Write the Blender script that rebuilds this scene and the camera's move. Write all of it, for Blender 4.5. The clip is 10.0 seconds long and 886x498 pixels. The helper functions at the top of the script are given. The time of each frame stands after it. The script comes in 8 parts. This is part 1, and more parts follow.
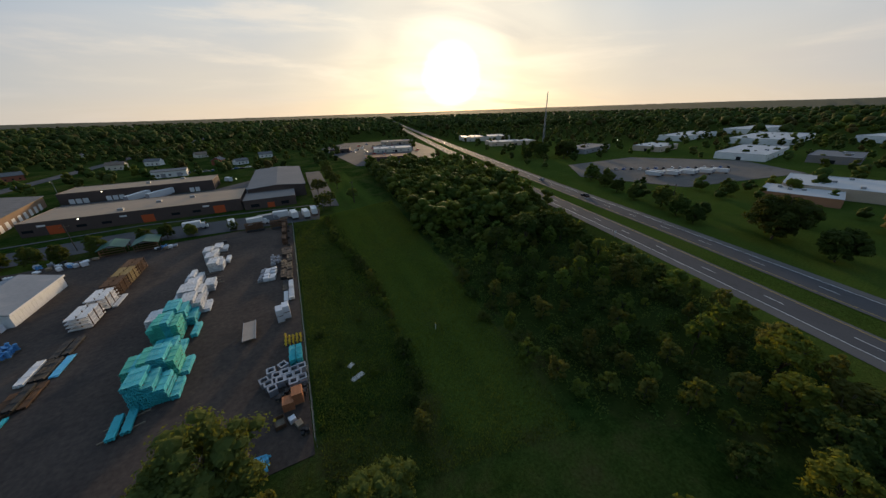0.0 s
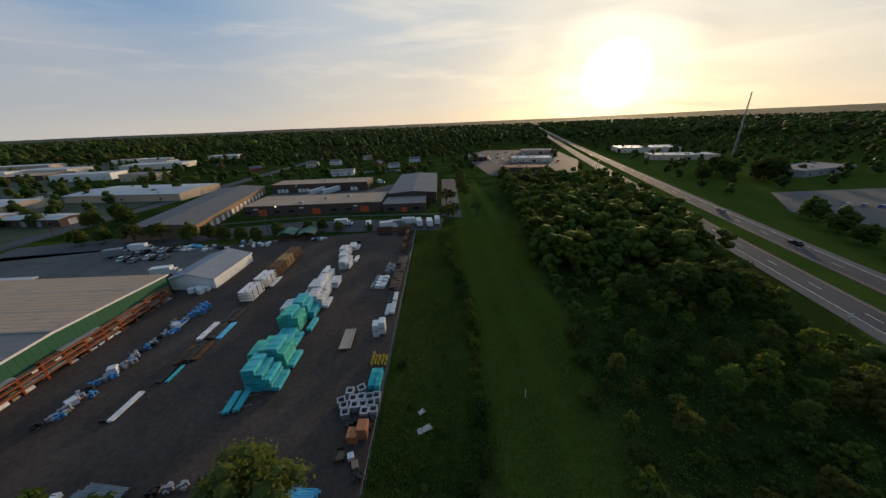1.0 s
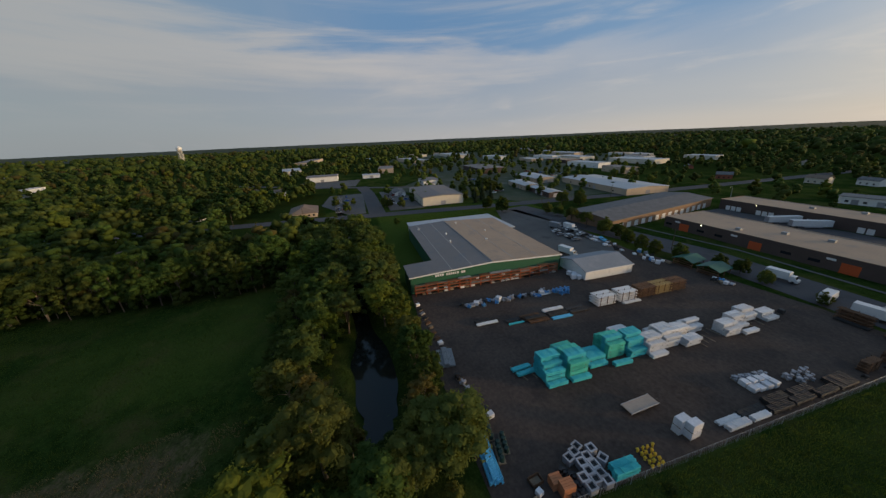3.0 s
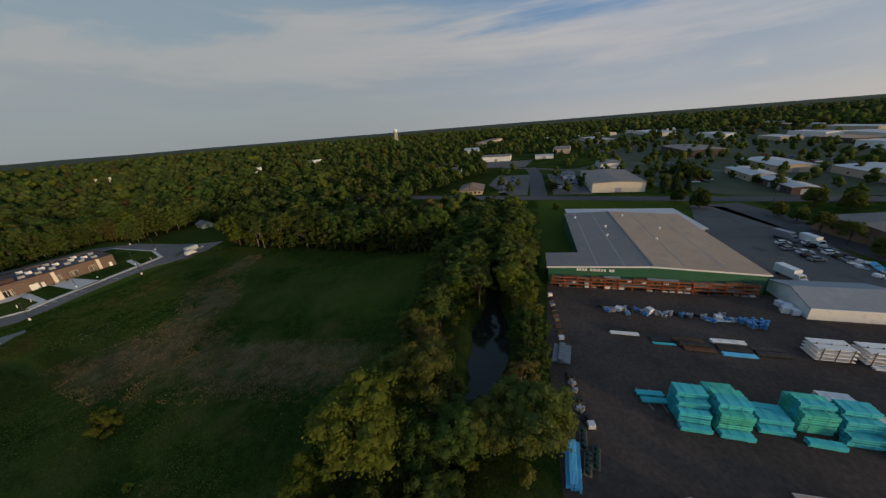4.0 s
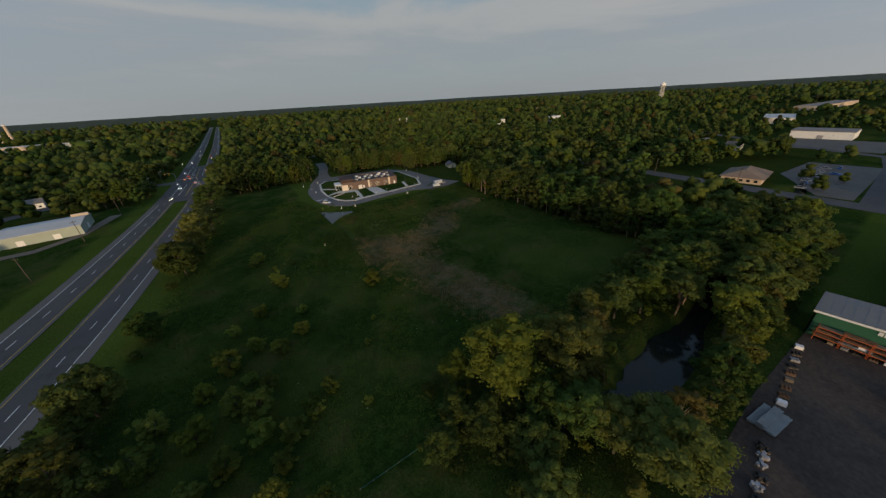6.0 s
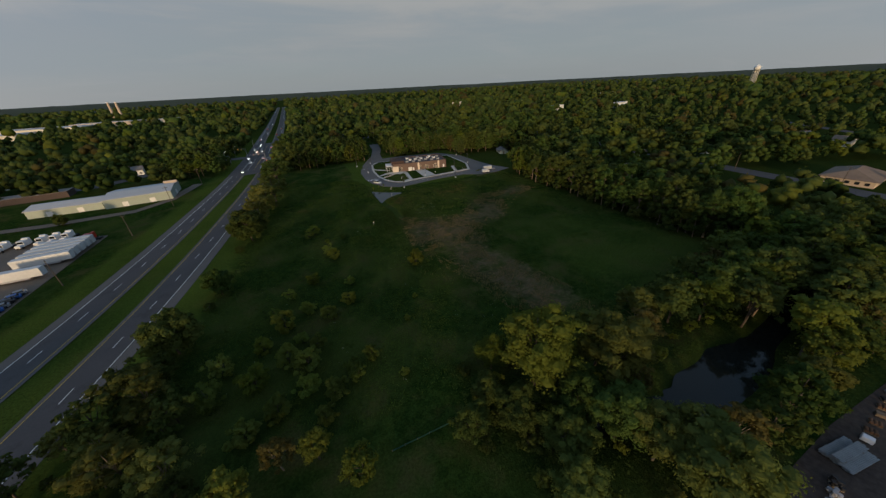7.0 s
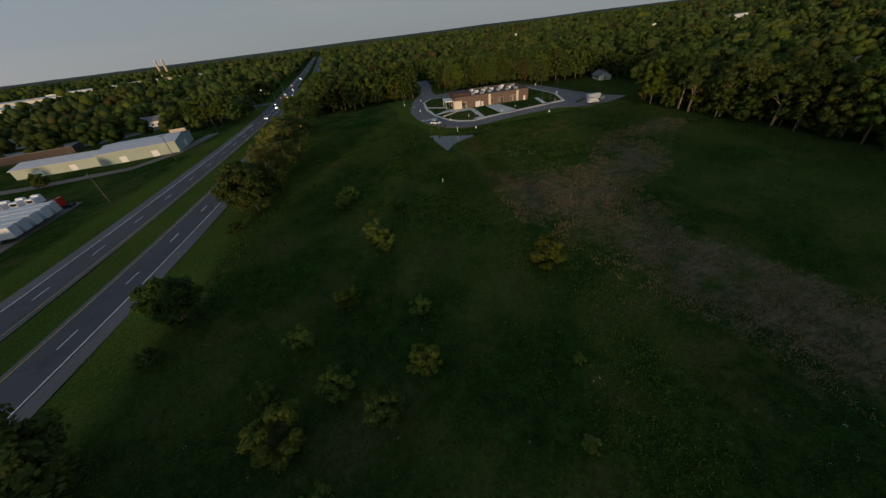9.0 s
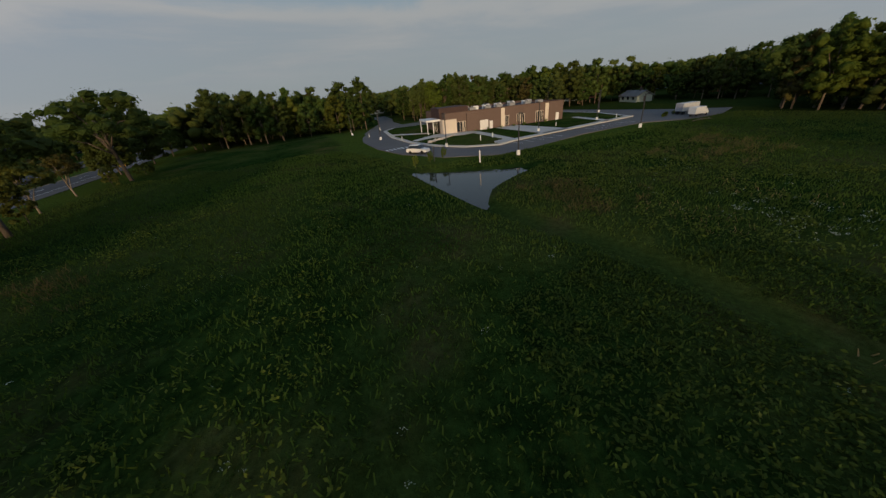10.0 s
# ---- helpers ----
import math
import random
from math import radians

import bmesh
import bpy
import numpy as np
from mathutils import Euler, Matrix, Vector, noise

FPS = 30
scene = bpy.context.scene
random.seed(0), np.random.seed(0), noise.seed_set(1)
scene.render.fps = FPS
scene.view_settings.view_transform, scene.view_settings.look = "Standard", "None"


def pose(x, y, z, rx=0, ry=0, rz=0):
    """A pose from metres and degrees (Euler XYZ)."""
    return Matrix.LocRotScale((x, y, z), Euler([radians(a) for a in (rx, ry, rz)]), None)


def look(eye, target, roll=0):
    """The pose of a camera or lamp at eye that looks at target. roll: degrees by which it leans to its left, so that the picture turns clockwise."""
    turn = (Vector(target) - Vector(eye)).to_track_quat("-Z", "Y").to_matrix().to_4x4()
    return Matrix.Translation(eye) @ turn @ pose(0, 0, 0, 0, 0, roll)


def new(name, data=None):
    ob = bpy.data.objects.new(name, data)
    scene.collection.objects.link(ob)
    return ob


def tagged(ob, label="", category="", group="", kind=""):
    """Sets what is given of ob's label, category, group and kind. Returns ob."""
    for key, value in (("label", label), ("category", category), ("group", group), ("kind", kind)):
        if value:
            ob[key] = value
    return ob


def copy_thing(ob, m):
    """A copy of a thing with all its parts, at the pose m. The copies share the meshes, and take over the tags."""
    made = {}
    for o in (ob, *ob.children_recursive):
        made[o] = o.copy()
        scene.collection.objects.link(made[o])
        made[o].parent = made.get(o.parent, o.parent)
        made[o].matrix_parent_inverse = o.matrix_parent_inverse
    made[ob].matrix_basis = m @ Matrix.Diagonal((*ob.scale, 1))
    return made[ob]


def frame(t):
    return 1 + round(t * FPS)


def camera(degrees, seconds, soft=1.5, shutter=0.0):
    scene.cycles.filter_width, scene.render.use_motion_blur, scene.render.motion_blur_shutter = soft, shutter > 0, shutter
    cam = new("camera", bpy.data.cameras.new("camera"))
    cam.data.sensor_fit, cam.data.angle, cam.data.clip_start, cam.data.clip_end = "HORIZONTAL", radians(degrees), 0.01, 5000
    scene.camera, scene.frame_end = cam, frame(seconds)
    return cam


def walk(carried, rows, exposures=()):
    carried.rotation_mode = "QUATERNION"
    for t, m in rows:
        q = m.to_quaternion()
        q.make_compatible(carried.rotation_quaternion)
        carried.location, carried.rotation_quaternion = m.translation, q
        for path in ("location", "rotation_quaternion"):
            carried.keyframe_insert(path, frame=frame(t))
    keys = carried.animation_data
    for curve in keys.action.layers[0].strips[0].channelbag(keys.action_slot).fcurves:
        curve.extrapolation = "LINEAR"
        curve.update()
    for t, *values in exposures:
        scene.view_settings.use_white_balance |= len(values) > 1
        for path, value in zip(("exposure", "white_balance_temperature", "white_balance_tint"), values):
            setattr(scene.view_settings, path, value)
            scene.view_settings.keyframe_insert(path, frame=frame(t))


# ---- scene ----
# Plan metres are multiplied by K, so that the flight keeps to its allowed pace.
K = 0.45
cam = camera(110.54, 10.0, soft=1.4)
PATH = [
    (0.0, 4.58, -34.40, 41.86, 65.92, 1.48, -25.83),
    (0.5, 7.43, -30.34, 43.81, 67.11, 0.69, -15.80),
    (1.0, 11.64, -25.78, 44.89, 67.61, 2.07, -0.89),
    (1.5, 14.69, -21.44, 45.00, 69.84, 2.01, 18.23),
    (2.0, 16.89, -18.23, 46.66, 70.68, 1.67, 37.75),
    (2.5, 20.14, -17.16, 49.28, 70.53, 1.77, 56.54),
    (3.8, 25.08, -10.52, 50.15, 68.86, 3.91, 98.90),
    (4.0, 25.73, -8.55, 50.84, 68.40, 4.30, 104.93),
    (4.5, 27.10, -5.32, 52.04, 67.56, 4.56, 118.12),
    (5.0, 27.82, -2.97, 53.44, 66.32, 4.26, 129.63),
    (5.5, 28.27, -1.94, 54.10, 65.07, 3.50, 139.00),
    (6.8, 29.42, -2.01, 52.73, 62.03, 2.77, 153.24),
    (7.0, 29.51, -1.71, 52.97, 61.73, 2.63, 154.84),
    (7.5, 29.53, -1.17, 52.75, 61.37, 2.45, 158.02),
    (8.0, 29.27, -1.03, 52.43, 60.96, 2.71, 161.84),
    (8.2, 31.20, -2.20, 51.95, 59.62, 4.20, 162.65),
    (8.5, 30.30, -14.78, 45.37, 57.73, 7.81, 164.65),
    (8.7, 29.62, -29.00, 41.40, 55.55, 7.90, 164.15),
    (9.0, 28.10, -53.20, 33.70, 54.44, 5.95, 161.30),
    (9.2, 28.00, -68.20, 29.40, 54.66, 4.40, 158.35),
    (9.5, 23.85, -91.13, 22.80, 56.58, 3.05, 155.87),
    (9.7, 21.60, -106.60, 17.30, 59.25, 3.05, 153.30),
    (10.0, 13.11, -128.87, 11.13, 62.79, 5.08, 152.99),
]
walk(cam, [(t, pose(K * x, K * y, K * z, a, b, c)) for t, x, y, z, a, b, c in PATH], exposures=[(0.0, 0.2), (1.0, 0.17), (2.0, 0.12), (2.7, 0.07), (5.5, 0.08), (7.0, 0.0), (8.5, -0.14), (10.0, 0.0)])

# ---- light ----
SUN_TURN, SUN_UP = radians(27.3), radians(5.4)
SUN_WAY = Vector((math.sin(SUN_TURN) * math.cos(SUN_UP), math.cos(SUN_TURN) * math.cos(SUN_UP), math.sin(SUN_UP)))
sun = new("sun", bpy.data.lights.new("sun", "SUN"))
sun.data.energy, sun.data.angle, sun.data.color = 3.0, radians(5.0), (1.0, 0.70, 0.39)
sun.matrix_world = look(SUN_WAY * 100, (0, 0, 0))

world = bpy.data.worlds.new("evening_sky")
scene.world = world
world.use_nodes = True


def nodes_of(tree):
    tree.nodes.clear()

    def add(kind, inputs=None, **props):
        n = tree.nodes.new("ShaderNode" + kind)
        if "operation" in props:
            n.operation = props["operation"]
        if "data_type" in props:
            n.data_type = props["data_type"]
        if "blend_type" in props:
            n.blend_type = props["blend_type"]
        if "attribute_name" in props:
            n.attribute_name = props["attribute_name"]
        for k, v in (inputs or {}).items():
            if isinstance(v, bpy.types.NodeSocket):
                tree.links.new(v, n.inputs[k])
            else:
                n.inputs[k].default_value = v
        return n
    return add


def ramp(add, fac, stops, mode="EASE"):
    n = add("ValToRGB", {"Fac": fac})
    e = n.color_ramp.elements
    n.color_ramp.interpolation = mode
    while len(e) < len(stops):
        e.new(0.5)
    for el, (p, c) in zip(e, stops):
        el.position = p
        el.color = (c, c, c, 1) if not isinstance(c, tuple) else (*c, 1)
    return n.outputs["Color"]


add = nodes_of(world.node_tree)
sky = add("TexSky")
sky.sky_type, sky.sun_disc, sky.sun_elevation, sky.sun_rotation = "NISHITA", False, SUN_UP, SUN_TURN
sky.altitude, sky.air_density, sky.dust_density, sky.ozone_density = 200, 1.0, 1.0, 2.0
way = add("TexCoord").outputs["Generated"]
split = add("SeparateXYZ", {"Vector": way})
up = add("Math", {0: split.outputs["Z"], 1: 0.0}, operation="MAXIMUM").outputs[0]
near_sun = add("VectorMath", {0: way, 1: tuple(SUN_WAY)}, operation="DOT_PRODUCT").outputs["Value"]
toward = add("MapRange", {"Value": near_sun, "From Min": -1.0, "From Max": 1.0}).outputs[0]
# thin high haze that pales the clear sky: greyer away from the sun, cream towards it
haze_low = ramp(add, toward, [(0.0, (0.27, 0.308, 0.325)), (0.45, (0.45, 0.45, 0.455)), (0.75, (0.57, 0.53, 0.48)), (0.93, (0.78, 0.65, 0.50)), (1.0, (0.86, 0.70, 0.48))])
haze_top = ramp(add, toward, [(0.0, (0.262, 0.325, 0.375)), (0.4, (0.14, 0.265, 0.45)), (0.7, (0.20, 0.325, 0.50)), (0.93, (0.55, 0.58, 0.60)), (1.0, (0.66, 0.63, 0.56))])
rise = ramp(add, up, [(0.0, 0.0), (0.07, 0.35), (0.24, 1.0)])
haze = add("Mix", {"Factor": rise, 6: haze_low, 7: haze_top}, data_type="RGBA").outputs[2]
sky_scaled = add("Mix", {"Factor": 1.0, 6: sky.outputs[0], 7: (0.08, 0.08, 0.08, 1)}, data_type="RGBA", blend_type="MULTIPLY").outputs[2]
clear_sky = add("Mix", {"Factor": 0.86, 6: sky_scaled, 7: haze}, data_type="RGBA").outputs[2]
# cloud sheets seen in perspective
tall = add("Math", {0: up, 1: 0.16}, operation="ADD").outputs[0]
px = add("Math", {0: split.outputs["X"], 1: tall}, operation="DIVIDE").outputs[0]
py = add("Math", {0: split.outputs["Y"], 1: tall}, operation="DIVIDE").outputs[0]
flat = add("CombineXYZ", {"X": px, "Y": py, "Z": 0.0}).outputs[0]
streak = add("Mapping", {"Vector": flat, "Rotation": (0, 0, radians(-35)), "Scale": (0.55, 1.0, 1)}).outputs[0]
n1 = add("TexNoise", {"Vector": streak, "Scale": 1.15, "Detail": 8.0, "Roughness": 0.52, "Distortion": 1.1}).outputs["Fac"]
n2 = add("TexNoise", {"Vector": streak, "Scale": 0.55, "Detail": 3.0, "Roughness": 0.5}).outputs["Fac"]
both = add("Math", {0: n1, 1: n2}, operation="MULTIPLY").outputs[0]
cover = ramp(add, both, [(0.26, 0.0), (0.42, 0.5)])
lit = ramp(add, toward, [(0.0, (0.37, 0.372, 0.365)), (0.4, (0.50, 0.47, 0.45)), (0.7, (0.62, 0.565, 0.51)), (0.95, (0.92, 0.79, 0.62)), (1.0, (1.0, 0.86, 0.66))])
dark = add("Mix", {"Factor": 1.0, 6: haze, 7: (0.90, 0.90, 0.92, 1)}, data_type="RGBA", blend_type="MULTIPLY").outputs[2]
body = add("Mix", {"Factor": ramp(add, n2, [(0.42, 1.0), (0.62, 0.0)]), 6: dark, 7: lit}, data_type="RGBA").outputs[2]
mixed = add("Mix", {"Factor": cover, 6: clear_sky, 7: body}, data_type="RGBA").outputs[2]
# long soft bands low over the horizon
low_way = add("Mapping", {"Vector": way, "Rotation": (0, 0, radians(20)), "Scale": (1.3, 0.8, 9.0)}).outputs[0]
n3 = add("TexNoise", {"Vector": low_way, "Scale": 1.6, "Detail": 8.0, "Roughness": 0.6, "Distortion": 0.4}).outputs["Fac"]
band = add("Math", {0: ramp(add, n3, [(0.48, 0.0), (0.70, 0.50)]), 1: ramp(add, up, [(0.03, 0.15), (0.12, 1.0), (0.30, 0.8), (0.5, 0.1)])}, operation="MULTIPLY").outputs[0]
mixed = add("Mix", {"Factor": band, 6: mixed, 7: lit}, data_type="RGBA").outputs[2]
# a bank of cloud low in the west and south, lit along its upper edge
bank_way = add("Mapping", {"Vector": way, "Scale": (0.8, 0.8, 4.4)}).outputs[0]
n4 = add("TexNoise", {"Vector": bank_way, "Scale": 2.1, "Detail": 8.0, "Roughness": 0.56, "Distortion": 0.5}).outputs["Fac"]
top = add("MapRange", {"Value": n4, "From Min": 0.3, "From Max": 0.7, "To Min": 0.15, "To Max": 0.29}).outputs[0]
under = add("Math", {0: add("Math", {0: up, 1: top}, operation="SUBTRACT").outputs[0], 1: 0.5}, operation="ADD").outputs[0]
west = ramp(add, toward, [(0.25, 1.0), (0.55, 0.45), (0.78, 0.08)])
grey = add("Math", {0: ramp(add, under, [(0.30, 0.30), (0.44, 0.55), (0.53, 0.0)]), 1: west}, operation="MULTIPLY").outputs[0]
bank_grey = ramp(add, toward, [(0.0, (0.285, 0.305, 0.325)), (0.4, (0.36, 0.37, 0.39)), (0.8, (0.52, 0.47, 0.43))])
mixed = add("Mix", {"Factor": grey, 6: mixed, 7: bank_grey}, data_type="RGBA").outputs[2]
rim = add("Math", {0: ramp(add, under, [(0.39, 0.0), (0.48, 0.70), (0.545, 0.0)]), 1: west}, operation="MULTIPLY").outputs[0]
mixed = add("Mix", {"Factor": rim, 6: mixed, 7: lit}, data_type="RGBA").outputs[2]
halo = ramp(add, add("MapRange", {"Value": near_sun, "From Min": 0.86, "From Max": 1.0}).outputs[0],
            [(0.0, (0.0, 0.0, 0.0)), (0.5, (0.05, 0.042, 0.028)), (0.86, (0.15, 0.122, 0.072)), (0.972, (0.36, 0.30, 0.20)), (0.992, (1.4, 1.2, 0.85)), (0.998, (7.0, 6.2, 4.8))])
veil = add("MapRange", {"Value": n1, "From Min": 0.3, "From Max": 0.7, "To Min": 1.5, "To Max": 0.5}).outputs[0]
halo = add("Mix", {"Factor": 1.0, 6: halo, 7: veil}, data_type="RGBA", blend_type="MULTIPLY").outputs[2]
sum_sky = add("Mix", {"Factor": 1.0, 6: mixed, 7: halo}, data_type="RGBA", blend_type="ADD").outputs[2]
back = add("Background", {"Color": sum_sky, "Strength": 1.0})
add("OutputWorld", {"Surface": back.outputs[0]})

# ---- materials ----


def mat(name, c1, c2=None, rough=0.8, fine=3.0, coarse=0.25, bump=0.0, metal=0.0, vary=0.0, stain=None, spec=0.2):
    """Two colours mixed by noise at two sizes (per plan metre), an optional stain colour, and fine relief."""
    m = bpy.data.materials.new(name)
    m.use_nodes = True
    a = nodes_of(m.node_tree)
    c2 = c2 or tuple(v * 0.75 for v in c1)
    tc = a("TexCoord").outputs["Object"]
    f = a("TexNoise", {"Vector": tc, "Scale": fine / K, "Detail": 5.0, "Roughness": 0.65}).outputs["Fac"]
    g = a("TexNoise", {"Vector": tc, "Scale": coarse / K, "Detail": 4.0, "Roughness": 0.6}).outputs["Fac"]
    w = a("Math", {0: f, 1: g}, operation="ADD").outputs[0]
    w = a("MapRange", {"Value": w, "From Min": 0.72, "From Max": 1.28}).outputs[0]
    col = a("Mix", {"Factor": w, 6: (*c1, 1), 7: (*c2, 1)}, data_type="RGBA").outputs[2]
    if stain:
        s = a("TexNoise", {"Vector": tc, "Scale": coarse * 2.3 / K, "Detail": 6.0, "Roughness": 0.7}).outputs["Fac"]
        s = ramp(a, s, [(0.52, 0.0), (0.68, 0.8)])
        col = a("Mix", {"Factor": s, 6: col, 7: (*stain, 1)}, data_type="RGBA").outputs[2]
    if vary:
        rnd = a("ObjectInfo").outputs["Random"]
        v = a("MapRange", {"Value": rnd, "To Min": 1 - vary, "To Max": 1 + vary}).outputs[0]
        col = a("HueSaturation", {"Color": col, "Value": v}).outputs[0]
    b = a("BsdfPrincipled", {"Base Color": col, "Roughness": rough, "Metallic": metal, "Specular IOR Level": spec})
    if bump:
        bp = a("Bump", {"Height": f, "Strength": bump, "Distance": 0.05 * K})
        m.node_tree.links.new(bp.outputs[0], b.inputs["Normal"])
    a("OutputMaterial", {"Surface": b.outputs[0]})
    return m


def leaf_mat(name, c1, c2, c3, through_light=0.5):
    """Foliage: colour differs a little from spray to spray, more from tree to tree, and some light comes through."""
    m = bpy.data.materials.new(name)
    m.use_nodes = True
    a = nodes_of(m.node_tree)
    isl = a("NewGeometry").outputs["Random Per Island"]
    rnd = a("ObjectInfo").outputs["Random"]
    tint = a("Attribute", attribute_name="tint").outputs["Fac"]
    pos = a("NewGeometry").outputs["Position"]
    big = a("TexNoise", {"Vector": pos, "Scale": 0.035 / K, "Detail": 3.0}).outputs["Fac"]
    fine = a("TexNoise", {"Vector": pos, "Scale": 1.6 / K, "Detail": 5.0, "Roughness": 0.7}).outputs["Fac"]
    w = a("Math", {0: isl, 1: 0.45, 2: a("MapRange", {"Value": fine, "From Min": 0.3, "From Max": 0.7, "To Max": 0.55}).outputs[0]}, operation="MULTIPLY_ADD").outputs[0]
    col = a("Mix", {"Factor": w, 6: (*c1, 1), 7: (*c2, 1)}, data_type="RGBA").outputs[2]
    own = a("Math", {0: a("Math", {0: rnd, 1: tint}, operation="ADD").outputs[0], 1: 1.0}, operation="MODULO").outputs[0]
    t = a("Math", {0: own, 1: 0.6, 2: big}, operation="MULTIPLY_ADD").outputs[0]
    t = a("MapRange", {"Value": t, "From Min": 0.5, "From Max": 1.05}).outputs[0]
    col = a("Mix", {"Factor": t, 6: col, 7: (*c3, 1)}, data_type="RGBA").outputs[2]
    own_value = a("MapRange", {"Value": a("Math", {0: a("Math", {0: own, 1: 7.3}, operation="MULTIPLY").outputs[0], 1: 1.0}, operation="MODULO").outputs[0], "To Min": 0.72, "To Max": 1.28}).outputs[0]
    col = a("HueSaturation", {"Color": col, "Value": own_value}).outputs[0]
    bp = a("Bump", {"Height": fine, "Strength": 0.8, "Distance": 0.3 * K})
    d = a("BsdfPrincipled", {"Base Color": col, "Roughness": 0.7, "Specular IOR Level": 0.06, "Normal": bp.outputs[0]})
    warm = a("Mix", {"Factor": 1.0, 6: col, 7: (1.45, 1.2, 0.55, 1)}, data_type="RGBA", blend_type="MULTIPLY").outputs[2]
    tr = a("BsdfTranslucent", {"Color": warm})
    mx = a("MixShader", {0: through_light, 1: d.outputs[0], 2: tr.outputs[0]})
    a("OutputMaterial", {"Surface": mx.outputs[0]})
    return m


def glass_mat(name, tint, rough=0.05):
    m = bpy.data.materials.new(name)
    m.use_nodes = True
    a = nodes_of(m.node_tree)
    b = a("BsdfPrincipled", {"Base Color": (*tint, 1), "Roughness": rough, "Specular IOR Level": 0.6})
    a("OutputMaterial", {"Surface": b.outputs[0]})
    return m


def water_mat(name, deep, ripple, strength):
    m = bpy.data.materials.new(name)
    m.use_nodes = True
    a = nodes_of(m.node_tree)
    tc = a("TexCoord").outputs["Object"]
    n = a("TexNoise", {"Vector": tc, "Scale": ripple / K, "Detail": 3.0}).outputs["Fac"]
    bp = a("Bump", {"Height": n, "Strength": strength, "Distance": 0.02})
    b = a("BsdfPrincipled", {"Base Color": (*deep, 1), "Roughness": 0.06, "IOR": 1.33, "Normal": bp.outputs[0]})
    a("OutputMaterial", {"Surface": b.outputs[0]})
    return m


def lamp_mat(name, c, power):
    m = bpy.data.materials.new(name)
    m.use_nodes = True
    a = nodes_of(m.node_tree)
    e = a("Emission", {"Color": (*c, 1), "Strength": power})
    a("OutputMaterial", {"Surface": e.outputs[0]})
    return m


def ground_mat():
    """Meadow: the sheet's colour attribute says where it is mown (green), dead reed (red) or shaded litter under trees (blue)."""
    m = bpy.data.materials.new("meadow")
    m.use_nodes = True
    a = nodes_of(m.node_tree)
    tc = a("TexCoord").outputs["Object"]
    att = a("Attribute", attribute_name="cover")
    rgb = a("SeparateColor", {"Color": att.outputs["Color"]})

    def noise_at(s, d=5.0, r=0.6, v=tc):
        return a("TexNoise", {"Vector": v, "Scale": s / K, "Detail": d, "Roughness": r}).outputs["Fac"]
    blade = noise_at(2.2, 8.0, 0.75)
    tuft = noise_at(0.55, 4.0)
    patch = noise_at(0.045, 4.0, 0.6)
    grain = a("Mapping", {"Vector": tc, "Rotation": (0, 0, radians(62)), "Scale": (0.35, 2.4, 1)}).outputs[0]
    lay = noise_at(0.7, 6.0, 0.7, grain)
    g1 = a("Mix", {"Factor": ramp(a, tuft, [(0.35, 0.0), (0.66, 1.0)]), 6: (0.0130, 0.0290, 0.0060, 1), 7: (0.0270, 0.0510, 0.0105, 1)}, data_type="RGBA").outputs[2]
    g2 = a("Mix", {"Factor": ramp(a, patch, [(0.40, 0.0), (0.62, 1.0)]), 6: g1, 7: (0.0460, 0.0640, 0.0145, 1)}, data_type="RGBA").outputs[2]
    dry = noise_at(0.09, 5.0, 0.65)
    g2 = a("Mix", {"Factor": ramp(a, dry, [(0.50, 0.0), (0.70, 0.75)]), 6: g2, 7: (0.066, 0.058, 0.022, 1)}, data_type="RGBA").outputs[2]
    mown = a("Mix", {"Factor": blade, 6: (0.0440, 0.0720, 0.0125, 1), 7: (0.0720, 0.1000, 0.0190, 1)}, data_type="RGBA").outputs[2]
    col = a("Mix", {"Factor": rgb.outputs["Green"], 6: g2, 7: mown}, data_type="RGBA").outputs[2]
    reed = a("Mix", {"Factor": lay, 6: (0.060, 0.041, 0.021, 1), 7: (0.22, 0.152, 0.093, 1)}, data_type="RGBA").outputs[2]
    edge = a("Math", {0: rgb.outputs["Red"], 1: a("MapRange", {"Value": tuft, "To Min": -0.5, "To Max": 0.5}).outputs[0]}, operation="ADD").outputs[0]
    edge = ramp(a, edge, [(0.45, 0.0), (1.0, 0.85)])
    edge = a("Math", {0: edge, 1: ramp(a, lay, [(0.34, 0.55), (0.56, 1.0)])}, operation="MULTIPLY").outputs[0]
    edge = a("Math", {0: edge, 1: ramp(a, noise_at(0.16, 6.0, 0.7), [(0.34, 0.1), (0.56, 1.0)])}, operation="MULTIPLY").outputs[0]
    edge = a("Math", {0: edge, 1: ramp(a, rgb.outputs["Red"], [(0.05, 0.0), (0.3, 1.0)])}, operation="MULTIPLY").outputs[0]
    col = a("Mix", {"Factor": edge, 6: col, 7: reed}, data_type="RGBA").outputs[2]
    litter = a("Mix", {"Factor": tuft, 6: (0.0180, 0.0300, 0.0068, 1), 7: (0.0340, 0.0480, 0.0110, 1)}, data_type="RGBA").outputs[2]
    col = a("Mix", {"Factor": rgb.outputs["Blue"], 6: col, 7: litter}, data_type="RGBA").outputs[2]
    shade = a("MapRange", {"Value": blade, "From Min": 0.3, "From Max": 0.7, "To Min": 0.55, "To Max": 1.4}).outputs[0]
    col = a("HueSaturation", {"Color": col, "Value": shade}).outputs[0]
    bp = a("Bump", {"Height": blade, "Strength": 0.9, "Distance": 0.25 * K})
    b = a("BsdfPrincipled", {"Base Color": col, "Roughness": 1.0, "Specular IOR Level": 0.0, "Normal": bp.outputs[0]})
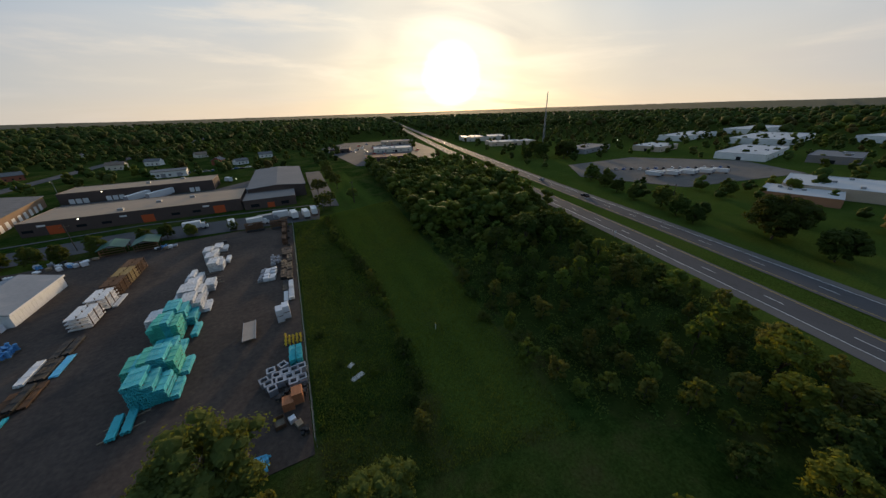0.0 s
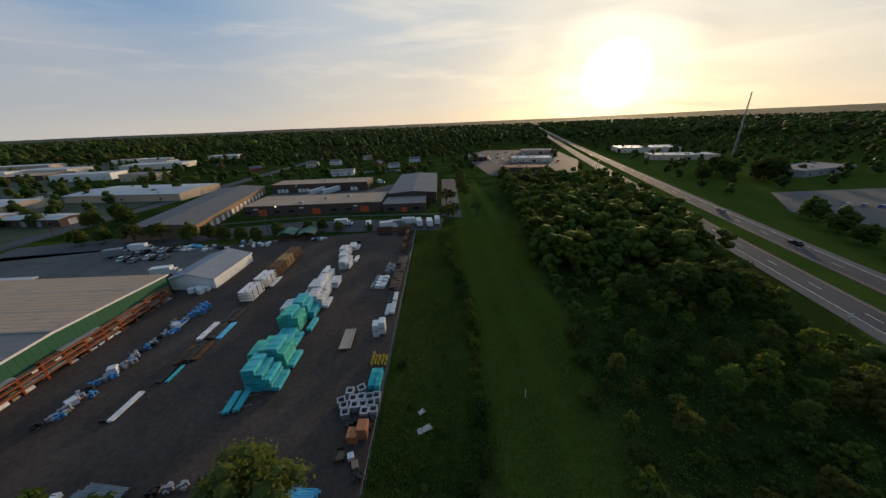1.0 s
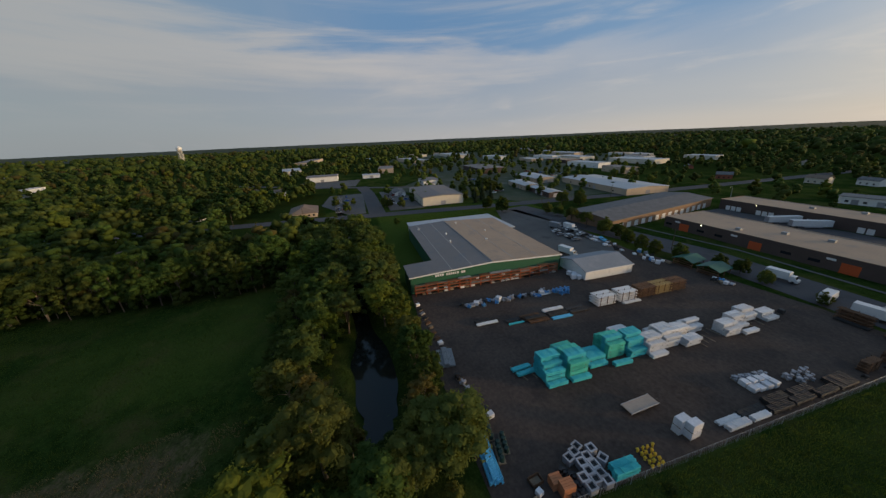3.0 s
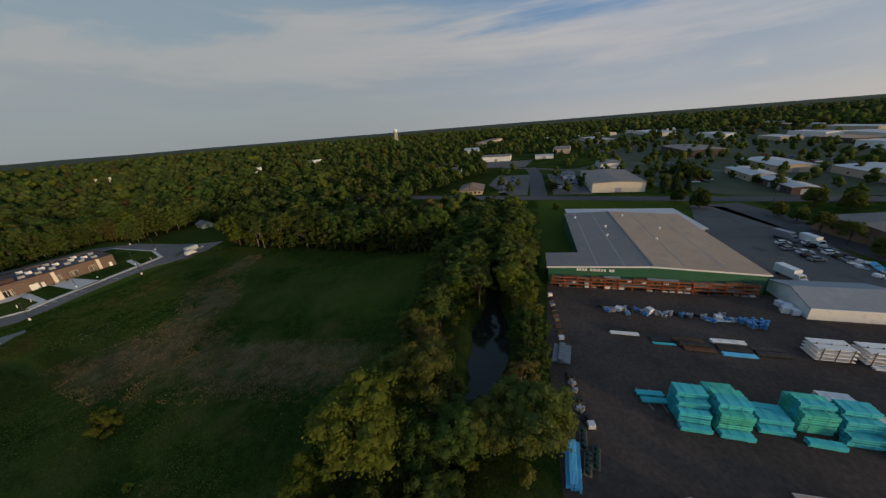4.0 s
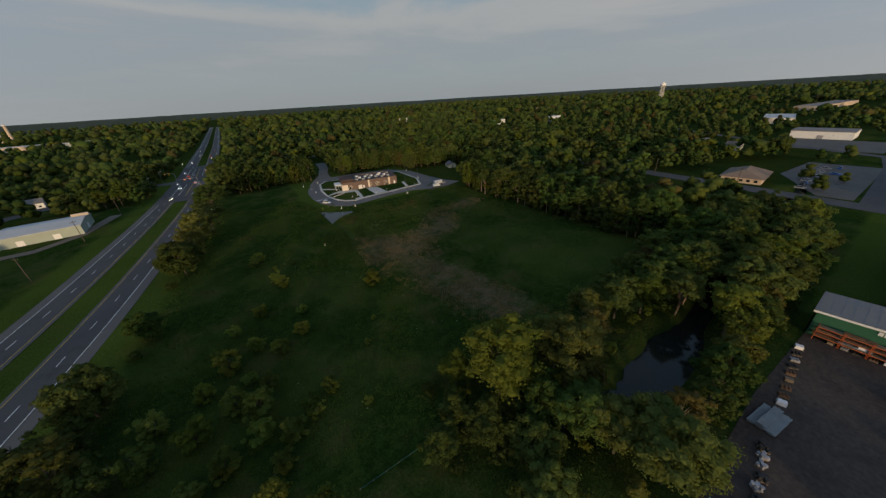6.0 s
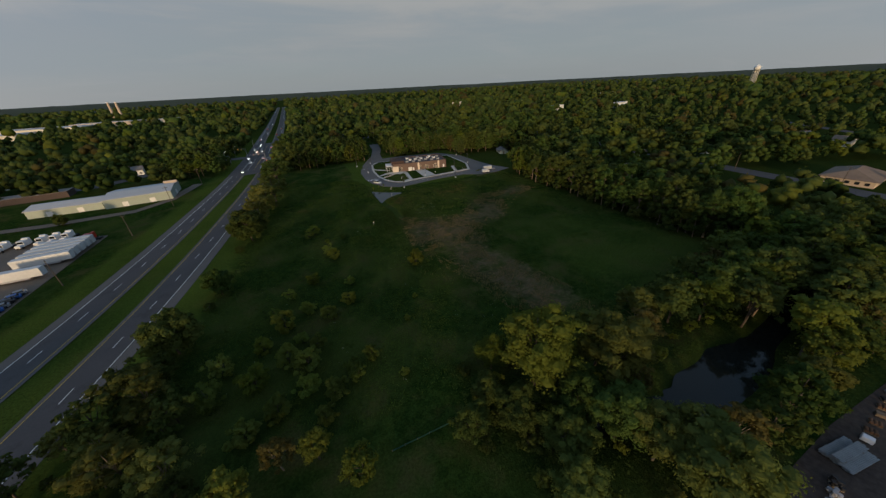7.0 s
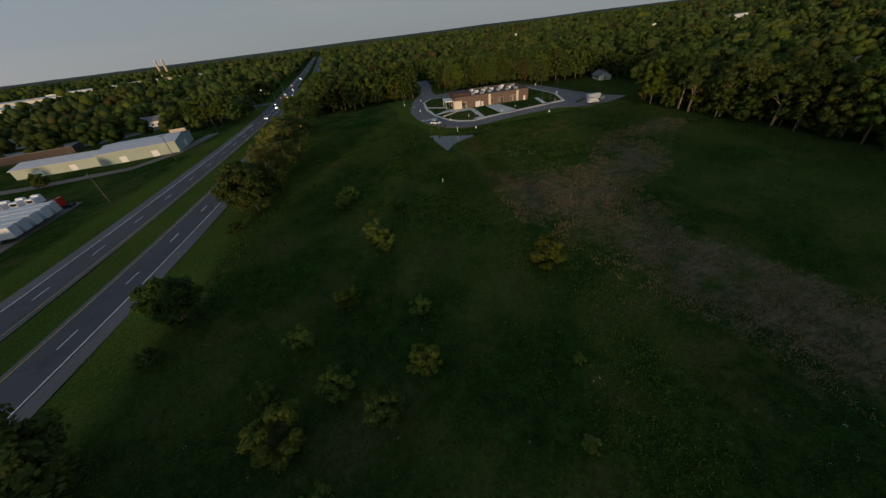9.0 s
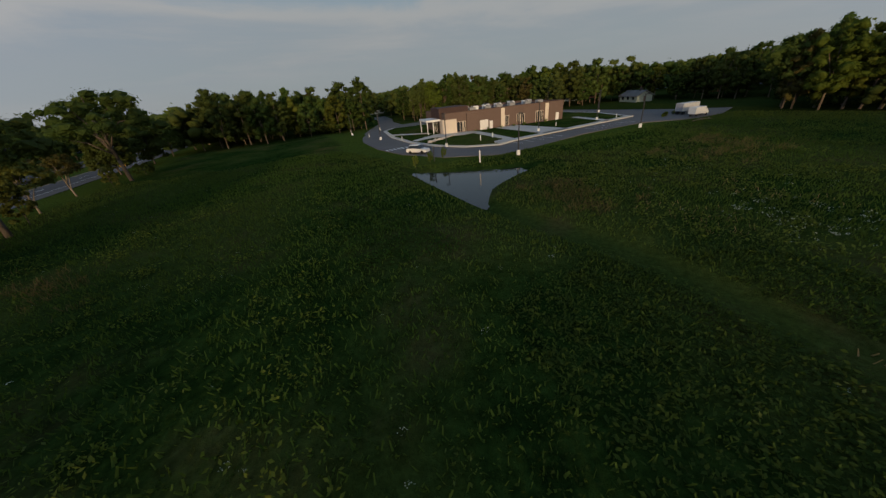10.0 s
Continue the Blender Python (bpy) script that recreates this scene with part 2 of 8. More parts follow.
    a("OutputMaterial", {"Surface": b.outputs[0]})
    return m


MEADOW = ground_mat()
ASPHALT = mat("asphalt", (0.060, 0.058, 0.062), (0.082, 0.078, 0.080), 0.85, 4, 0.06, 0.3, stain=(0.05, 0.048, 0.05))
SHOULDER = mat("worn_asphalt", (0.098, 0.092, 0.090), (0.125, 0.116, 0.110), 0.9, 4, 0.1, 0.3)
DRIVE = mat("drive_asphalt", (0.105, 0.098, 0.098), (0.135, 0.128, 0.125), 0.85, 4, 0.08, 0.3)
LOT = mat("old_lot", (0.092, 0.085, 0.080), (0.128, 0.118, 0.110), 0.9, 3, 0.06, 0.3, stain=(0.065, 0.062, 0.060))
GRAVEL = mat("packed_gravel", (0.038, 0.028, 0.024), (0.092, 0.068, 0.055), 0.95, 1.2, 0.05, 0.6, stain=(0.036, 0.030, 0.028))
PALE_GRAVEL = mat("pale_gravel", (0.130, 0.102, 0.080), (0.175, 0.140, 0.110), 0.95, 1.4, 0.06, 0.4, stain=(0.12, 0.10, 0.085))
CONCRETE = mat("concrete", (0.50, 0.48, 0.44), (0.42, 0.40, 0.37), 0.85, 3, 0.4, 0.2)
WHITE_LINE = mat("white_paint_line", (0.72, 0.72, 0.70), (0.55, 0.55, 0.54), 0.7, 5, 0.5)
YELLOW_LINE = mat("yellow_paint_line", (0.55, 0.36, 0.07), (0.42, 0.30, 0.09), 0.7, 5, 0.5)
CREEK = water_mat("creek_water", (0.012, 0.014, 0.012), 1.2, 0.12)
POND = water_mat("pond_water", (0.02, 0.024, 0.026), 2.2, 0.05)
LEAF_A = leaf_mat("leaf_green", (0.038, 0.080, 0.018), (0.088, 0.138, 0.033), (0.094, 0.120, 0.032))
LEAF_B = leaf_mat("leaf_yellow_green", (0.066, 0.108, 0.017), (0.128, 0.166, 0.027), (0.120, 0.142, 0.025))
LEAF_C = leaf_mat("leaf_silver_green", (0.074, 0.100, 0.024), (0.138, 0.160, 0.042), (0.126, 0.134, 0.034))
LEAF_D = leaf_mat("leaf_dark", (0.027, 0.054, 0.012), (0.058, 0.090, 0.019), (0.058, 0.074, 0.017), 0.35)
LEAF_E = leaf_mat("leaf_bronze", (0.060, 0.058, 0.020), (0.110, 0.096, 0.034), (0.100, 0.090, 0.028))
LEAF_G = leaf_mat("leaf_thicket", (0.062, 0.112, 0.022), (0.128, 0.188, 0.040), (0.122, 0.158, 0.036), 0.55)
FRESH = leaf_mat("fresh_herb", (0.090, 0.150, 0.020), (0.150, 0.215, 0.036), (0.150, 0.190, 0.034))
LEAF_F = leaf_mat("needles", (0.018, 0.034, 0.016), (0.036, 0.056, 0.026), (0.030, 0.046, 0.022), 0.1)
GRASS_A = leaf_mat("grass_blade", (0.042, 0.098, 0.018), (0.086, 0.164, 0.033), (0.104, 0.140, 0.036))
GRASS_B = leaf_mat("rough_grass_blade", (0.058, 0.098, 0.018), (0.120, 0.176, 0.034), (0.125, 0.142, 0.032))
WEED = leaf_mat("weed_leaf", (0.018, 0.048, 0.010), (0.044, 0.092, 0.016), (0.044, 0.072, 0.015))
REED = leaf_mat("dead_reed", (0.160, 0.116, 0.066), (0.340, 0.258, 0.155), (0.240, 0.182, 0.110))
STALK = leaf_mat("dry_stalk", (0.082, 0.072, 0.036), (0.160, 0.132, 0.072), (0.112, 0.100, 0.050))
FLOWER = mat("pale_flower", (0.55, 0.55, 0.45), (0.40, 0.42, 0.30), 0.8)
BARK = mat("bark", (0.105, 0.085, 0.065), (0.062, 0.050, 0.040), 0.95, 6, 0.6, 0.6)
PALE_BARK = mat("pale_bark", (0.26, 0.21, 0.15), (0.15, 0.12, 0.09), 0.95, 6, 0.6, 0.5)
WARM_BARK = mat("warm_bark", (0.170, 0.130, 0.090), (0.095, 0.074, 0.054), 0.95, 6, 0.6, 0.5)
WOOD = mat("weathered_wood", (0.26, 0.20, 0.14), (0.16, 0.125, 0.09), 0.9, 6, 0.8, 0.3, vary=0.25)
TEAL = mat("teal_pipe", (0.050, 0.42, 0.46), (0.070, 0.50, 0.54), 0.45, 5, 0.5, vary=0.12)
GREENISH = mat("sea_green_pipe", (0.055, 0.42, 0.33), (0.085, 0.50, 0.39), 0.45, 5, 0.5, vary=0.12)
BLUE_PIPE = mat("sky_blue_pipe", (0.11, 0.44, 0.68), (0.16, 0.54, 0.76), 0.45, 5, 0.5, vary=0.1)
WHITE_PIPE = mat("white_pipe", (0.72, 0.72, 0.72), (0.60, 0.60, 0.61), 0.5, 4, 0.5, vary=0.1)
WRAP = mat("white_wrap", (0.66, 0.66, 0.68), (0.52, 0.52, 0.55), 0.5, 2, 0.5, 0.4, vary=0.12)
GREY_PART = mat("grey_fitting", (0.36, 0.36, 0.38), (0.24, 0.24, 0.26), 0.5, 3, 0.6, vary=0.25)
BLACK_PART = mat("black_fitting", (0.026, 0.026, 0.028), (0.045, 0.043, 0.042), 0.6, 3, 0.6, vary=0.3)
BLUE_PART = mat("blue_fitting", (0.07, 0.22, 0.46), (0.11, 0.30, 0.55), 0.45, 3, 0.6, vary=0.2)
YELLOW_PART = mat("yellow_hydrant_paint", (0.75, 0.50, 0.04), (0.62, 0.42, 0.05), 0.45, 4, 0.6)
RED_RACK = mat("orange_rack_paint", (0.42, 0.105, 0.035), (0.32, 0.085, 0.035), 0.55, 4, 0.6, vary=0.15)
TERRA = mat("terracotta_block", (0.48, 0.19, 0.085), (0.38, 0.15, 0.075), 0.8, 4, 0.6, vary=0.1)
RUST = mat("rusty_steel", (0.16, 0.085, 0.045), (0.09, 0.055, 0.038), 0.85, 4, 0.6, 0.3, vary=0.2)
STEEL = mat("galvanised_steel", (0.34, 0.35, 0.36), (0.24, 0.25, 0.26), 0.45, 4, 0.6, metal=0.4)
DARK_STEEL = mat("dark_steel", (0.035, 0.035, 0.038), (0.05, 0.05, 0.05), 0.6, 4, 0.6)
GREEN_SIDING = mat("dark_green_siding", (0.030, 0.105, 0.060), (0.038, 0.118, 0.070), 0.5, 2, 0.1)
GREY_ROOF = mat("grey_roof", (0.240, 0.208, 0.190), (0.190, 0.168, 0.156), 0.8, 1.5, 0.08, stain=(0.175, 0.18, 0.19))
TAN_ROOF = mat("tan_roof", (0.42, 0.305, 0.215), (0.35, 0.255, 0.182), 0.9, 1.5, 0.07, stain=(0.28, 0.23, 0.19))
WHITE_ROOF = mat("white_roof", (0.46, 0.465, 0.475), (0.40, 0.405, 0.41), 0.6, 1.5, 0.08, stain=(0.48, 0.48, 0.48))
LAP = mat("pale_lap", (0.40, 0.36, 0.32), (0.34, 0.31, 0.28), 0.8, 2, 0.2)
DARK_ROOF = mat("dark_flat_roof", (0.075, 0.078, 0.09), (0.055, 0.057, 0.066), 0.8, 2, 0.1)
SLATE_ROOF = mat("slate_metal_roof", (0.135, 0.148, 0.165), (0.105, 0.115, 0.13), 0.75, 1.5, 0.07)
BROWN_SHINGLE = mat("brown_shingle", (0.22, 0.165, 0.125), (0.16, 0.12, 0.095), 0.9, 3, 0.3, 0.3)
GREY_SHINGLE = mat("grey_shingle", (0.17, 0.165, 0.165), (0.11, 0.108, 0.108), 0.9, 3, 0.3, 0.3)
DARK_BRICK = mat("dark_brick_wall", (0.095, 0.070, 0.062), (0.070, 0.053, 0.048), 0.85, 4, 0.15, 0.3)
TAN_WALL = mat("tan_wall", (0.50, 0.40, 0.30), (0.42, 0.34, 0.26), 0.8, 2, 0.2)
CREAM_WALL = mat("cream_wall", (0.62, 0.57, 0.48), (0.54, 0.50, 0.42), 0.8, 2, 0.2)
WHITE_WALL = mat("white_siding", (0.74, 0.74, 0.72), (0.64, 0.64, 0.63), 0.6, 2, 0.2, stain=(0.52, 0.52, 0.50))
SAGE_WALL = mat("pale_sage_siding", (0.33, 0.38, 0.33), (0.29, 0.33, 0.29), 0.6, 2, 0.2)
CLINIC_BROWN = mat("brown_cladding", (0.135, 0.094, 0.078), (0.115, 0.080, 0.068), 0.7, 2.5, 0.3)
CLINIC_DARK = mat("dark_brown_cladding", (0.062, 0.038, 0.034), (0.052, 0.033, 0.03), 0.7, 2.5, 0.3)
CLINIC_PALE = mat("pale_stone_cladding", (0.62, 0.55, 0.46), (0.55, 0.48, 0.41), 0.8, 2.5, 0.3)
ORANGE_DOOR = mat("orange_door_paint", (0.50, 0.10, 0.03), (0.42, 0.085, 0.03), 0.6, 2, 0.3)
WHITE_PAINT = mat("white_paint", (0.68, 0.68, 0.68), (0.60, 0.60, 0.60), 0.45, 2, 0.3, vary=0.05)
TRAILER_WHITE = mat("trailer_white", (0.56, 0.57, 0.58), (0.47, 0.48, 0.49), 0.4, 1, 0.2, vary=0.1)
BLUE_PAINT = mat("blue_car_paint", (0.03, 0.10, 0.32), None, 0.3)
GREY_PAINT = mat("grey_car_paint", (0.22, 0.23, 0.25), None, 0.3)
RED_PAINT = mat("red_paint", (0.42, 0.035, 0.02), None, 0.35)
BLACK_PAINT = mat("black_car_paint", (0.02, 0.02, 0.022), None, 0.3)
YELLOW_PAINT = mat("yellow_machine_paint", (0.72, 0.42, 0.03), None, 0.45)
SILT = mat("green_fabric", (0.012, 0.052, 0.040), (0.018, 0.066, 0.050), 0.8, 3, 0.4)
RUBBER = mat("rubber", (0.018, 0.018, 0.018), (0.03, 0.03, 0.03), 0.9)
GLASS = glass_mat("dark_glass", (0.015, 0.018, 0.022))
STONE = mat("landscape_stone", (0.46, 0.42, 0.37), (0.34, 0.31, 0.28), 0.9, 3, 0.5, 0.4)
PATCHY = mat("patchy_ground", (0.034, 0.054, 0.016), (0.072, 0.074, 0.050), 0.95, 0.12, 0.02, stain=(0.13, 0.125, 0.12))
HILLS = mat("far_woodland", (0.020, 0.032, 0.014), (0.034, 0.046, 0.020), 0.95, 0.02, 0.004)
WARM_LAMP = lamp_mat("warm_lamp_glass", (1.0, 0.86, 0.55), 6.0)
HEAD_LAMP = lamp_mat("headlamp_glass", (1.0, 0.88, 0.66), 22.0)
RED_LAMP = lamp_mat("red_lamp_glass", (1.0, 0.12, 0.05), 5.0)

# ---- mesh helpers (plan metres) ----


class Shape:
    """Collects points and faces of one mesh."""

    def __init__(self):
        self.v, self.f = [], []

    def quad_mesh(self, pts, faces):
        n = len(self.v)
        self.v += [tuple(p) for p in pts]
        self.f += [tuple(i + n for i in q) for q in faces]
        return self

    def box(self, x0, y0, z0, x1, y1, z1, cut=0.0):
        """A block; cut: bevel of the upper edges."""
        c = cut
        if c <= 0:
            p = [(x0, y0, z0), (x1, y0, z0), (x1, y1, z0), (x0, y1, z0), (x0, y0, z1), (x1, y0, z1), (x1, y1, z1), (x0, y1, z1)]
            return self.quad_mesh(p, [(0, 3, 2, 1), (4, 5, 6, 7), (0, 1, 5, 4), (1, 2, 6, 5), (2, 3, 7, 6), (3, 0, 4, 7)])
        p = [(x0, y0, z0), (x1, y0, z0), (x1, y1, z0), (x0, y1, z0), (x0, y0, z1 - c), (x1, y0, z1 - c), (x1, y1, z1 - c), (x0, y1, z1 - c),
             (x0 + c, y0 + c, z1), (x1 - c, y0 + c, z1), (x1 - c, y1 - c, z1), (x0 + c, y1 - c, z1)]
        return self.quad_mesh(p, [(0, 3, 2, 1), (8, 9, 10, 11), (0, 1, 5, 4), (1, 2, 6, 5), (2, 3, 7, 6), (3, 0, 4, 7),
                                  (4, 5, 9, 8), (5, 6, 10, 9), (6, 7, 11, 10), (7, 4, 8, 11)])

    def prism(self, poly, z0, z1):
        """A level slab over a polygon that runs anticlockwise."""
        n = len(poly)
        p = [(x, y, z0) for x, y in poly] + [(x, y, z1) for x, y in poly]
        f = [tuple(range(n - 1, -1, -1)), tuple(range(n, 2 * n))] + [(i, (i + 1) % n, n + (i + 1) % n, n + i) for i in range(n)]
        return self.quad_mesh(p, f)

    def extrude(self, profile, axis, a, b):
        """A profile of (u, z) pushed along x or y from a to b."""
        n = len(profile)
        at = (lambda s, u, z: (s, u, z)) if axis == "x" else (lambda s, u, z: (u, s, z))
        p = [at(a, u, z) for u, z in profile] + [at(b, u, z) for u, z in profile]
        f = [tuple(range(n)), tuple(range(2 * n - 1, n - 1, -1))] + [(i, i + n, (i + 1) % n + n, (i + 1) % n) for i in range(n)]
        return self.quad_mesh(p, f)

    def rod(self, a, b, r0, r1=None, n=8):
        """A tapered round bar from a to b."""
        r1 = r0 if r1 is None else r1
        a, b = Vector(a), Vector(b)
        q = (b - a).to_track_quat("Z", "Y")
        ring = [q @ Vector((math.cos(2 * math.pi * i / n), math.sin(2 * math.pi * i / n), 0)) for i in range(n)]
        p = [a + w * r0 for w in ring] + [b + w * r1 for w in ring]
        f = [(i, (i + 1) % n, n + (i + 1) % n, n + i) for i in range(n)] + [tuple(range(n - 1, -1, -1)), tuple(range(n, 2 * n))]
        return self.quad_mesh(p, f)

    def strip(self, line, off0, off1, z):
        """A flat band along a line of points, between two offsets to its right."""
        n = len(line)
        p = []
        for i in range(n):
            a, b = Vector(line[max(i - 1, 0)]), Vector(line[min(i + 1, n - 1)])
            d = (b - a).normalized()
            r = Vector((d.y, -d.x))
            for o in (off0, off1):
                q = Vector(line[i]) + r * o
                p.append((q.x, q.y, z))
        return self.quad_mesh(p, [(2 * i, 2 * i + 1, 2 * i + 3, 2 * i + 2) for i in range(n - 1)])


def mesh_of(name, shape, material, smooth=False):
    me = bpy.data.meshes.new(name)
    me.from_pydata([(x * K, y * K, z * K) for x, y, z in shape.v], [], shape.f)
    bm = bmesh.new()
    bm.from_mesh(me)
    if len(bm.faces) < 20000:
        bmesh.ops.recalc_face_normals(bm, faces=bm.faces)
    bm.to_mesh(me)
    bm.free()
    me.materials.append(material)
    if smooth:
        me.polygons.foreach_set("use_smooth", [True] * len(me.polygons))
    return me


def place(x, y, z=0.0, turn=0.0):
    return Matrix.Translation((K * x, K * y, K * z)) @ Matrix.Rotation(radians(turn), 4, "Z")


def thing(name, label, category, x=0.0, y=0.0, z=0.0, turn=0.0, group="", kind=""):
    """An empty at the base of a thing; its parts are built round its own origin."""
    ob = new(name)
    ob.empty_display_size = 0.2
    ob.matrix_basis = place(x, y, z, turn)
    return tagged(ob, label, category, group, kind)


def part(name, shape, material, parent=None, label="", smooth=False):
    ob = new(name, shape if isinstance(shape, bpy.types.Mesh) else mesh_of(name, shape, material, smooth))
    ob.parent = parent
    return tagged(ob, label)


def solid(name, shape, material, label="", category="", x=0.0, y=0.0, z=0.0, turn=0.0, group="", kind="", smooth=False):
    """A thing of one mesh."""
    ob = new(name, shape if isinstance(shape, bpy.types.Mesh) else mesh_of(name, shape, material, smooth))
    ob.matrix_basis = place(x, y, z, turn)
    return tagged(ob, label, category, group, kind)


def structure(name, shape, material, label, smooth=False):
    return solid(name, shape, material, label, name.replace("_", " "), kind="structure", smooth=smooth)


rng = np.random.default_rng(7)

# ---- the ground, roads and water ----
HIGHWAY_KNOTS = [(36, -3000), (44, -1500), (52, -700), (60, -345), (66, -250), (77.5, -158), (82.5, -123), (86, -104), (94, -66), (104.5, -25),
                 (112.5, 5), (122, 50), (134, 105), (157, 202), (200, 380), (305, 800), (720, 2400), (1100, 3800)]
_ky = np.arange(-2000, 3001, 10.0)
_kx = np.interp(_ky, [b for a, b in HIGHWAY_KNOTS], [a for a, b in HIGHWAY_KNOTS])
_kx = np.convolve(np.pad(_kx, 4, "edge"), np.ones(9) / 9, "valid")


def hx(y):
    """The highway's middle at that y."""
    return np.interp(y, _ky, _kx)


CREEK_LINE = [(-230, -30), (-160, -24), (-120, -21), (-92, -19.5), (-80, -21.5), (-58, -18.5), (-38, -16.5), (-26, -16.5), (-14, -19), (-6, -21)]
POOL_LINE = [(-27, -17), (-36, -16.8), (-48, -18.5)]
POND_LINE = [(-4.2, -178.5), (-4.2, -155.5), (-9.5, -161.5), (-14.5, -163.8), (-21, -166.2), (-14, -170.5), (-9.5, -173.5)]


def to_line(x, y, line):
    """Distance of points to a line of points."""
    best = np.full(np.shape(x), 1e9)
    for (ax, ay), (bx, by) in zip(line, line[1:]):
        dx, dy = bx - ax, by - ay
        t = np.clip(((x - ax) * dx + (y - ay) * dy) / (dx * dx + dy * dy), 0, 1)
        best = np.minimum(best, np.hypot(x - ax - t * dx, y - ay - t * dy))
    return best


def inside(x, y, poly):
    x, y = np.asarray(x, float), np.asarray(y, float)
    hit = np.zeros(x.shape, bool)
    for (ax, ay), (bx, by) in zip(poly, poly[1:] + poly[:1]):
        cross = ((ay > y) != (by > y)) & (x < (bx - ax) * (y - ay) / (by - ay + 1e-12) + ax)
        hit ^= cross
    return hit


def smooth01(a):
    a = np.clip(a, 0, 1)
    return a * a * (3 - 2 * a)


def rough_noise(x, y, s, seed=0):
    return np.array([noise.noise((a * s + seed, b * s - seed, 0.3 * seed)) for a, b in zip(np.ravel(x), np.ravel(y))]).reshape(np.shape(x))


def ground_z(x, y):
    d = np.minimum(to_line(x, y, CREEK_LINE), to_line(x, y, POOL_LINE) - 2.4)
    z = -1.6 * smooth01((4.0 - d) / 2.8)
    edge = to_line(x, y, POND_LINE + POND_LINE[:1])
    sgn = np.where(inside(x, y, POND_LINE), 1.0, -1.0)
    z = z - 1.0 * smooth01((edge * sgn + 2.2) / 3.6)
    z = z + 0.7 * smooth01((17 - to_line(x, y, [(0, -246), (10, -205), (13, -150), (22, -96)])) / 17)
    z = z - 0.5 * smooth01((3.2 - to_line(x, y, [(-5, -154), (-7, -140), (-6, -128)])) / 3)
    return z


REED_PATCH = [(-1, -100), (-3, -84), (-10, -66), (-12, -47), (-31, -41), (-33, -52), (-29, -70), (-26, -87), (-33, -101), (-47, -106), (-60, -118), (-74, -128), (-86, -131), (-82, -139),
              (-54, -138), (-31, -119), (-19, -121), (-6, -130), (-3, -118)]
TRACK = [(68, -60), (65, -73), (62, -90), (58, -110), (55, -126), (52, -158), (48, -182)]
dense_x, dense_y = np.arange(-172, 152, 2.2), np.arange(-262, 142, 2.2)
far_steps = np.array([4, 10, 20, 36, 60, 100, 170, 280, 450, 700, 1100, 1700, 2600, 4000, 6000, 8800])
gx = np.concatenate([dense_x[0] - far_steps[::-1], dense_x, dense_x[-1] + far_steps])
gy = np.concatenate([dense_y[0] - far_steps[::-1], dense_y, dense_y[-1] + far_steps])
GX, GY = np.meshgrid(gx, gy)
GZ = ground_z(GX, GY)
wob = rough_noise(GX, GY, 0.06, 3)
GZ = GZ + np.where((GX > -172) & (GX < 152), 0.10 * wob * ((GX > 2) | (GY < -6)), 0)
nx, ny = len(gx), len(gy)
verts = np.stack([GX.ravel() * K, GY.ravel() * K, GZ.ravel() * K], 1)
ii = np.arange(nx * ny).reshape(ny, nx)
faces = np.stack([ii[:-1, :-1].ravel(), ii[:-1, 1:].ravel(), ii[1:, 1:].ravel(), ii[1:, :-1].ravel()], 1)
me = bpy.data.meshes.new("ground")
me.from_pydata(verts.tolist(), [], faces.tolist())
me.polygons.foreach_set("use_smooth", [True] * len(me.polygons))
me.materials.append(MEADOW)
reed = np.where(inside(GX, GY, REED_PATCH), 1, 0) * 1.0
d_edge = to_line(GX, GY, REED_PATCH + REED_PATCH[:1])
reed = np.where(reed > 0, 0.5 + np.clip(d_edge / 18, 0, 0.5), np.clip(0.5 - d_edge / 16, 0, 1)) + 0.4 * wob * (d_edge < 18)
reed = np.maximum(reed, 0.62 * smooth01((2.6 - to_line(GX, GY, TRACK)) / 2.2) * (0.8 + 0.7 * wob))
verge = np.abs(GX - hx(GY))
mown = smooth01((27 - verge) / 4) * (0.75 + 0.4 * wob)
mown = np.maximum(mown, 0.75 * ((GX < -72) & (GX > -200) & (GY > -3) & (GY < 110)))
mown = np.maximum(mown, 0.8 * inside(GX, GY, [(-95, -270), (-2, -270), (0, -205), (-8, -176), (-60, -172), (-95, -176)]))
FIELD_GREEN = [(-37, -97), (-73, -106), (-91, -68), (-94, -48), (-80, -44), (-45, -44), (-37, -46), (-36, -62), (-33, -85)]
mown = np.maximum(mown, np.where(inside(GX, GY, FIELD_GREEN), 0.42 * smooth01(to_line(GX, GY, FIELD_GREEN + FIELD_GREEN[:1]) / 14), 0) * (0.8 + 0.8 * wob))
mown = np.maximum(mown, (0.85 + 0.35 * np.sin(GX * 2.1)) * inside(GX, GY, [(17.5, -10), (34, -14), (42, 60), (44, 120), (40, 240), (22, 240), (18, 60)]))
mown = np.maximum(mown, 0.3 * inside(GX, GY, [(0, 8), (14, 0), (14, 110), (0, 108)]))
mown = np.maximum(mown, 0.7 * ((GX > 130) & (GY > -60)))
wood = 0.9 * smooth01((9 - to_line(GX, GY, CREEK_LINE[2:])) / 4)
wood = np.maximum(wood, 0.9 * inside(GX, GY, [(40, -18), (86, -18), (112, 60), (140, 190), (58, 215), (44, 60)]))
wood = np.maximum(wood, 0.9 * ((GX < -95) & (GY < -38)))
wood = np.maximum(wood, 0.85 * (np.hypot(GX, GY) > 480))
rgba = np.ones((nx * ny, 4))
rgba[:, 0], rgba[:, 1], rgba[:, 2] = np.clip(reed, 0, 1).ravel(), np.clip(mown, 0, 1).ravel(), np.clip(wood, 0, 1).ravel()
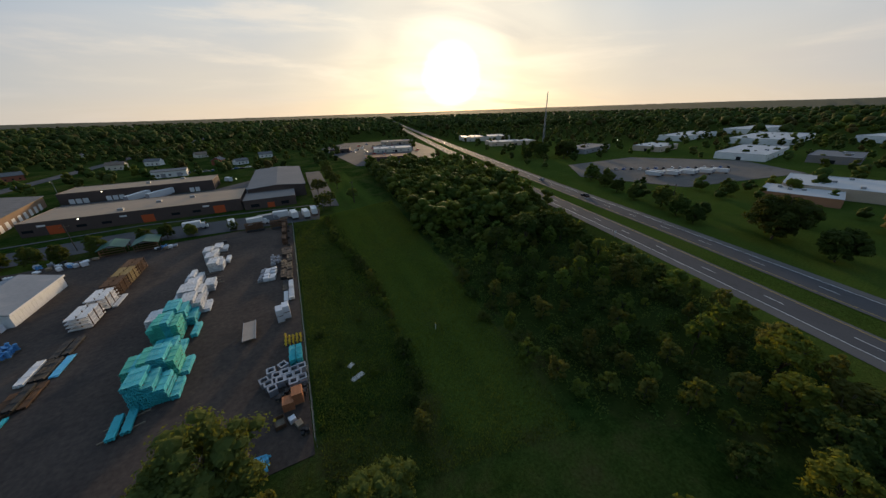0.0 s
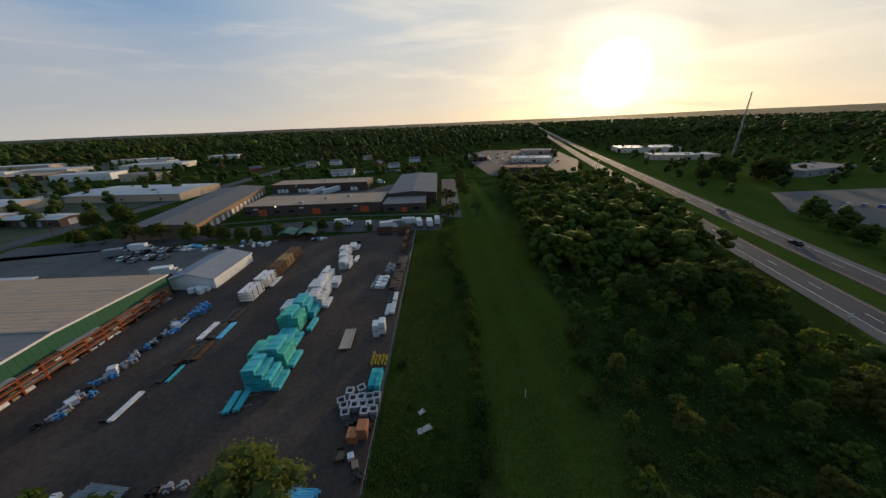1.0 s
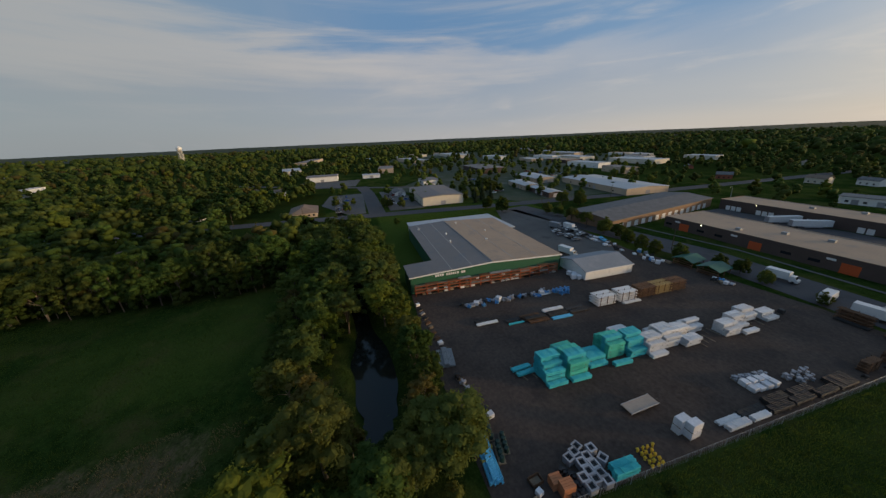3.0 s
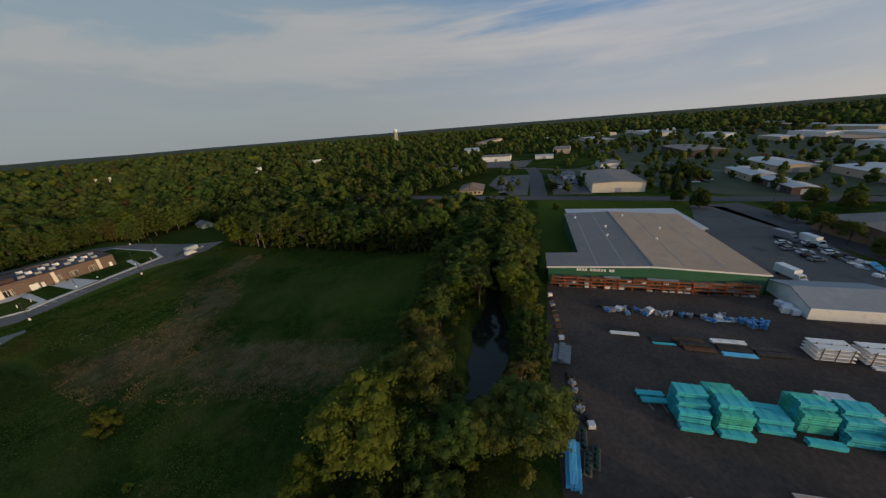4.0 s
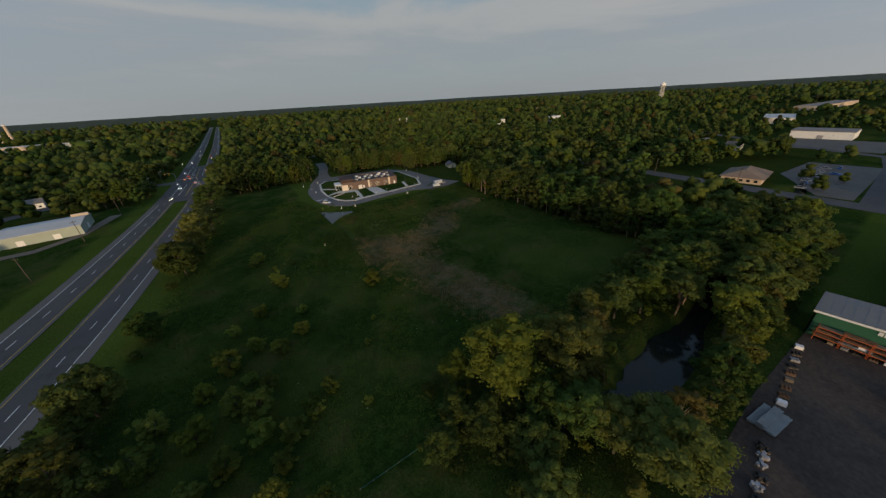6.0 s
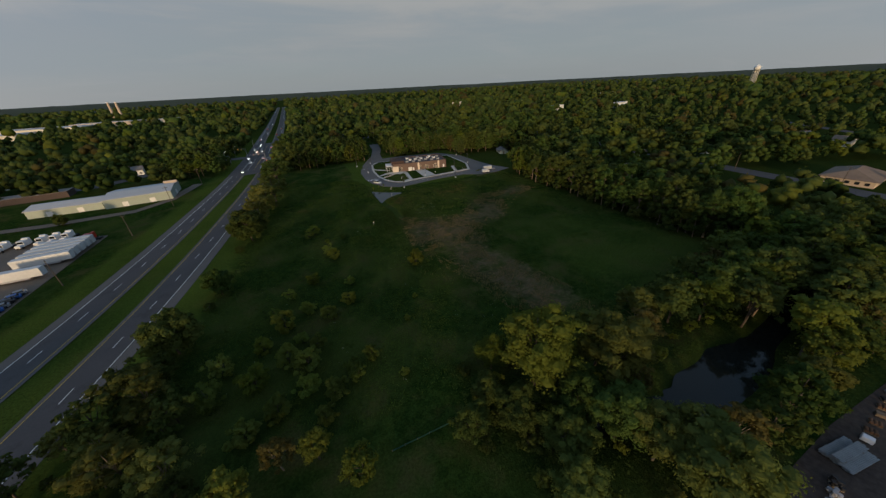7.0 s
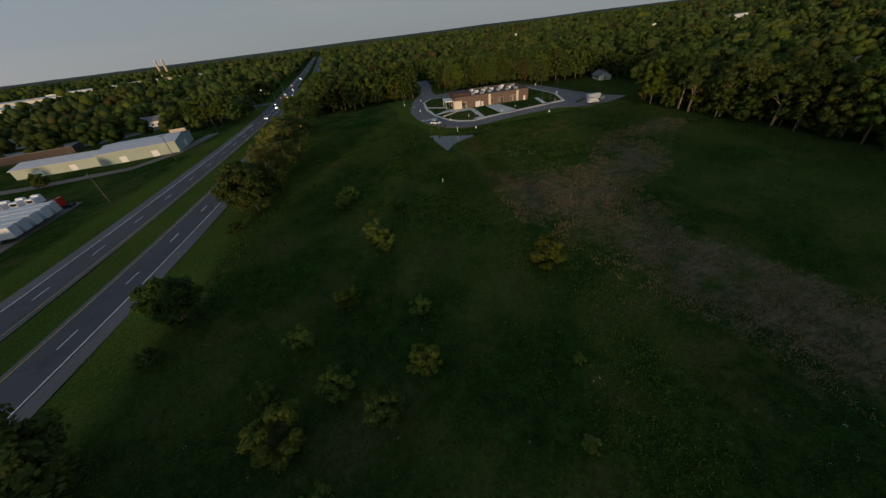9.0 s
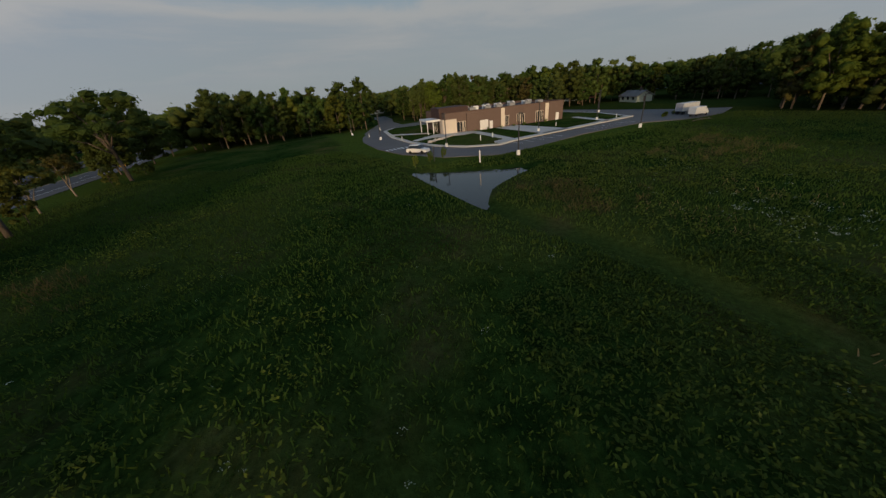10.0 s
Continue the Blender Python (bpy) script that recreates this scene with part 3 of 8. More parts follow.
att = me.color_attributes.new("cover", "FLOAT_COLOR", "POINT")
att.data.foreach_set("color", rgba.ravel().astype(np.float32))
ground = new("ground", me)
tagged(ground, "dark green meadow and mown verge with dead reed patches", "ground", kind="structure")

structure("creek_pool", Shape().prism([(-38 + 14.5 * math.cos(a * math.pi / 12), -17.2 + 5.4 * math.sin(a * math.pi / 12)) for a in range(24)], -1.2, -0.94), CREEK, "dark still pool where the creek widens")
structure("creek_water", Shape().strip(CREEK_LINE, -3.2, 3.2, -0.95), CREEK, "dark still creek water between wooded banks")
structure("pond_water", Shape().prism([(-2, -181), (-2, -153), (-9, -159), (-15, -161.5), (-25, -164.5), (-17, -172), (-10, -176.5)], -0.95, -0.62), POND,
          "small three-cornered pond of still water reflecting the sky")

HWY = [(float(hx(y)), float(y)) for y in list(range(-1500, -420, 60)) + list(range(-420, 420, 10)) + list(range(420, 2400, 90))]
road_w = structure("road_near", Shape().strip(HWY, -15.2, -3.9, 0.10), SHOULDER, "two-lane highway carriageway with pale paved shoulders")
road_e = structure("road_far", Shape().strip(HWY, 3.9, 15.2, 0.10), SHOULDER, "opposite two-lane highway carriageway with pale paved shoulders")
for road, s in ((road_w, -1), (road_e, 1)):
    part("travel_lanes", Shape().strip(HWY, s * 12.3, s * 4.7, 0.13), ASPHALT, road, "dark asphalt travel lanes")
    part("edge_line", Shape().strip(HWY, s * 12.15, s * 11.95, 0.16), WHITE_LINE, road, "solid white edge line")
    part("edge_line", Shape().strip(HWY, s * 5.05, s * 4.87, 0.16), YELLOW_LINE, road, "solid yellow edge line")
    for y in np.arange(-330, 420, 14.9):
        a, b = (float(hx(y)), float(y)), (float(hx(y + 3.8)), float(y + 3.8))
        part("lane_dash", Shape().strip([a, b], s * 8.6, s * 8.42, 0.16), WHITE_LINE, road)

structure("road_junction", Shape().strip([(float(hx(y)), float(y)) for y in range(-440, -261, 10)], -15.2, 15.2, 0.165), ASPHALT, "wide asphalt junction with turning lanes")
# side street at the far crossing, with its stop lines
cross = structure("road_crossing", Shape().strip([(420, -250), (160, -300), (112, -352), (66, -348), (38, -352), (-120, -430), (-500, -560)], -6.5, 6.5, 0.2), ASPHALT,
                  "asphalt side road crossing the highway")
for y in (-336, -362):
    part("stop_line", Shape().strip([(hx(y) - 13, y), (hx(y) - 2, y)] if y > -350 else [(hx(y) + 2, y), (hx(y) + 13, y)], -0.4, 0.4, 0.24), WHITE_LINE, cross)
for o in (-8.2, -4.2, -0.3, 4.2, 8.2):
    for y0, y1 in ((-334, -285), (-366, -420)):
        part("turn_lane_line", Shape().strip([(float(hx(y0)), y0), (float(hx(y1)), y1)], o - 0.12, o + 0.12, 0.20), (WHITE_LINE, YELLOW_LINE)[abs(o) < 1], cross)

YARD = [(-0.4, -2.5), (-0.4, 104), (-20, 106), (-62, 101), (-78, 97), (-112, 99), (-128, 96), (-134, 62), (-70, 58), (-70, -2), (-40, -3.5)]
structure("yard", Shape().prism(YARD, -0.3, 0.08), GRAVEL, "brown packed gravel of an open storage yard")
structure("parking_lot", Shape().prism([(-76, 62), (-76, 92), (-112, 99), (-168, 92), (-172, 78), (-134, 66), (-112, 62)], -0.3, 0.12), LOT, "worn grey asphalt car park beside the warehouse")
structure("street", Shape().strip([(12, 118), (0, 119), (-62, 122), (-110, 112), (-176, 98)], -12.5, 5.5, 0.12), ASPHALT, "dark asphalt street behind the yard")
structure("side_lane", Shape().prism([(11.5, 128), (22, 124), (24, 240), (13, 240)], -0.2, 0.13), LOT, "narrow asphalt lane beside the slate-roofed building")
structure("pavement", Shape().strip([(10, 132), (-60, 136), (-104, 128)], -0.7, 0.7, 0.2), SHOULDER, "pale concrete pavement along the dark brick building")
structure("truck_court", Shape().prism([(-112, 171), (-22, 169), (-20, 232), (-44, 205), (-114, 206)], -0.2, 0.13), ASPHALT, "dark asphalt court between two warehouses")
west_road = structure("road_west", Shape().strip([(-225, -300), (-205, -100), (-196, 0), (-186, 105), (-178, 220), (-172, 420), (-165, 900)], -6, 6, 0.12), ASPHALT, "grey asphalt road past the warehouses")
structure("road_branch", Shape().strip([(-198, -2), (-300, -3), (-352, -8)], -6, 6, 0.14), ASPHALT, "grey side road running to the far warehouses")
structure("road_cross", Shape().strip([(-300, 90), (-318, 40), (-345, -8), (-380, -70), (-470, -190)], -4.5, 4.5, 0.10), ASPHALT, "grey cross street between far sheds")
structure("hall_parking", Shape().prism([(-362, -14), (-365, -64), (-428, -84), (-428, -6)][::-1], -0.2, 0.06), LOT, "grey car park before the white hall")
structure("office_parking", Shape().prism([(-206, -22), (-206, -10), (-300, -8), (-300, -40), (-250, -44)], -0.2, 0.12), LOT, "grey car park beside the brown-roofed building")
structure("warehouse_parking", Shape().prism([(-206, 8), (-206, 34), (-262, 32), (-300, 30), (-300, 8)], -0.2, 0.12), LOT, "grey car park in front of a white warehouse")
structure("far_parking", Shape().prism([(-300, 20), (-190, 112), (-190, 250), (-420, 250), (-440, 110)], -0.2, 0.05), PATCHY, "grey paved yards between far sheds")
structure("lorry_park", Shape().prism([(150, -192), (115, -179), (117.5, -127), (118, -106), (124, -97), (142, -92), (165, -96), (235, -140), (240, -205), (172, -190)][::-1], -0.2, 0.12), PALE_GRAVEL, "pale gravel lorry park beside the highway")
structure("gravel_drive", Shape().strip([(96, -262), (104, -228), (116, -214), (150, -212), (190, -216)], -3, 3, 0.12), PALE_GRAVEL, "pale gravel drive in front of a long metal building")
structure("east_lot", Shape().prism([(176, 112), (200, 60), (300, 44), (330, 90), (280, 150), (205, 150)], -0.2, 0.12), LOT, "wide grey car park east of the highway")
structure("north_lot", Shape().prism([(56, 248), (128, 236), (168, 330), (190, 470), (88, 500), (44, 430)], -0.2, 0.12), ASPHALT, "grey car parks of a roadside shopping strip")

# drive loop round the clinic
LOOP_OUT = [(-86, -172), (-76, -172.5), (-66, -179), (-46, -179), (-30, -176), (-21, -175.5), (-13, -182), (-8.5, -192), (-6.8, -205), (-7.5, -222), (-11.5, -240), (-19, -258),
            (-28, -277), (-37, -310), (-41, -340), (-50, -338), (-44, -305), (-37, -282), (-34, -262), (-50, -262), (-82, -254), (-92, -234), (-93, -205), (-95, -188), (-100, -176)]
loop = structure("drive", Shape().prism(LOOP_OUT[::-1], -0.3, 0.12), DRIVE, "smooth grey asphalt drive and car park round the clinic")
ISLAND = [(-27, -183.2), (-21, -187.5), (-17.5, -195), (-15.6, -206), (-16, -222), (-20, -243), (-26, -250), (-84, -240), (-83, -205), (-76, -188.2), (-60, -186.8), (-40, -185.4), (-32, -184.6)]
part("kerb", Shape().prism(ISLAND, 0.0, 0.30), CONCRETE, loop, "pale concrete kerb")
lawn = structure("lawn", Shape().prism([(-27.4, -184.4), (-22, -188.3), (-18.6, -195.4), (-16.8, -206), (-17.2, -222), (-21, -242), (-26.5, -248.8), (-82.8, -239), (-81.8, -205.5), (-75, -189.6),
                                        (-60, -188.2), (-40, -186.8), (-32.4, -186)], 0.2, 0.36), MEADOW, "mown lawn on the islands round the clinic")
walk_shapes = [[(-27.2, -185.6), (-33.2, -186.4), (-36.2, -205.0), (-33.6, -205.4), (-31.6, -188.2), (-28.2, -187.2)],
               [(-17.3, -205.5), (-22.5, -207.5), (-30.5, -203.8), (-36, -204.6), (-36, -211.0), (-26.8, -213), (-22.2, -210.8), (-17.0, -207.6)],
               [(-41.5, -186.2), (-50.0, -186.8), (-49.6, -206.0), (-42.8, -207.2)],
               [(-27.4, -183.9), (-76, -188.0), (-75.6, -189.8), (-27.6, -186.0)],
               [(-64.0, -187.4), (-66.2, -187.5), (-70.8, -203.0), (-68.8, -203.5)],
               [(-17.0, -229), (-26.5, -219), (-26.5, -216), (-16.6, -226)]]
for s in walk_shapes:
    part("footpath", Shape().prism(s[::-1], 0.3, 0.40), CONCRETE, lawn, "pale concrete footpath")
for i in range(14):
    x = -30.5 - i * 2.75
    if not -50 < x < -41.5:
        part("stall_line", Shape().strip([(x, -184.0), (x - 0.25, -180.6)], -0.06, 0.06, 0.15), WHITE_LINE, loop)
for i in range(8):
    part("crossing_bar", Shape().strip([(-7.8 - i * 0.95, -201.6), (-7.8 - i * 0.95, -199.2)], -0.2, 0.2, 0.15), WHITE_LINE, loop)

# wooded hills along the horizon
hill = Shape()
N = 400
for ring, (r, zz) in enumerate(((2700, -2), (3300, 12), (4300, 22), (5600, 30), (7000, 26), (8200, -6))):
    for i in range(N):
        a = 2 * math.pi * i / N
        h = zz if ring in (0, 5) else zz + 9 * noise.noise((math.cos(a) * 5 + ring, math.sin(a) * 5, ring)) + 4 * noise.noise((i * 0.9, ring, 1))
        h += (46 if ring == 4 else 22 if ring == 3 else 0) * max(0, math.cos(a - radians(30))) ** 3
        hill.v.append((r * math.cos(a), r * math.sin(a), h))
for ring in range(5):
    for i in range(N):
        hill.f.append((ring * N + i, ring * N + (i + 1) % N, (ring + 1) * N + (i + 1) % N, (ring + 1) * N + i))
structure("backdrop_hills", hill, HILLS, "low wooded hills along the horizon", smooth=False)

# ---- trees ----


def ico(level):
    bm = bmesh.new()
    bmesh.ops.create_icosphere(bm, subdivisions=level, radius=1.0)
    v = np.array([tuple(p.co) for p in bm.verts])
    f = np.array([[p.index for p in q.verts] for q in bm.faces])
    bm.free()
    return v, f


ICO1 = ico(1)


def leaf_cloud(r, seed, clumps, per, radii, mid, leaf, low=-0.45):
    """Leaf quads in many uneven clumps on the boughs of a crown; returns points, faces and the clumps' centres."""
    d = r.normal(size=(clumps * 4, 3))
    d /= np.linalg.norm(d, axis=1, keepdims=True)
    d = d[d[:, 2] > low][:clumps]
    # boughs reach out unevenly, so that the outline is lobed
    lobe = np.array([noise.noise(tuple(p * 1.7 + seed * 2.3)) for p in d])
    reach = np.clip(0.80 + 0.55 * lobe, 0.42, 1.12) * r.uniform(0.72, 1.0, len(d))
    cen = d * reach[:, None] * np.array(radii) + np.array([0, 0, mid])
    size = r.uniform(0.15, 0.30, len(d)) * (radii[0] + radii[2]) / 2
    pts = []
    for c, s in zip(cen, size):
        u = r.normal(size=(per, 3))
        u /= np.linalg.norm(u, axis=1, keepdims=True)
        q = c + u * s * (r.uniform(0.62, 1.0, per)[:, None]) * np.array([1, 1, 0.62])
        q[:, 2] -= 0.18 * ((q[:, 0] - c[0]) ** 2 + (q[:, 1] - c[1]) ** 2) / s
        nrm = u * 0.75 + r.normal(size=(per, 3)) * 0.42 + np.array([0, 0, 0.40])
        nrm /= np.linalg.norm(nrm, axis=1, keepdims=True)
        t = np.cross(nrm, r.normal(size=(per, 3)))
        t /= np.linalg.norm(t, axis=1, keepdims=True)
        b = np.cross(nrm, t)
        e = leaf * r.uniform(0.6, 1.35, per)[:, None]
        w = r.uniform(0.45, 0.8, per)[:, None]
        pts.append(np.stack([q - t * e, q - b * e * w, q + t * e, q + b * e * w], 1).reshape(-1, 3))
    # hidden core added in each clump to block light and darken the gaps
    cores = []
    for c, s in zip(cen, size):
        v = ICO1[0] * (0.58 + r.uniform(-0.16, 0.16, len(ICO1[0])))[:, None] * s * np.array([1, 1, 0.6])
        cores.append((v + c)[ICO1[1]].reshape(-1, 3))
    pts = np.concatenate(pts)
    quads = np.arange(len(pts)).reshape(-1, 4).tolist()
    cores = np.concatenate(cores)
    tris = (np.arange(len(cores)).reshape(-1, 3) + len(pts)).tolist()
    return np.concatenate([pts, cores]), quads + tris, cen


def cloud_mesh(name, pts, quads, material, ratio=K):
    me = bpy.data.meshes.new(name)
    me.from_pydata((pts * ratio).tolist(), [], quads if isinstance(quads, list) else quads.tolist())
    me.materials.append(material)
    return me


def trunk_shape(r, h, cen, thick, fork):
    s = Shape()
    lean = r.normal(0, 0.04, 2) * h
    top = (lean[0], lean[1], h)
    s.rod((0, 0, -0.3), (lean[0] * 0.4, lean[1] * 0.4, fork), thick, thick * 0.72, 9)
    s.rod((lean[0] * 0.4, lean[1] * 0.4, fork), top, thick * 0.72, thick * 0.18, 7)
    for c in cen[: min(len(cen), 11)]:
        z0 = r.uniform(fork * 0.85, fork + (h - fork) * 0.5)
        f = z0 / h
        a = Vector((lean[0] * f, lean[1] * f, z0))
        b = Vector(c)
        m = a.lerp(b, 0.5) + Vector((0, 0, 0.12 * (b - a).length))
        s.rod(a, m, thick * 0.38, thick * 0.24, 6)
        s.rod(m, b, thick * 0.24, thick * 0.07, 5)
    return s


def tree_kind(name, label, category, seed, height, spread, crown_low, leaf, clumps, per, material, bark=None, thick=None, low=-0.45, group=""):
    """One tree with trunk and crown, kept as the pattern for copies."""
    r = np.random.default_rng(seed)
    rz = (height - crown_low) / 2
    pts, quads, cen = leaf_cloud(r, seed, round(clumps * 1.6), round(per * 0.55), (spread, spread * r.uniform(0.85, 1.1), rz), crown_low + rz, leaf, low)
    t = thing(name, label, category, group=group)
    part("trunk", trunk_shape(r, height * 0.86, cen, thick or height * 0.02, max(crown_low * 1.05, height * 0.14)), bark or BARK, t, smooth=True)
    part("crown", cloud_mesh("crown", pts, quads, material), material, t)
    return t


TREES = [
    tree_kind("tree", "tall broad green tree on the creek bank", "tree", 1, 14.5, 5.9, 2.2, 0.35, 46, 52, LEAF_A, group="creek trees"),
    tree_kind("tree", "tall yellow-green tree with an open crown on the creek bank", "tree", 2, 14.5, 5.2, 2.6, 0.34, 42, 52, LEAF_B, group="creek trees"),
    tree_kind("tree", "silvery green tree with a loose crown", "tree", 3, 14.5, 5.8, 2.4, 0.34, 44, 52, LEAF_C, PALE_BARK, group="creek trees"),
    tree_kind("tree", "dark green bushy tree among the others", "tree", 4, 11.5, 5.2, 1.2, 0.35, 42, 50, LEAF_D, group="creek trees"),
    tree_kind("tree", "bronze-tinged tree with thin foliage", "tree", 5, 12.5, 4.4, 2.4, 0.30, 34, 52, LEAF_E, PALE_BARK, group="creek trees"),
    tree_kind("tree", "tall slender green tree with a bare pale lower trunk", "tree", 6, 16.5, 4.4, 5.2, 0.22, 44, 92, LEAF_A, PALE_BARK, group="wood edge trees"),
]
FINE_TREES = {
    0: tree_kind("tree", "tall broad green tree with fine leaves above the creek", "tree", 7, 15.5, 6.2, 1.6, 0.21, 84, 130, LEAF_A, group="creek trees"),
    1: tree_kind("tree", "tall yellow-green tree with fine open foliage above the creek", "tree", 8, 15.5, 6.0, 1.8, 0.20, 84, 130, LEAF_B, group="creek trees"),
    2: tree_kind("tree", "silvery green tree with a fine loose crown", "tree", 9, 15.0, 6.0, 2.2, 0.20, 76, 120, LEAF_C, PALE_BARK, group="creek trees"),
    3: tree_kind("tree", "dark green bushy tree with fine leaves", "tree", 10, 12.0, 5.4, 1.0, 0.21, 70, 110, LEAF_D, group="creek trees"),
}
MAPLE = tree_kind("maple_tree", "dense rounded green maple beside the highway", "tree", 11, 8.6, 4.3, 0.7, 0.25, 64, 110, LEAF_A, group="roadside trees", low=-0.9)
DARK_MAPLE = tree_kind("maple_tree", "large dark rounded tree beside the highway", "tree", 12, 12.0, 6.2, 0.6, 0.27, 78, 150, LEAF_D, group="roadside trees", low=-0.9)
THIN_TREE = tree_kind("tree", "grey-green willow-like tree with thin foliage", "tree", 13, 9.5, 4.6, 1.0, 0.14, 42, 100, LEAF_C, PALE_BARK, group="roadside trees")
OPEN_TREE = tree_kind("tree", "wide leaning tree with thin dark foliage and bare limbs", "tree", 14, 13.0, 7.0, 3.0, 0.125, 56, 150, LEAF_A, group="roadside trees", thick=0.3)


def conifer(seed, height, spread):
    """A spruce: a straight trunk with drooping sprays of needles in tiers."""
    r = np.random.default_rng(seed)
    t = thing("spruce_tree", "dark pointed spruce standing among broadleaf trees", "tree", group="spruces")
    part("trunk", Shape().rod((0, 0, -0.2), (0, 0, height * 0.97), height * 0.022, 0.03, 8), BARK, t)
    n = 1500
    z = height * (0.06 + 0.94 * r.uniform(0, 1, n) ** 1.35)
    a = r.uniform(0, 2 * math.pi, n)
    tier = 0.82 + 0.30 * np.sin(z * 9.0)
    rad = spread * (1 - z / height) * tier * r.uniform(0.35, 1.0, n) ** 0.5 + 0.06
    out = np.stack([np.cos(a), np.sin(a), -0.45 + 0 * a], 1)
    side = np.stack([-np.sin(a), np.cos(a), r.normal(0, 0.25, n)], 1)
    c = np.stack([np.cos(a) * rad, np.sin(a) * rad, z - 0.2 * rad], 1)
    e = (0.26 + 0.10 * (1 - z / height))[:, None] * r.uniform(0.7, 1.3, n)[:, None] * height / 9
    pts = np.stack([c - out * e, c - side * e * 0.5, c + out * e, c + side * e * 0.5], 1).reshape(-1, 3)
    part("crown", cloud_mesh("crown", pts, np.arange(len(pts)).reshape(-1, 4), LEAF_F), LEAF_F, t)
    return t


SPRUCE = [conifer(81, 13, 2.6), conifer(82, 10, 2.3)]
SHRUBS = [
    tree_kind("shrub", "leafy green shrub in the thicket", "shrub", 21, 3.6, 1.8, 0.1, 0.22, 22, 38, LEAF_G, thick=0.06, low=-0.8, group="thicket shrubs"),
    tree_kind("shrub", "pale green shrub with an upright crown", "shrub", 22, 4.4, 1.5, 0.2, 0.20, 20, 38, LEAF_C, thick=0.06, low=-0.8, group="thicket shrubs"),
    tree_kind("shrub", "low dark green shrub in rough growth", "shrub", 23, 2.8, 1.9, 0.0, 0.21, 22, 38, LEAF_D, thick=0.05, low=-0.8, group="thicket shrubs"),
    tree_kind("shrub", "fresh yellow-green shrub among darker growth", "shrub", 24, 2.6, 1.3, 0.1, 0.18, 18, 36, LEAF_B, thick=0.05, low=-0.8, group="thicket shrubs"),
    tree_kind("sapling", "slim green sapling with a pointed crown", "sapling", 25, 6.2, 1.6, 0.6, 0.23, 26, 42, LEAF_G, thick=0.08, low=-0.8, group="thicket shrubs"),
]
FIELD_BUSH = [
    tree_kind("bush", "round yellow-green bush standing in the meadow", "bush", 31, 3.0, 1.7, 0.1, 0.12, 30, 105, LEAF_B, thick=0.05, low=-0.9, group="meadow bushes"),
    tree_kind("bush", "small green bush standing in the meadow", "bush", 32, 2.6, 1.5, 0.1, 0.12, 28, 105, LEAF_G, thick=0.05, low=-0.9, group="meadow bushes"),
    tree_kind("bush", "loose green bush standing in the meadow", "bush", 33, 3.0, 1.5, 0.1, 0.11, 26, 90, LEAF_G, thick=0.05, low=-0.9, group="meadow bushes"),
]
used = set()


def plant(kind, x, y, scale=1.0, tall=None, group="", z=None):
    """Sets a tree: the pattern itself first, then copies of it."""
    zz = float(ground_z(np.array([x]), np.array([y]))[0]) if z is None else z
    m = place(x, y, zz - 0.05, rng.uniform(0, 360))
    if kind.name in used:
        kind = copy_thing(kind, m)
    else:
        used.add(kind.name)
        kind.matrix_basis = m
    kind.scale = (scale, scale, tall or scale)
    return tagged(kind, group=group)


def pick(kinds, weights):
    return kinds[int(rng.choice(len(kinds), p=np.array(weights) / sum(weights)))]


def scatter(poly, gap, keep=None, tries=40000):
    """Points at least gap apart inside a polygon."""
    xs, ys = [p[0] for p in poly], [p[1] for p in poly]
    area = (max(xs) - min(xs)) * (max(ys) - min(ys))
    n = int(min(tries, area / gap ** 2 * 6))
    q = np.stack([rng.uniform(min(xs), max(xs), n), rng.uniform(min(ys), max(ys), n)], 1)
    q = q[inside(q[:, 0], q[:, 1], poly)]
    if keep is not None:
        q = q[keep(q[:, 0], q[:, 1])]
    cells, out = {}, []
    for x, y in q:
        c = (int(x // gap), int(y // gap))
        if all((x - a) ** 2 + (y - b) ** 2 > gap * gap for i in (-1, 0, 1) for j in (-1, 0, 1) for a, b in cells.get((c[0] + i, c[1] + j), ())):
            cells.setdefault(c, []).append((x, y))
            out.append((float(x), float(y)))
    return out


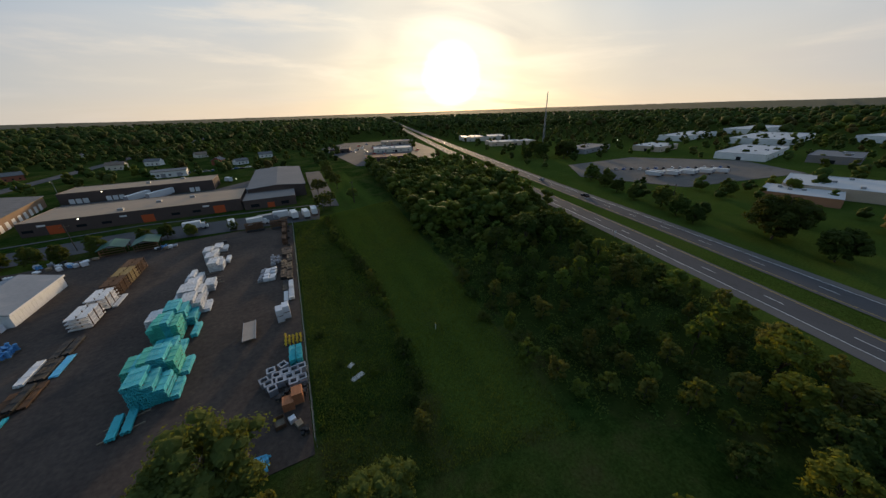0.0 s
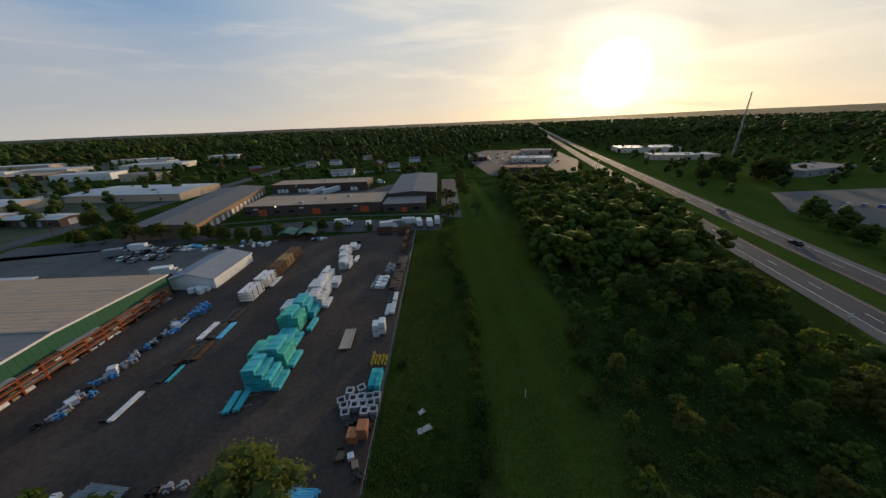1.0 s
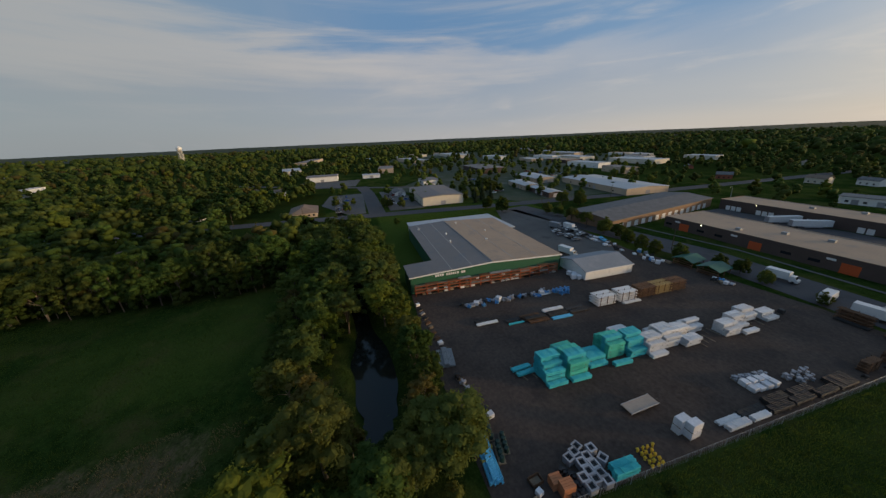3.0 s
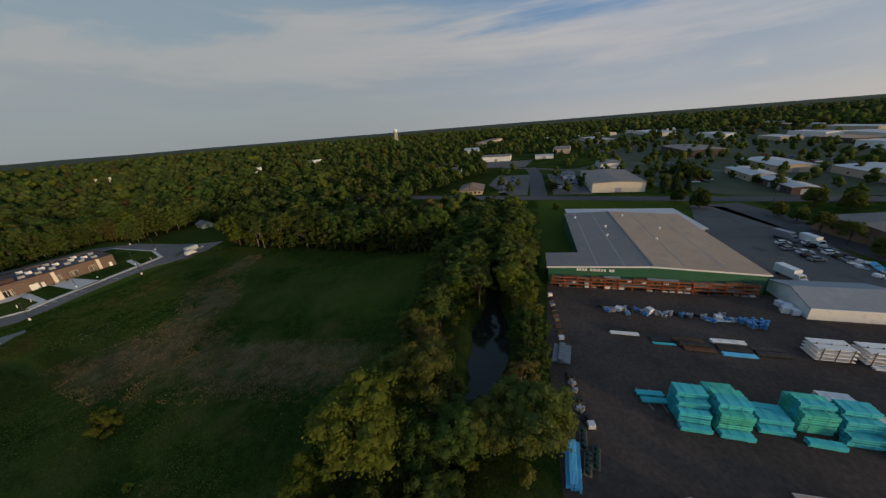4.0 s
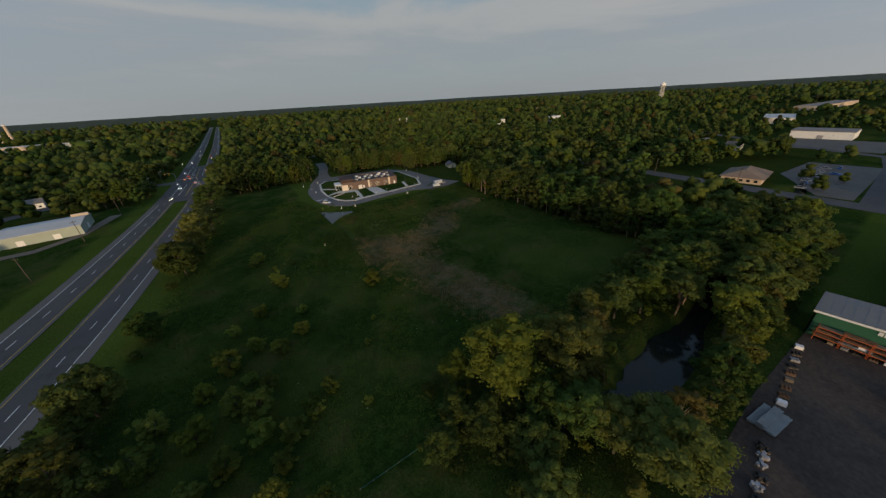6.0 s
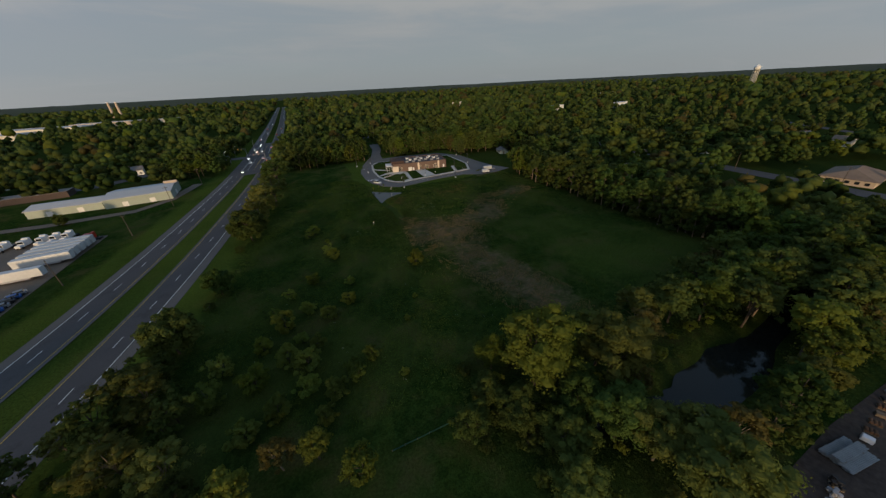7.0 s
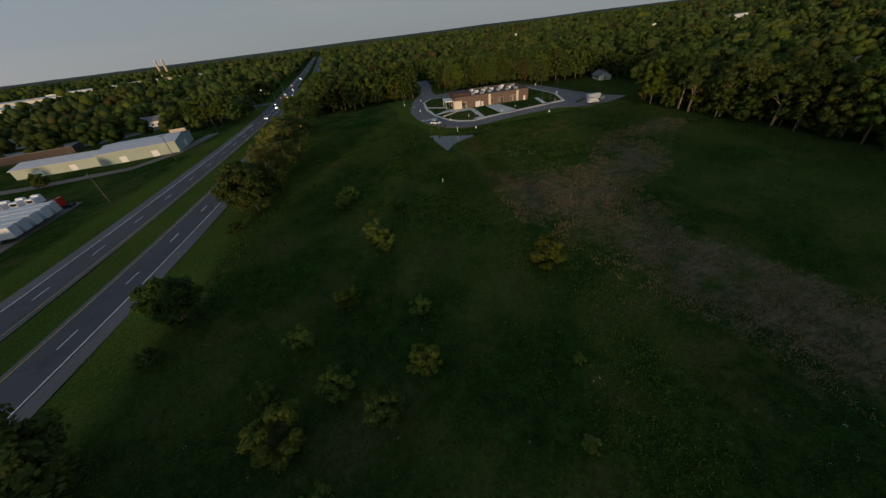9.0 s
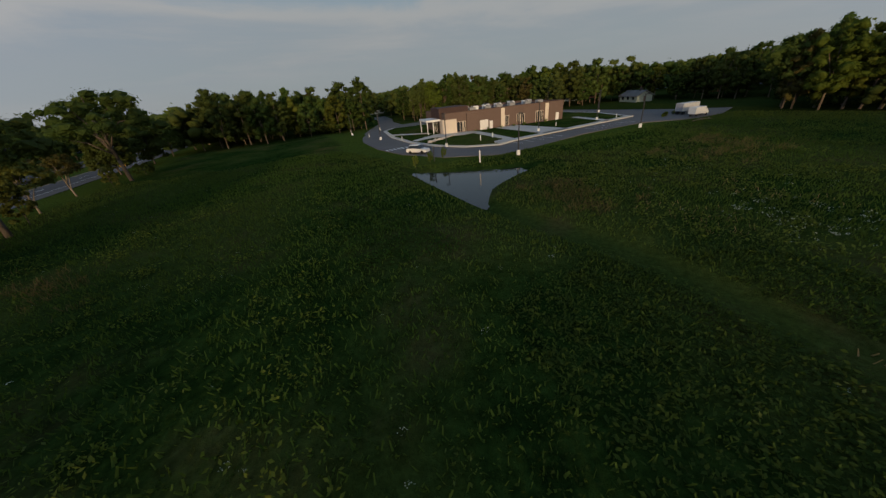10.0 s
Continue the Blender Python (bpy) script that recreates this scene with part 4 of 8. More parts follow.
# trees that stand out by the creek
for k, x, y, s in ((1, -2.0, -32, 1.28), (2, -15, -26, 1.12), (1, 3.5, -39, 0.6), (0, -10.3, -6.5, 1.02), (2, -9, -13, 0.85), (4, -21, -9, 0.8), (0, -16, -30, 0.95), (3, -4, -24, 0.9),
                   (2, -33, -34, 0.8), (4, -27, -29, 0.85), (0, -41, -31, 0.95), (1, -48, -28, 0.9), (0, -56, -29, 1.0), (0, -64, -30, 1.05), (3, -72, -31, 1.0), (1, -50, -9, 0.8),
                   (2, -42, -8, 0.75), (0, -34, -8, 0.85), (3, -27, -7, 0.8), (0, -58, -9, 0.85), (4, -65, -10, 0.9), (1, -72, -11, 0.95), (0, -80, -11, 1.0), (0, -80, -33, 1.0),
                   (1, -87, -12, 1.05), (0, -95, -11, 1.0), (3, -89, -31, 1.1), (2, -103, -12, 0.9), (0, -110, -12, 1.05), (3, -118, -10, 1.0), (3, 8, -33, 0.55), (4, -17, -22, 0.6),
                   (0, -70, -26, 1.1), (3, -77, -15, 1.05), (0, -84, -25, 1.1), (1, -93, -24, 1.1), (0, -100, -25, 1.15), (3, -98, -15, 1.0), (0, -108, -27, 1.1), (0, -116, -26, 1.15), (3, -124, -16, 1.1),
                   (0, -132, -27, 1.15), (0, -140, -18, 1.1), (3, -150, -30, 1.1), (0, -126, -32, 1.1), (1, -62, -25, 0.95), (0, -46, -23, 0.9), (3, -66, -14, 0.85), (0, -54, -13, 0.9), (0, -30, -22, 0.9), (2, -24, -12, 0.85),
                   (0, -100, -34, 1.15), (0, -110, -36, 1.1), (1, -92, -38, 1.0), (0, -75, -38, 1.0), (3, -83, -40, 0.9), (0, -58, -36, 0.85), (3, -48, -36, 0.8), (4, -66, -37, 0.85), (0, -7, -18, 0.85),
                   (3, 14, -29, 0.6), (3, 6, -27, 0.75), (0, -3, -29, 0.7), (3, -24, -36, 0.6), (3, 2, -20, 0.75), (0, 6, -14, 0.6), (3, -12, -17, 0.7)):
    if float(to_line(np.array([x]), np.array([y]), POOL_LINE)[0]) < 8.5:
        continue
    near = k in FINE_TREES and x > -26 and y > -42
    plant(FINE_TREES[k] if near else TREES[k], x, y, s)
for i, x in enumerate(np.arange(-136, -54, 6.2)):
    for side in (-1, 1):
        yc = float(np.interp(x, [p[0] for p in CREEK_LINE], [p[1] for p in CREEK_LINE]))
        plant(pick(TREES, [4, 1.5, 0.6, 2, 0.6, 0.6]), x + rng.normal(0, 1.2), yc + side * rng.uniform(4.2, 6.5), rng.uniform(0.85, 1.2))
# understorey on both banks
for x, y in scatter([(-120, -40), (8, -44), (14, -24), (0, -6), (-40, -6), (-120, -6)], 5.0, lambda x, y: (to_line(x, y, CREEK_LINE) > 4.6) & (to_line(x, y, POOL_LINE) > 7)):
    plant(pick(SHRUBS, [3, 1, 4, 1, 1]), x, y, rng.uniform(0.7, 1.3), group="creek bank shrubs")
# thicket between the mown strip and the highway
THICKET = [(37, -14), (62, -34), (78, -30), (88, 0), (92, 30), (104, 70), (118, 120), (140, 195), (60, 220), (50, 120), (43, 50), (35, 10)]
LATER, HILL = [], []
off_road = lambda x, y: hx(y) - x > 21
for x, y in scatter(THICKET, 4.0, off_road):
    hill_wood = y > 62 and rng.uniform() < 0.55
    if hill_wood:
        HILL.append((x, y))
    elif y < 36 and x < 84:
        plant(pick(SHRUBS, [3, 2.2, 3, 0.8, 1.4]), x, y, rng.uniform(0.8, 1.5), group="thicket shrubs")
    else:
        LATER.append((x, y))
for k, x, y, s in ((0, 74, 44, 0.75), (0, 70, 40, 0.7), (3, 82, 42, 0.95), (0, 84, 38, 0.75), (0, 60, 42, 0.6), (3, 47, 66, 0.7), (1, 68, -24, 0.72), (2, 74, -22, 0.6), (1, 60, -28, 0.65),
                   (1, 49.6, -35, 0.62), (0, 57, -33, 0.66), (4, 43.4, -37.4, 0.62), (1, 38, -36.5, 0.5), (1, 32, -30, 0.56), (3, 46, -29, 0.5), (3, 78, 10, 0.6), (0, 30, 128, 0.55), (3, 14, 118, 0.8), (3, 18, 126, 0.7),
                   (0, 15, 150, 0.75), (0, 27, 165, 0.7), (3, 26, 185, 0.8), (0, 27, 205, 0.7), (0, 28, 225, 0.8)):
    plant(TREES[k], x, y, s, group="thicket trees")
# hedge of shrubs on the mown strip
for y in np.arange(-6, 102, 2.5):
    if rng.uniform() < 0.95:
        plant(pick(SHRUBS, [2, 1, 3, 1.2, 0]), 15.6 + 2.2 * math.sin(y * 0.05) + rng.normal(0, 0.6), y, rng.uniform(0.5, 1.0), group="hedge shrubs")
for x, y in scatter([(0.8, -4), (13, -12), (12, 108), (0.8, 104)], 6.5):
    if rng.uniform() < 0.5:
        plant(pick(SHRUBS, [2, 0, 3, 1, 0]), x, y, rng.uniform(0.25, 0.55), group="strip shrubs")
# meadow bushes
for x, y, s, k in ((1.9, -87, 1.2, 0), (26.1, -76, 0.9, 0), (32, -72, 1.1, 1), (42.6, -73, 1.25, 0), (36.8, -77, 1.0, 1), (41.1, -86, 0.8, 2), (34.3, -91, 0.9, 0), (24.2, -85, 0.8, 1),
                   (26.5, -104, 0.9, 0), (27.6, -108, 1.0, 2), (20.9, -118, 0.5, 2), (30.9, -130, 1.0, 2), (33, -127, 0.8, 2), (47.1, -67, 0.9, 0), (48.2, -56.5, 1.3, 0), (37.9, -56.8, 1.4, 1),
                   (42, -60.5, 1.3, 1), (25.2, -53.8, 0.9, 1), (29.4, -52, 0.9, 1), (33.5, -47.5, 1.1, 1), (38.3, -50.5, 1.2, 1), (29.2, -49.5, 0.8, 2), (55, -63.5, 1.2, 2), (55.9, -56, 1.3, 2),
                   (44, -48, 1.2, 1), (49, -45, 1.3, 1), (36, -43, 0.9, 1), (20, -46, 0.5, 1), (35.6, -62, 0.9, 2), (45, -79, 0.7, 2), (39, -66, 0.8, 1), (14, -62, 0.4, 1), (27, -119, 0.35, 0), (9, -70, 0.35, 1)):
    plant(FIELD_BUSH[k], x, y, s * 1.55)
# roadside trees
for kind, x, y, s in ((DARK_MAPLE, 65.5, -76, 1.02), (MAPLE, 60.2, -99.5, 1.05), (DARK_MAPLE, 54.5, -138, 1.2), (THIN_TREE, 52, -158, 1.5), (THIN_TREE, 50, -170, 1.7), (OPEN_TREE, 46, -184, 1.25), (OPEN_TREE, 44, -218, 1.45), (MAPLE, 50, -232, 1.3), (DARK_MAPLE, 47, -246, 0.95), (MAPLE, 46, -262, 1.3), (TREES[4], 49, -208, 0.7), (MAPLE, 42, -276, 1.3),
                      (TREES[2], 49, -197, 0.6), (THIN_TREE, 66.5, -61, 1.2), (THIN_TREE, 66, -47, 1.05), (THIN_TREE, 59, -43, 1.0), 
                      (DARK_MAPLE, 144, 4, 1.4), (DARK_MAPLE, 138, -12, 0.9), (MAPLE, 139, 25, 0.9), (MAPLE, 144, 34, 1.1), (MAPLE, 150, 44, 1.2), (MAPLE, 152, 58, 0.9), (MAPLE, 158, 72, 0.9),
                      (MAPLE, 164, 84, 1.0), (MAPLE, 172, 100, 1.2), (MAPLE, 196, 190, 1.2), (MAPLE, 206, 204, 1.3), (DARK_MAPLE, 218, 196, 1.3), (DARK_MAPLE, 230, 180, 1.4), (DARK_MAPLE, 244, 190, 1.4),
                      (DARK_MAPLE, 226, 214, 1.3), (MAPLE, 196, 40, 1.0), (MAPLE, 168, 4, 1.1), (MAPLE, 188, -18, 1.3), (DARK_MAPLE, 176, -34, 1.0), (MAPLE, 170, -206, 0.8), (MAPLE, 142, -208, 0.7)):
    plant(kind, x, y, s)
for x, y, s, k in ((50, -164, 1.5, 1), (48, -174, 1.6, 1), (52, -155, 1.3, 0), (47, -190, 1.4, 1), (46, -178, 1.2, 2), (51, -148, 1.3, 2), (58, -128, 1.0, 2), (62, -92, 0.9, 2), (66, -66, 1.3, 2), (62, -52, 1.4, 0), (68, -42, 1.5, 2),
                   (64, -38, 1.3, 1), (56, -36, 1.2, 0), (70, -56, 1.3, 2), (45, -212, 1.0, 1), (43, -224, 1.1, 2)):
    plant(SHRUBS[k], x, y, s, group="roadside shrubs")
for x, y in scatter([(56, -36), (64, -68), (73, -72), (80, -58), (85, -40), (80, -30), (60, -30)], 3.6):
    plant(pick([TREES[3], SHRUBS[2], SHRUBS[0], THIN_TREE], [2.2, 2, 1, 1.4]), x, y, rng.uniform(0.38, 0.62) if rng.uniform() < 0.5 else rng.uniform(0.6, 0.9), group="roadside shrubs")
# street trees about the warehouses
for kind, x, y, s in ((MAPLE, -166, 80, 1.3), (MAPLE, -178, 74, 1.1), (MAPLE, -150, 104, 0.9), (MAPLE, -141, 106, 0.9), (TREES[0], -122, 101, 0.75), (TREES[0], -112, 103, 0.7), (MAPLE, -100, 104, 1.0),
                      (MAPLE, -92, 105, 0.9), (MAPLE, -84, 103, 0.8), (MAPLE, -76, 102, 0.8), (MAPLE, -70, 103, 0.7), (MAPLE, -62, 106, 0.75), (MAPLE, -50, 110, 0.65), (MAPLE, -44, 111, 0.7), (MAPLE, -36, 110, 0.6), (MAPLE, -22, 109, 0.5), (MAPLE, -165, 7, 0.5),
                      (MAPLE, -224, 6, 1.0), (MAPLE, -219, 9, 0.8), (DARK_MAPLE, -251, 100, 1.1), (DARK_MAPLE, -262, 110, 1.1), (DARK_MAPLE, -244, 108, 1.0), (MAPLE, -170, 130, 1.2), (MAPLE, -160, 138, 1.2), (MAPLE, -176, 150, 1.1)):
    plant(kind, x, y, s, group="street trees")

for i, (x, y, s) in enumerate(((-147, -294, 0.95), (-151, -284, 1.05), (-144, -300, 0.8), (-205, 76, 0.95), (-211, 84, 1.05), (-218, 80, 1.0), (-224, 90, 1.1), (-231, 84, 0.9), (-214, 93, 1.0), (-237, 94, 1.05))):
    plant(SPRUCE[i % 2], x, y, s)

# ---- woods ----
def wood_template(seed, lobes, per, leaf, cover, bough):
    """A crown of unit height: uneven boughs of foliage that overlap, with leaf sprays round them, as points and triangles."""
    r = np.random.default_rng(seed)
    v, f = ICO1
    d = r.normal(size=(lobes * 5, 3))
    d /= np.linalg.norm(d, axis=1, keepdims=True)
    d = d[d[:, 2] > (-0.9 if lobes > 40 else -0.7)][:lobes]
    d[0] = (0, 0, 1)
    cen = d * (r.uniform(0.35, 1.0, len(d)) ** 0.6 * (1.12 - 0.3 * bough))[:, None] * np.array([cover, cover, 0.44]) + np.array([0, 0, 0.50])
    size = r.uniform(0.42, 0.78, len(d)) * cover * bough
    P, T, n = [], [], 0
    for c, s in zip(cen, size):
        lump = 1 + 0.55 * np.array([noise.noise(tuple(p * 2.1 + c * 9 + seed)) for p in v]) + r.normal(0, 0.17, len(v))
        P.append(v * lump[:, None] * s * np.array([1, 1, 0.85]) + c)
        T.append(f + n)
        n += len(v)
    if per:
        u = r.normal(size=(len(d) * per, 3)) + np.array([0, 0, 0.35])
        u /= np.linalg.norm(u, axis=1, keepdims=True)
        q = np.repeat(cen, per, 0) + u * np.repeat(size, per)[:, None] * r.uniform(0.9, 1.5, len(u))[:, None] * np.array([1, 1, 0.85])
        nrm = u * 0.8 + r.normal(size=u.shape) * 0.4
        nrm /= np.linalg.norm(nrm, axis=1, keepdims=True)
        t = np.cross(nrm, r.normal(size=u.shape))
        t /= np.linalg.norm(t, axis=1, keepdims=True)
        b = np.cross(nrm, t)
        e = leaf * r.uniform(0.6, 1.3, len(u))[:, None]
        P.append(np.stack([q - t * e, q - b * e * 0.7, q + t * e, q + b * e * 0.7], 1).reshape(-1, 3))
        k = np.arange(len(u)) * 4 + n
        T += [np.stack([k, k + 1, k + 2], 1), np.stack([k, k + 2, k + 3], 1)]
    return np.concatenate(P), np.concatenate(T)


NEAR_T = [wood_template(40 + i, 52, 34, 0.0155, c, 0.36) for i, c in enumerate((0.21, 0.27, 0.18, 0.24, 0.31))]
BUSH_T = [wood_template(45 + i, 14, 16, 0.040, c, 0.60) for i, c in enumerate((0.42, 0.50, 0.36))]
MID_T = [wood_template(50 + i, 24, 11, 0.024, c, 0.50) for i, c in enumerate((0.32, 0.38, 0.28, 0.42))]
TOWN_T = [wood_template(56 + i, 11, 5, 0.036, c, 0.95) for i, c in enumerate((0.34, 0.40, 0.30))]
FAR_T = [wood_template(60 + i, 7, 0, 0.05, c, 1.1) for i, c in enumerate((0.38, 0.46, 0.34))]
DISTANT_T = [wood_template(70 + i, 3, 0, 0.15, c, 1.3) for i, c in enumerate((0.50, 0.60))]


def grove(name, label, spots, heights, templates, material):
    """Many crowns and their stems in one mesh."""
    V, F, n, tints = [], [], 0, []
    for (x, y), h in zip(spots, heights):
        p, t = templates[int(rng.integers(len(templates)))]
        a = rng.uniform(0, 2 * math.pi)
        ca, sa = math.cos(a), math.sin(a)
        q = np.stack([p[:, 0] * ca - p[:, 1] * sa, p[:, 0] * sa + p[:, 1] * ca, p[:, 2]], 1) * h
        V.append(q + np.array([x, y, 0]))
        tints.append(np.full(len(q), rng.uniform()))
        F.append(t + n)
        n += len(q)
    if not V:
        return None
    V, F = np.concatenate(V) * K, np.concatenate(F)
    me = bpy.data.meshes.new(name)
    me.vertices.add(len(V))
    me.vertices.foreach_set("co", V.ravel())
    me.loops.add(F.size)
    me.loops.foreach_set("vertex_index", F.ravel().astype(np.int32))
    me.polygons.add(len(F))
    me.polygons.foreach_set("loop_start", np.arange(0, F.size, 3, dtype=np.int32))
    me.update(calc_edges=True)
    me.attributes.new("tint", "FLOAT", "POINT").data.foreach_set("value", np.concatenate(tints).astype(np.float32))
    me.materials.append(material)
    return tagged(new(name, me), label, "woodland", kind="stuff")


def open_land(x, y):
    """Where no wood stands."""
    o = (x > -186) & (x < 38) & (y > -44) & (y < 250)
    o |= (np.abs(x - hx(y)) < np.where(y > -230, 27, 21))
    o |= (x > -92) & (x < 82) & (y > -242) & (y < -36)
    o |= (x > -94) & (x < 14) & (y > -262) & (y < -150)
    o |= (to_line(x, y, [(-34, -262), (-30, -290), (-40, -345)]) < 13)
    o |= (x > -128) & (x < -90) & (y > -236) & (y < -168)
    o |= (x > 92) & (x < 245) & (y > -278) & (y < -56)
    o |= (to_line(x, y, [(420, -250), (160, -300), (62, -345), (-120, -430)]) < 13)
    o |= (to_line(x, y, [(-225, -300), (-205, -100), (-196, 0), (-186, 105), (-178, 220), (-172, 420)]) < 12)
    o |= (to_line(x, y, [(-198, -2), (-300, -3), (-352, -8)]) < 13) | (to_line(x, y, [(-300, 90), (-318, 40), (-345, -8), (-380, -70), (-470, -190)]) < 9)
    o |= (x > -470) & (x < -355) & (y > -90) & (y < 28)
    o |= (x > 34) & (x < 150) & (y > -40) & (y < 245)
    o |= inside(x, y, [(170, 114), (196, 54), (304, 38), (336, 90), (284, 156), (200, 156)])
    return o


def wooded_belt(x, y):
    """Strips of wood between the far halls."""
    return inside(x, y, [(-480, 10), (-505, 165), (-800, 270), (-830, 20)]) | inside(x, y, [(-590, 335), (-690, 235), (-1000, 400), (-890, 515)])


def thin_land(x, y):
    """Built-up land with few trees."""
    o = (x > -520) & (x < -180) & (y > -90) & (y < 300)
    o |= (x > 130) & (x < 460) & (y > -60) & (y < 320)
    o |= (x > 20) & (x < 250) & (y >= 240) & (y < 620)
    o |= (x > -330) & (x < 20) & (y >= 240) & (y < 420)
    o |= (x > 240) & (x < 700) & (y < -560) & (y > -1150)
    o |= (x > -1000) & (x < -320) & (y > 20) & (y < 560) & ~wooded_belt(x, y)
    return o


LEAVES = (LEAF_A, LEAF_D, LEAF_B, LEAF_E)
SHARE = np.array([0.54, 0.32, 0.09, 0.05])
# distant woods get slightly more dark leaf, dulling their backlit glow by colour
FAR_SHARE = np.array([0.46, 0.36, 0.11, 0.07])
CLEARINGS = []


def woods(name, label, poly, gap, low, high, templates, thin=0.1, away=0, share=SHARE, stems=False, gaps=0.0):
    def keep(x, y):
        ok = ~open_land(x, y) & (~thin_land(x, y) | (rng.uniform(size=len(x)) < thin))
        ok &= np.hypot(x, y) > away
        if gaps:
            ok &= rough_noise(x, y, 0.02, 21) + 0.5 * rough_noise(x, y, 0.055, 8) > gaps - 1
        for cx, cy, cr in CLEARINGS:
            ok &= np.hypot(x - cx, y - cy) > cr
        return ok
    spots = scatter(poly, gap, keep, 200000)
    kind = rng.choice(len(LEAVES), len(spots), p=share)
    hs = rng.uniform(low, high, len(spots))
    for i, m in enumerate(LEAVES):
        s = [p for p, k in zip(spots, kind) if k == i]
        grove(name, label, s, [h for h, k in zip(hs, kind) if k == i], templates, m)
    if stems:
        t = Shape()
        for (x, y), h in zip(spots, hs):
            lx, ly = rng.normal(0, 0.035, 2) * h
            t.rod((x, y, -0.2), (x + lx * 0.5, y + ly * 0.5, h * 0.4), h * 0.013, h * 0.009, 5)
            for k in range(2):
                t.rod((x + lx * 0.4, y + ly * 0.4, h * rng.uniform(0.22, 0.36)), (x + lx + rng.normal(0, 0.07) * h, y + ly + rng.normal(0, 0.07) * h, h * 0.72), h * 0.007, h * 0.003, 4)
        tagged(new("woods_stems", mesh_of("woods_stems", t, WARM_BARK)), "pale trunks and limbs of trees at the edge of the woods", "woodland", kind="stuff")
    return spots
# slender trees along the edges of the woods
for i in range(24):
    y = -48 - i * 5.1
    x = -93 - 5 * abs(math.sin(y * 0.11)) + rng.normal(0, 1.8)
    k = pick(TREES, [2, 1, 0.3, 0.3, 0.8, 6])
    plant(k, x, y, rng.uniform(0.85, 1.25), rng.uniform(0.9, 1.3), "wood edge trees")
for i in range(20):
    x = -112 + i * 4.4
    if not -44 < x < -24:
        plant(pick(TREES, [2, 1.2, 0.2, 0.6, 0.6, 5]), x, -266 - 4 * abs(math.sin(x * 0.13)) + rng.normal(0, 1.5), rng.uniform(0.8, 1.15), rng.uniform(0.85, 1.2), "wood edge trees")
for x, y in scatter([(22, -288), (44, -292), (44, -346), (28, -346)], 5.6):
    plant(pick(TREES, [3, 1, 0.2, 2, 0.4, 1]), x, y, rng.uniform(0.7, 1.05), group="crossing trees")
for x, y in scatter([(92, -286), (118, -282), (132, -296), (96, -318)], 7.5):
    plant(pick([TREES[0], TREES[1], MAPLE], [2, 1, 2]), x, y, rng.uniform(0.75, 1.05), group="crossing trees")

# ---- the storage yard ----


def gable_roof(s, x0, x1, y0, y1, eave, ridge, axis, over=0.3, thick=0.22):
    """Two roof slopes with thickness; the ridge runs along the axis."""
    if axis == "x":
        m = (y0 + y1) / 2
        prof = [(y0 - over, eave), (m, ridge), (y1 + over, eave), (y1 + over, eave + thick), (m, ridge + thick), (y0 - over, eave + thick)]
        return s.extrude(prof, "x", x0 - over, x1 + over)
    m = (x0 + x1) / 2
    prof = [(x0 - over, eave), (m, ridge), (x1 + over, eave), (x1 + over, eave + thick), (m, ridge + thick), (x0 - over, eave + thick)]
    return s.extrude(prof, "y", y0 - over, y1 + over)


# green warehouse: L-shaped, with a low ridge along x
wh = thing("supply_warehouse", "dark green metal warehouse with a grey and tan low roof", "warehouse")
X0, X1, XI, Y0, YI, Y1, YR = -131.0, -70.0, -80.8, -2.2, 8.6, 56.0, 27.4
EZ, RZ = 6.4, 7.7


def roof_z(y):
    return EZ + (RZ - EZ) * (1 - abs(y - YR) / (Y1 - YR))


wall = Shape()
wall.box(X0, YI, 0, X0 + 0.3, Y1, EZ)
wall.quad_mesh([(X1, Y0, 0), (X1, Y1, 0), (X1, Y1, roof_z(Y1)), (X1, YR, RZ), (X1, Y0, roof_z(Y0))], [(0, 1, 2, 3, 4)])
wall.quad_mesh([(X1 - 0.3, Y0, 0), (X1 - 0.3, Y1, 0), (X1 - 0.3, Y1, roof_z(Y1)), (X1 - 0.3, YR, RZ), (X1 - 0.3, Y0, roof_z(Y0))], [(4, 3, 2, 1, 0)])
wall.box(X0, Y1 - 0.3, 0, X1, Y1, EZ)
wall.box(X0, YI, 0, XI, YI + 0.3, roof_z(YI))
wall.box(XI, Y0, 0, X1, Y0 + 0.3, roof_z(Y0))
wall.box(XI, Y0, 0, XI + 0.3, YI, roof_z(Y0))
part("wall", wall, GREEN_SIDING, wh)
for i in range(46):
    y = Y0 + 0.6 + i * 1.26
    part("siding_rib", Shape().box(X1, y, 0.2, X1 + 0.02, y + 0.10, roof_z(y) - 0.15), GREEN_SIDING, wh)
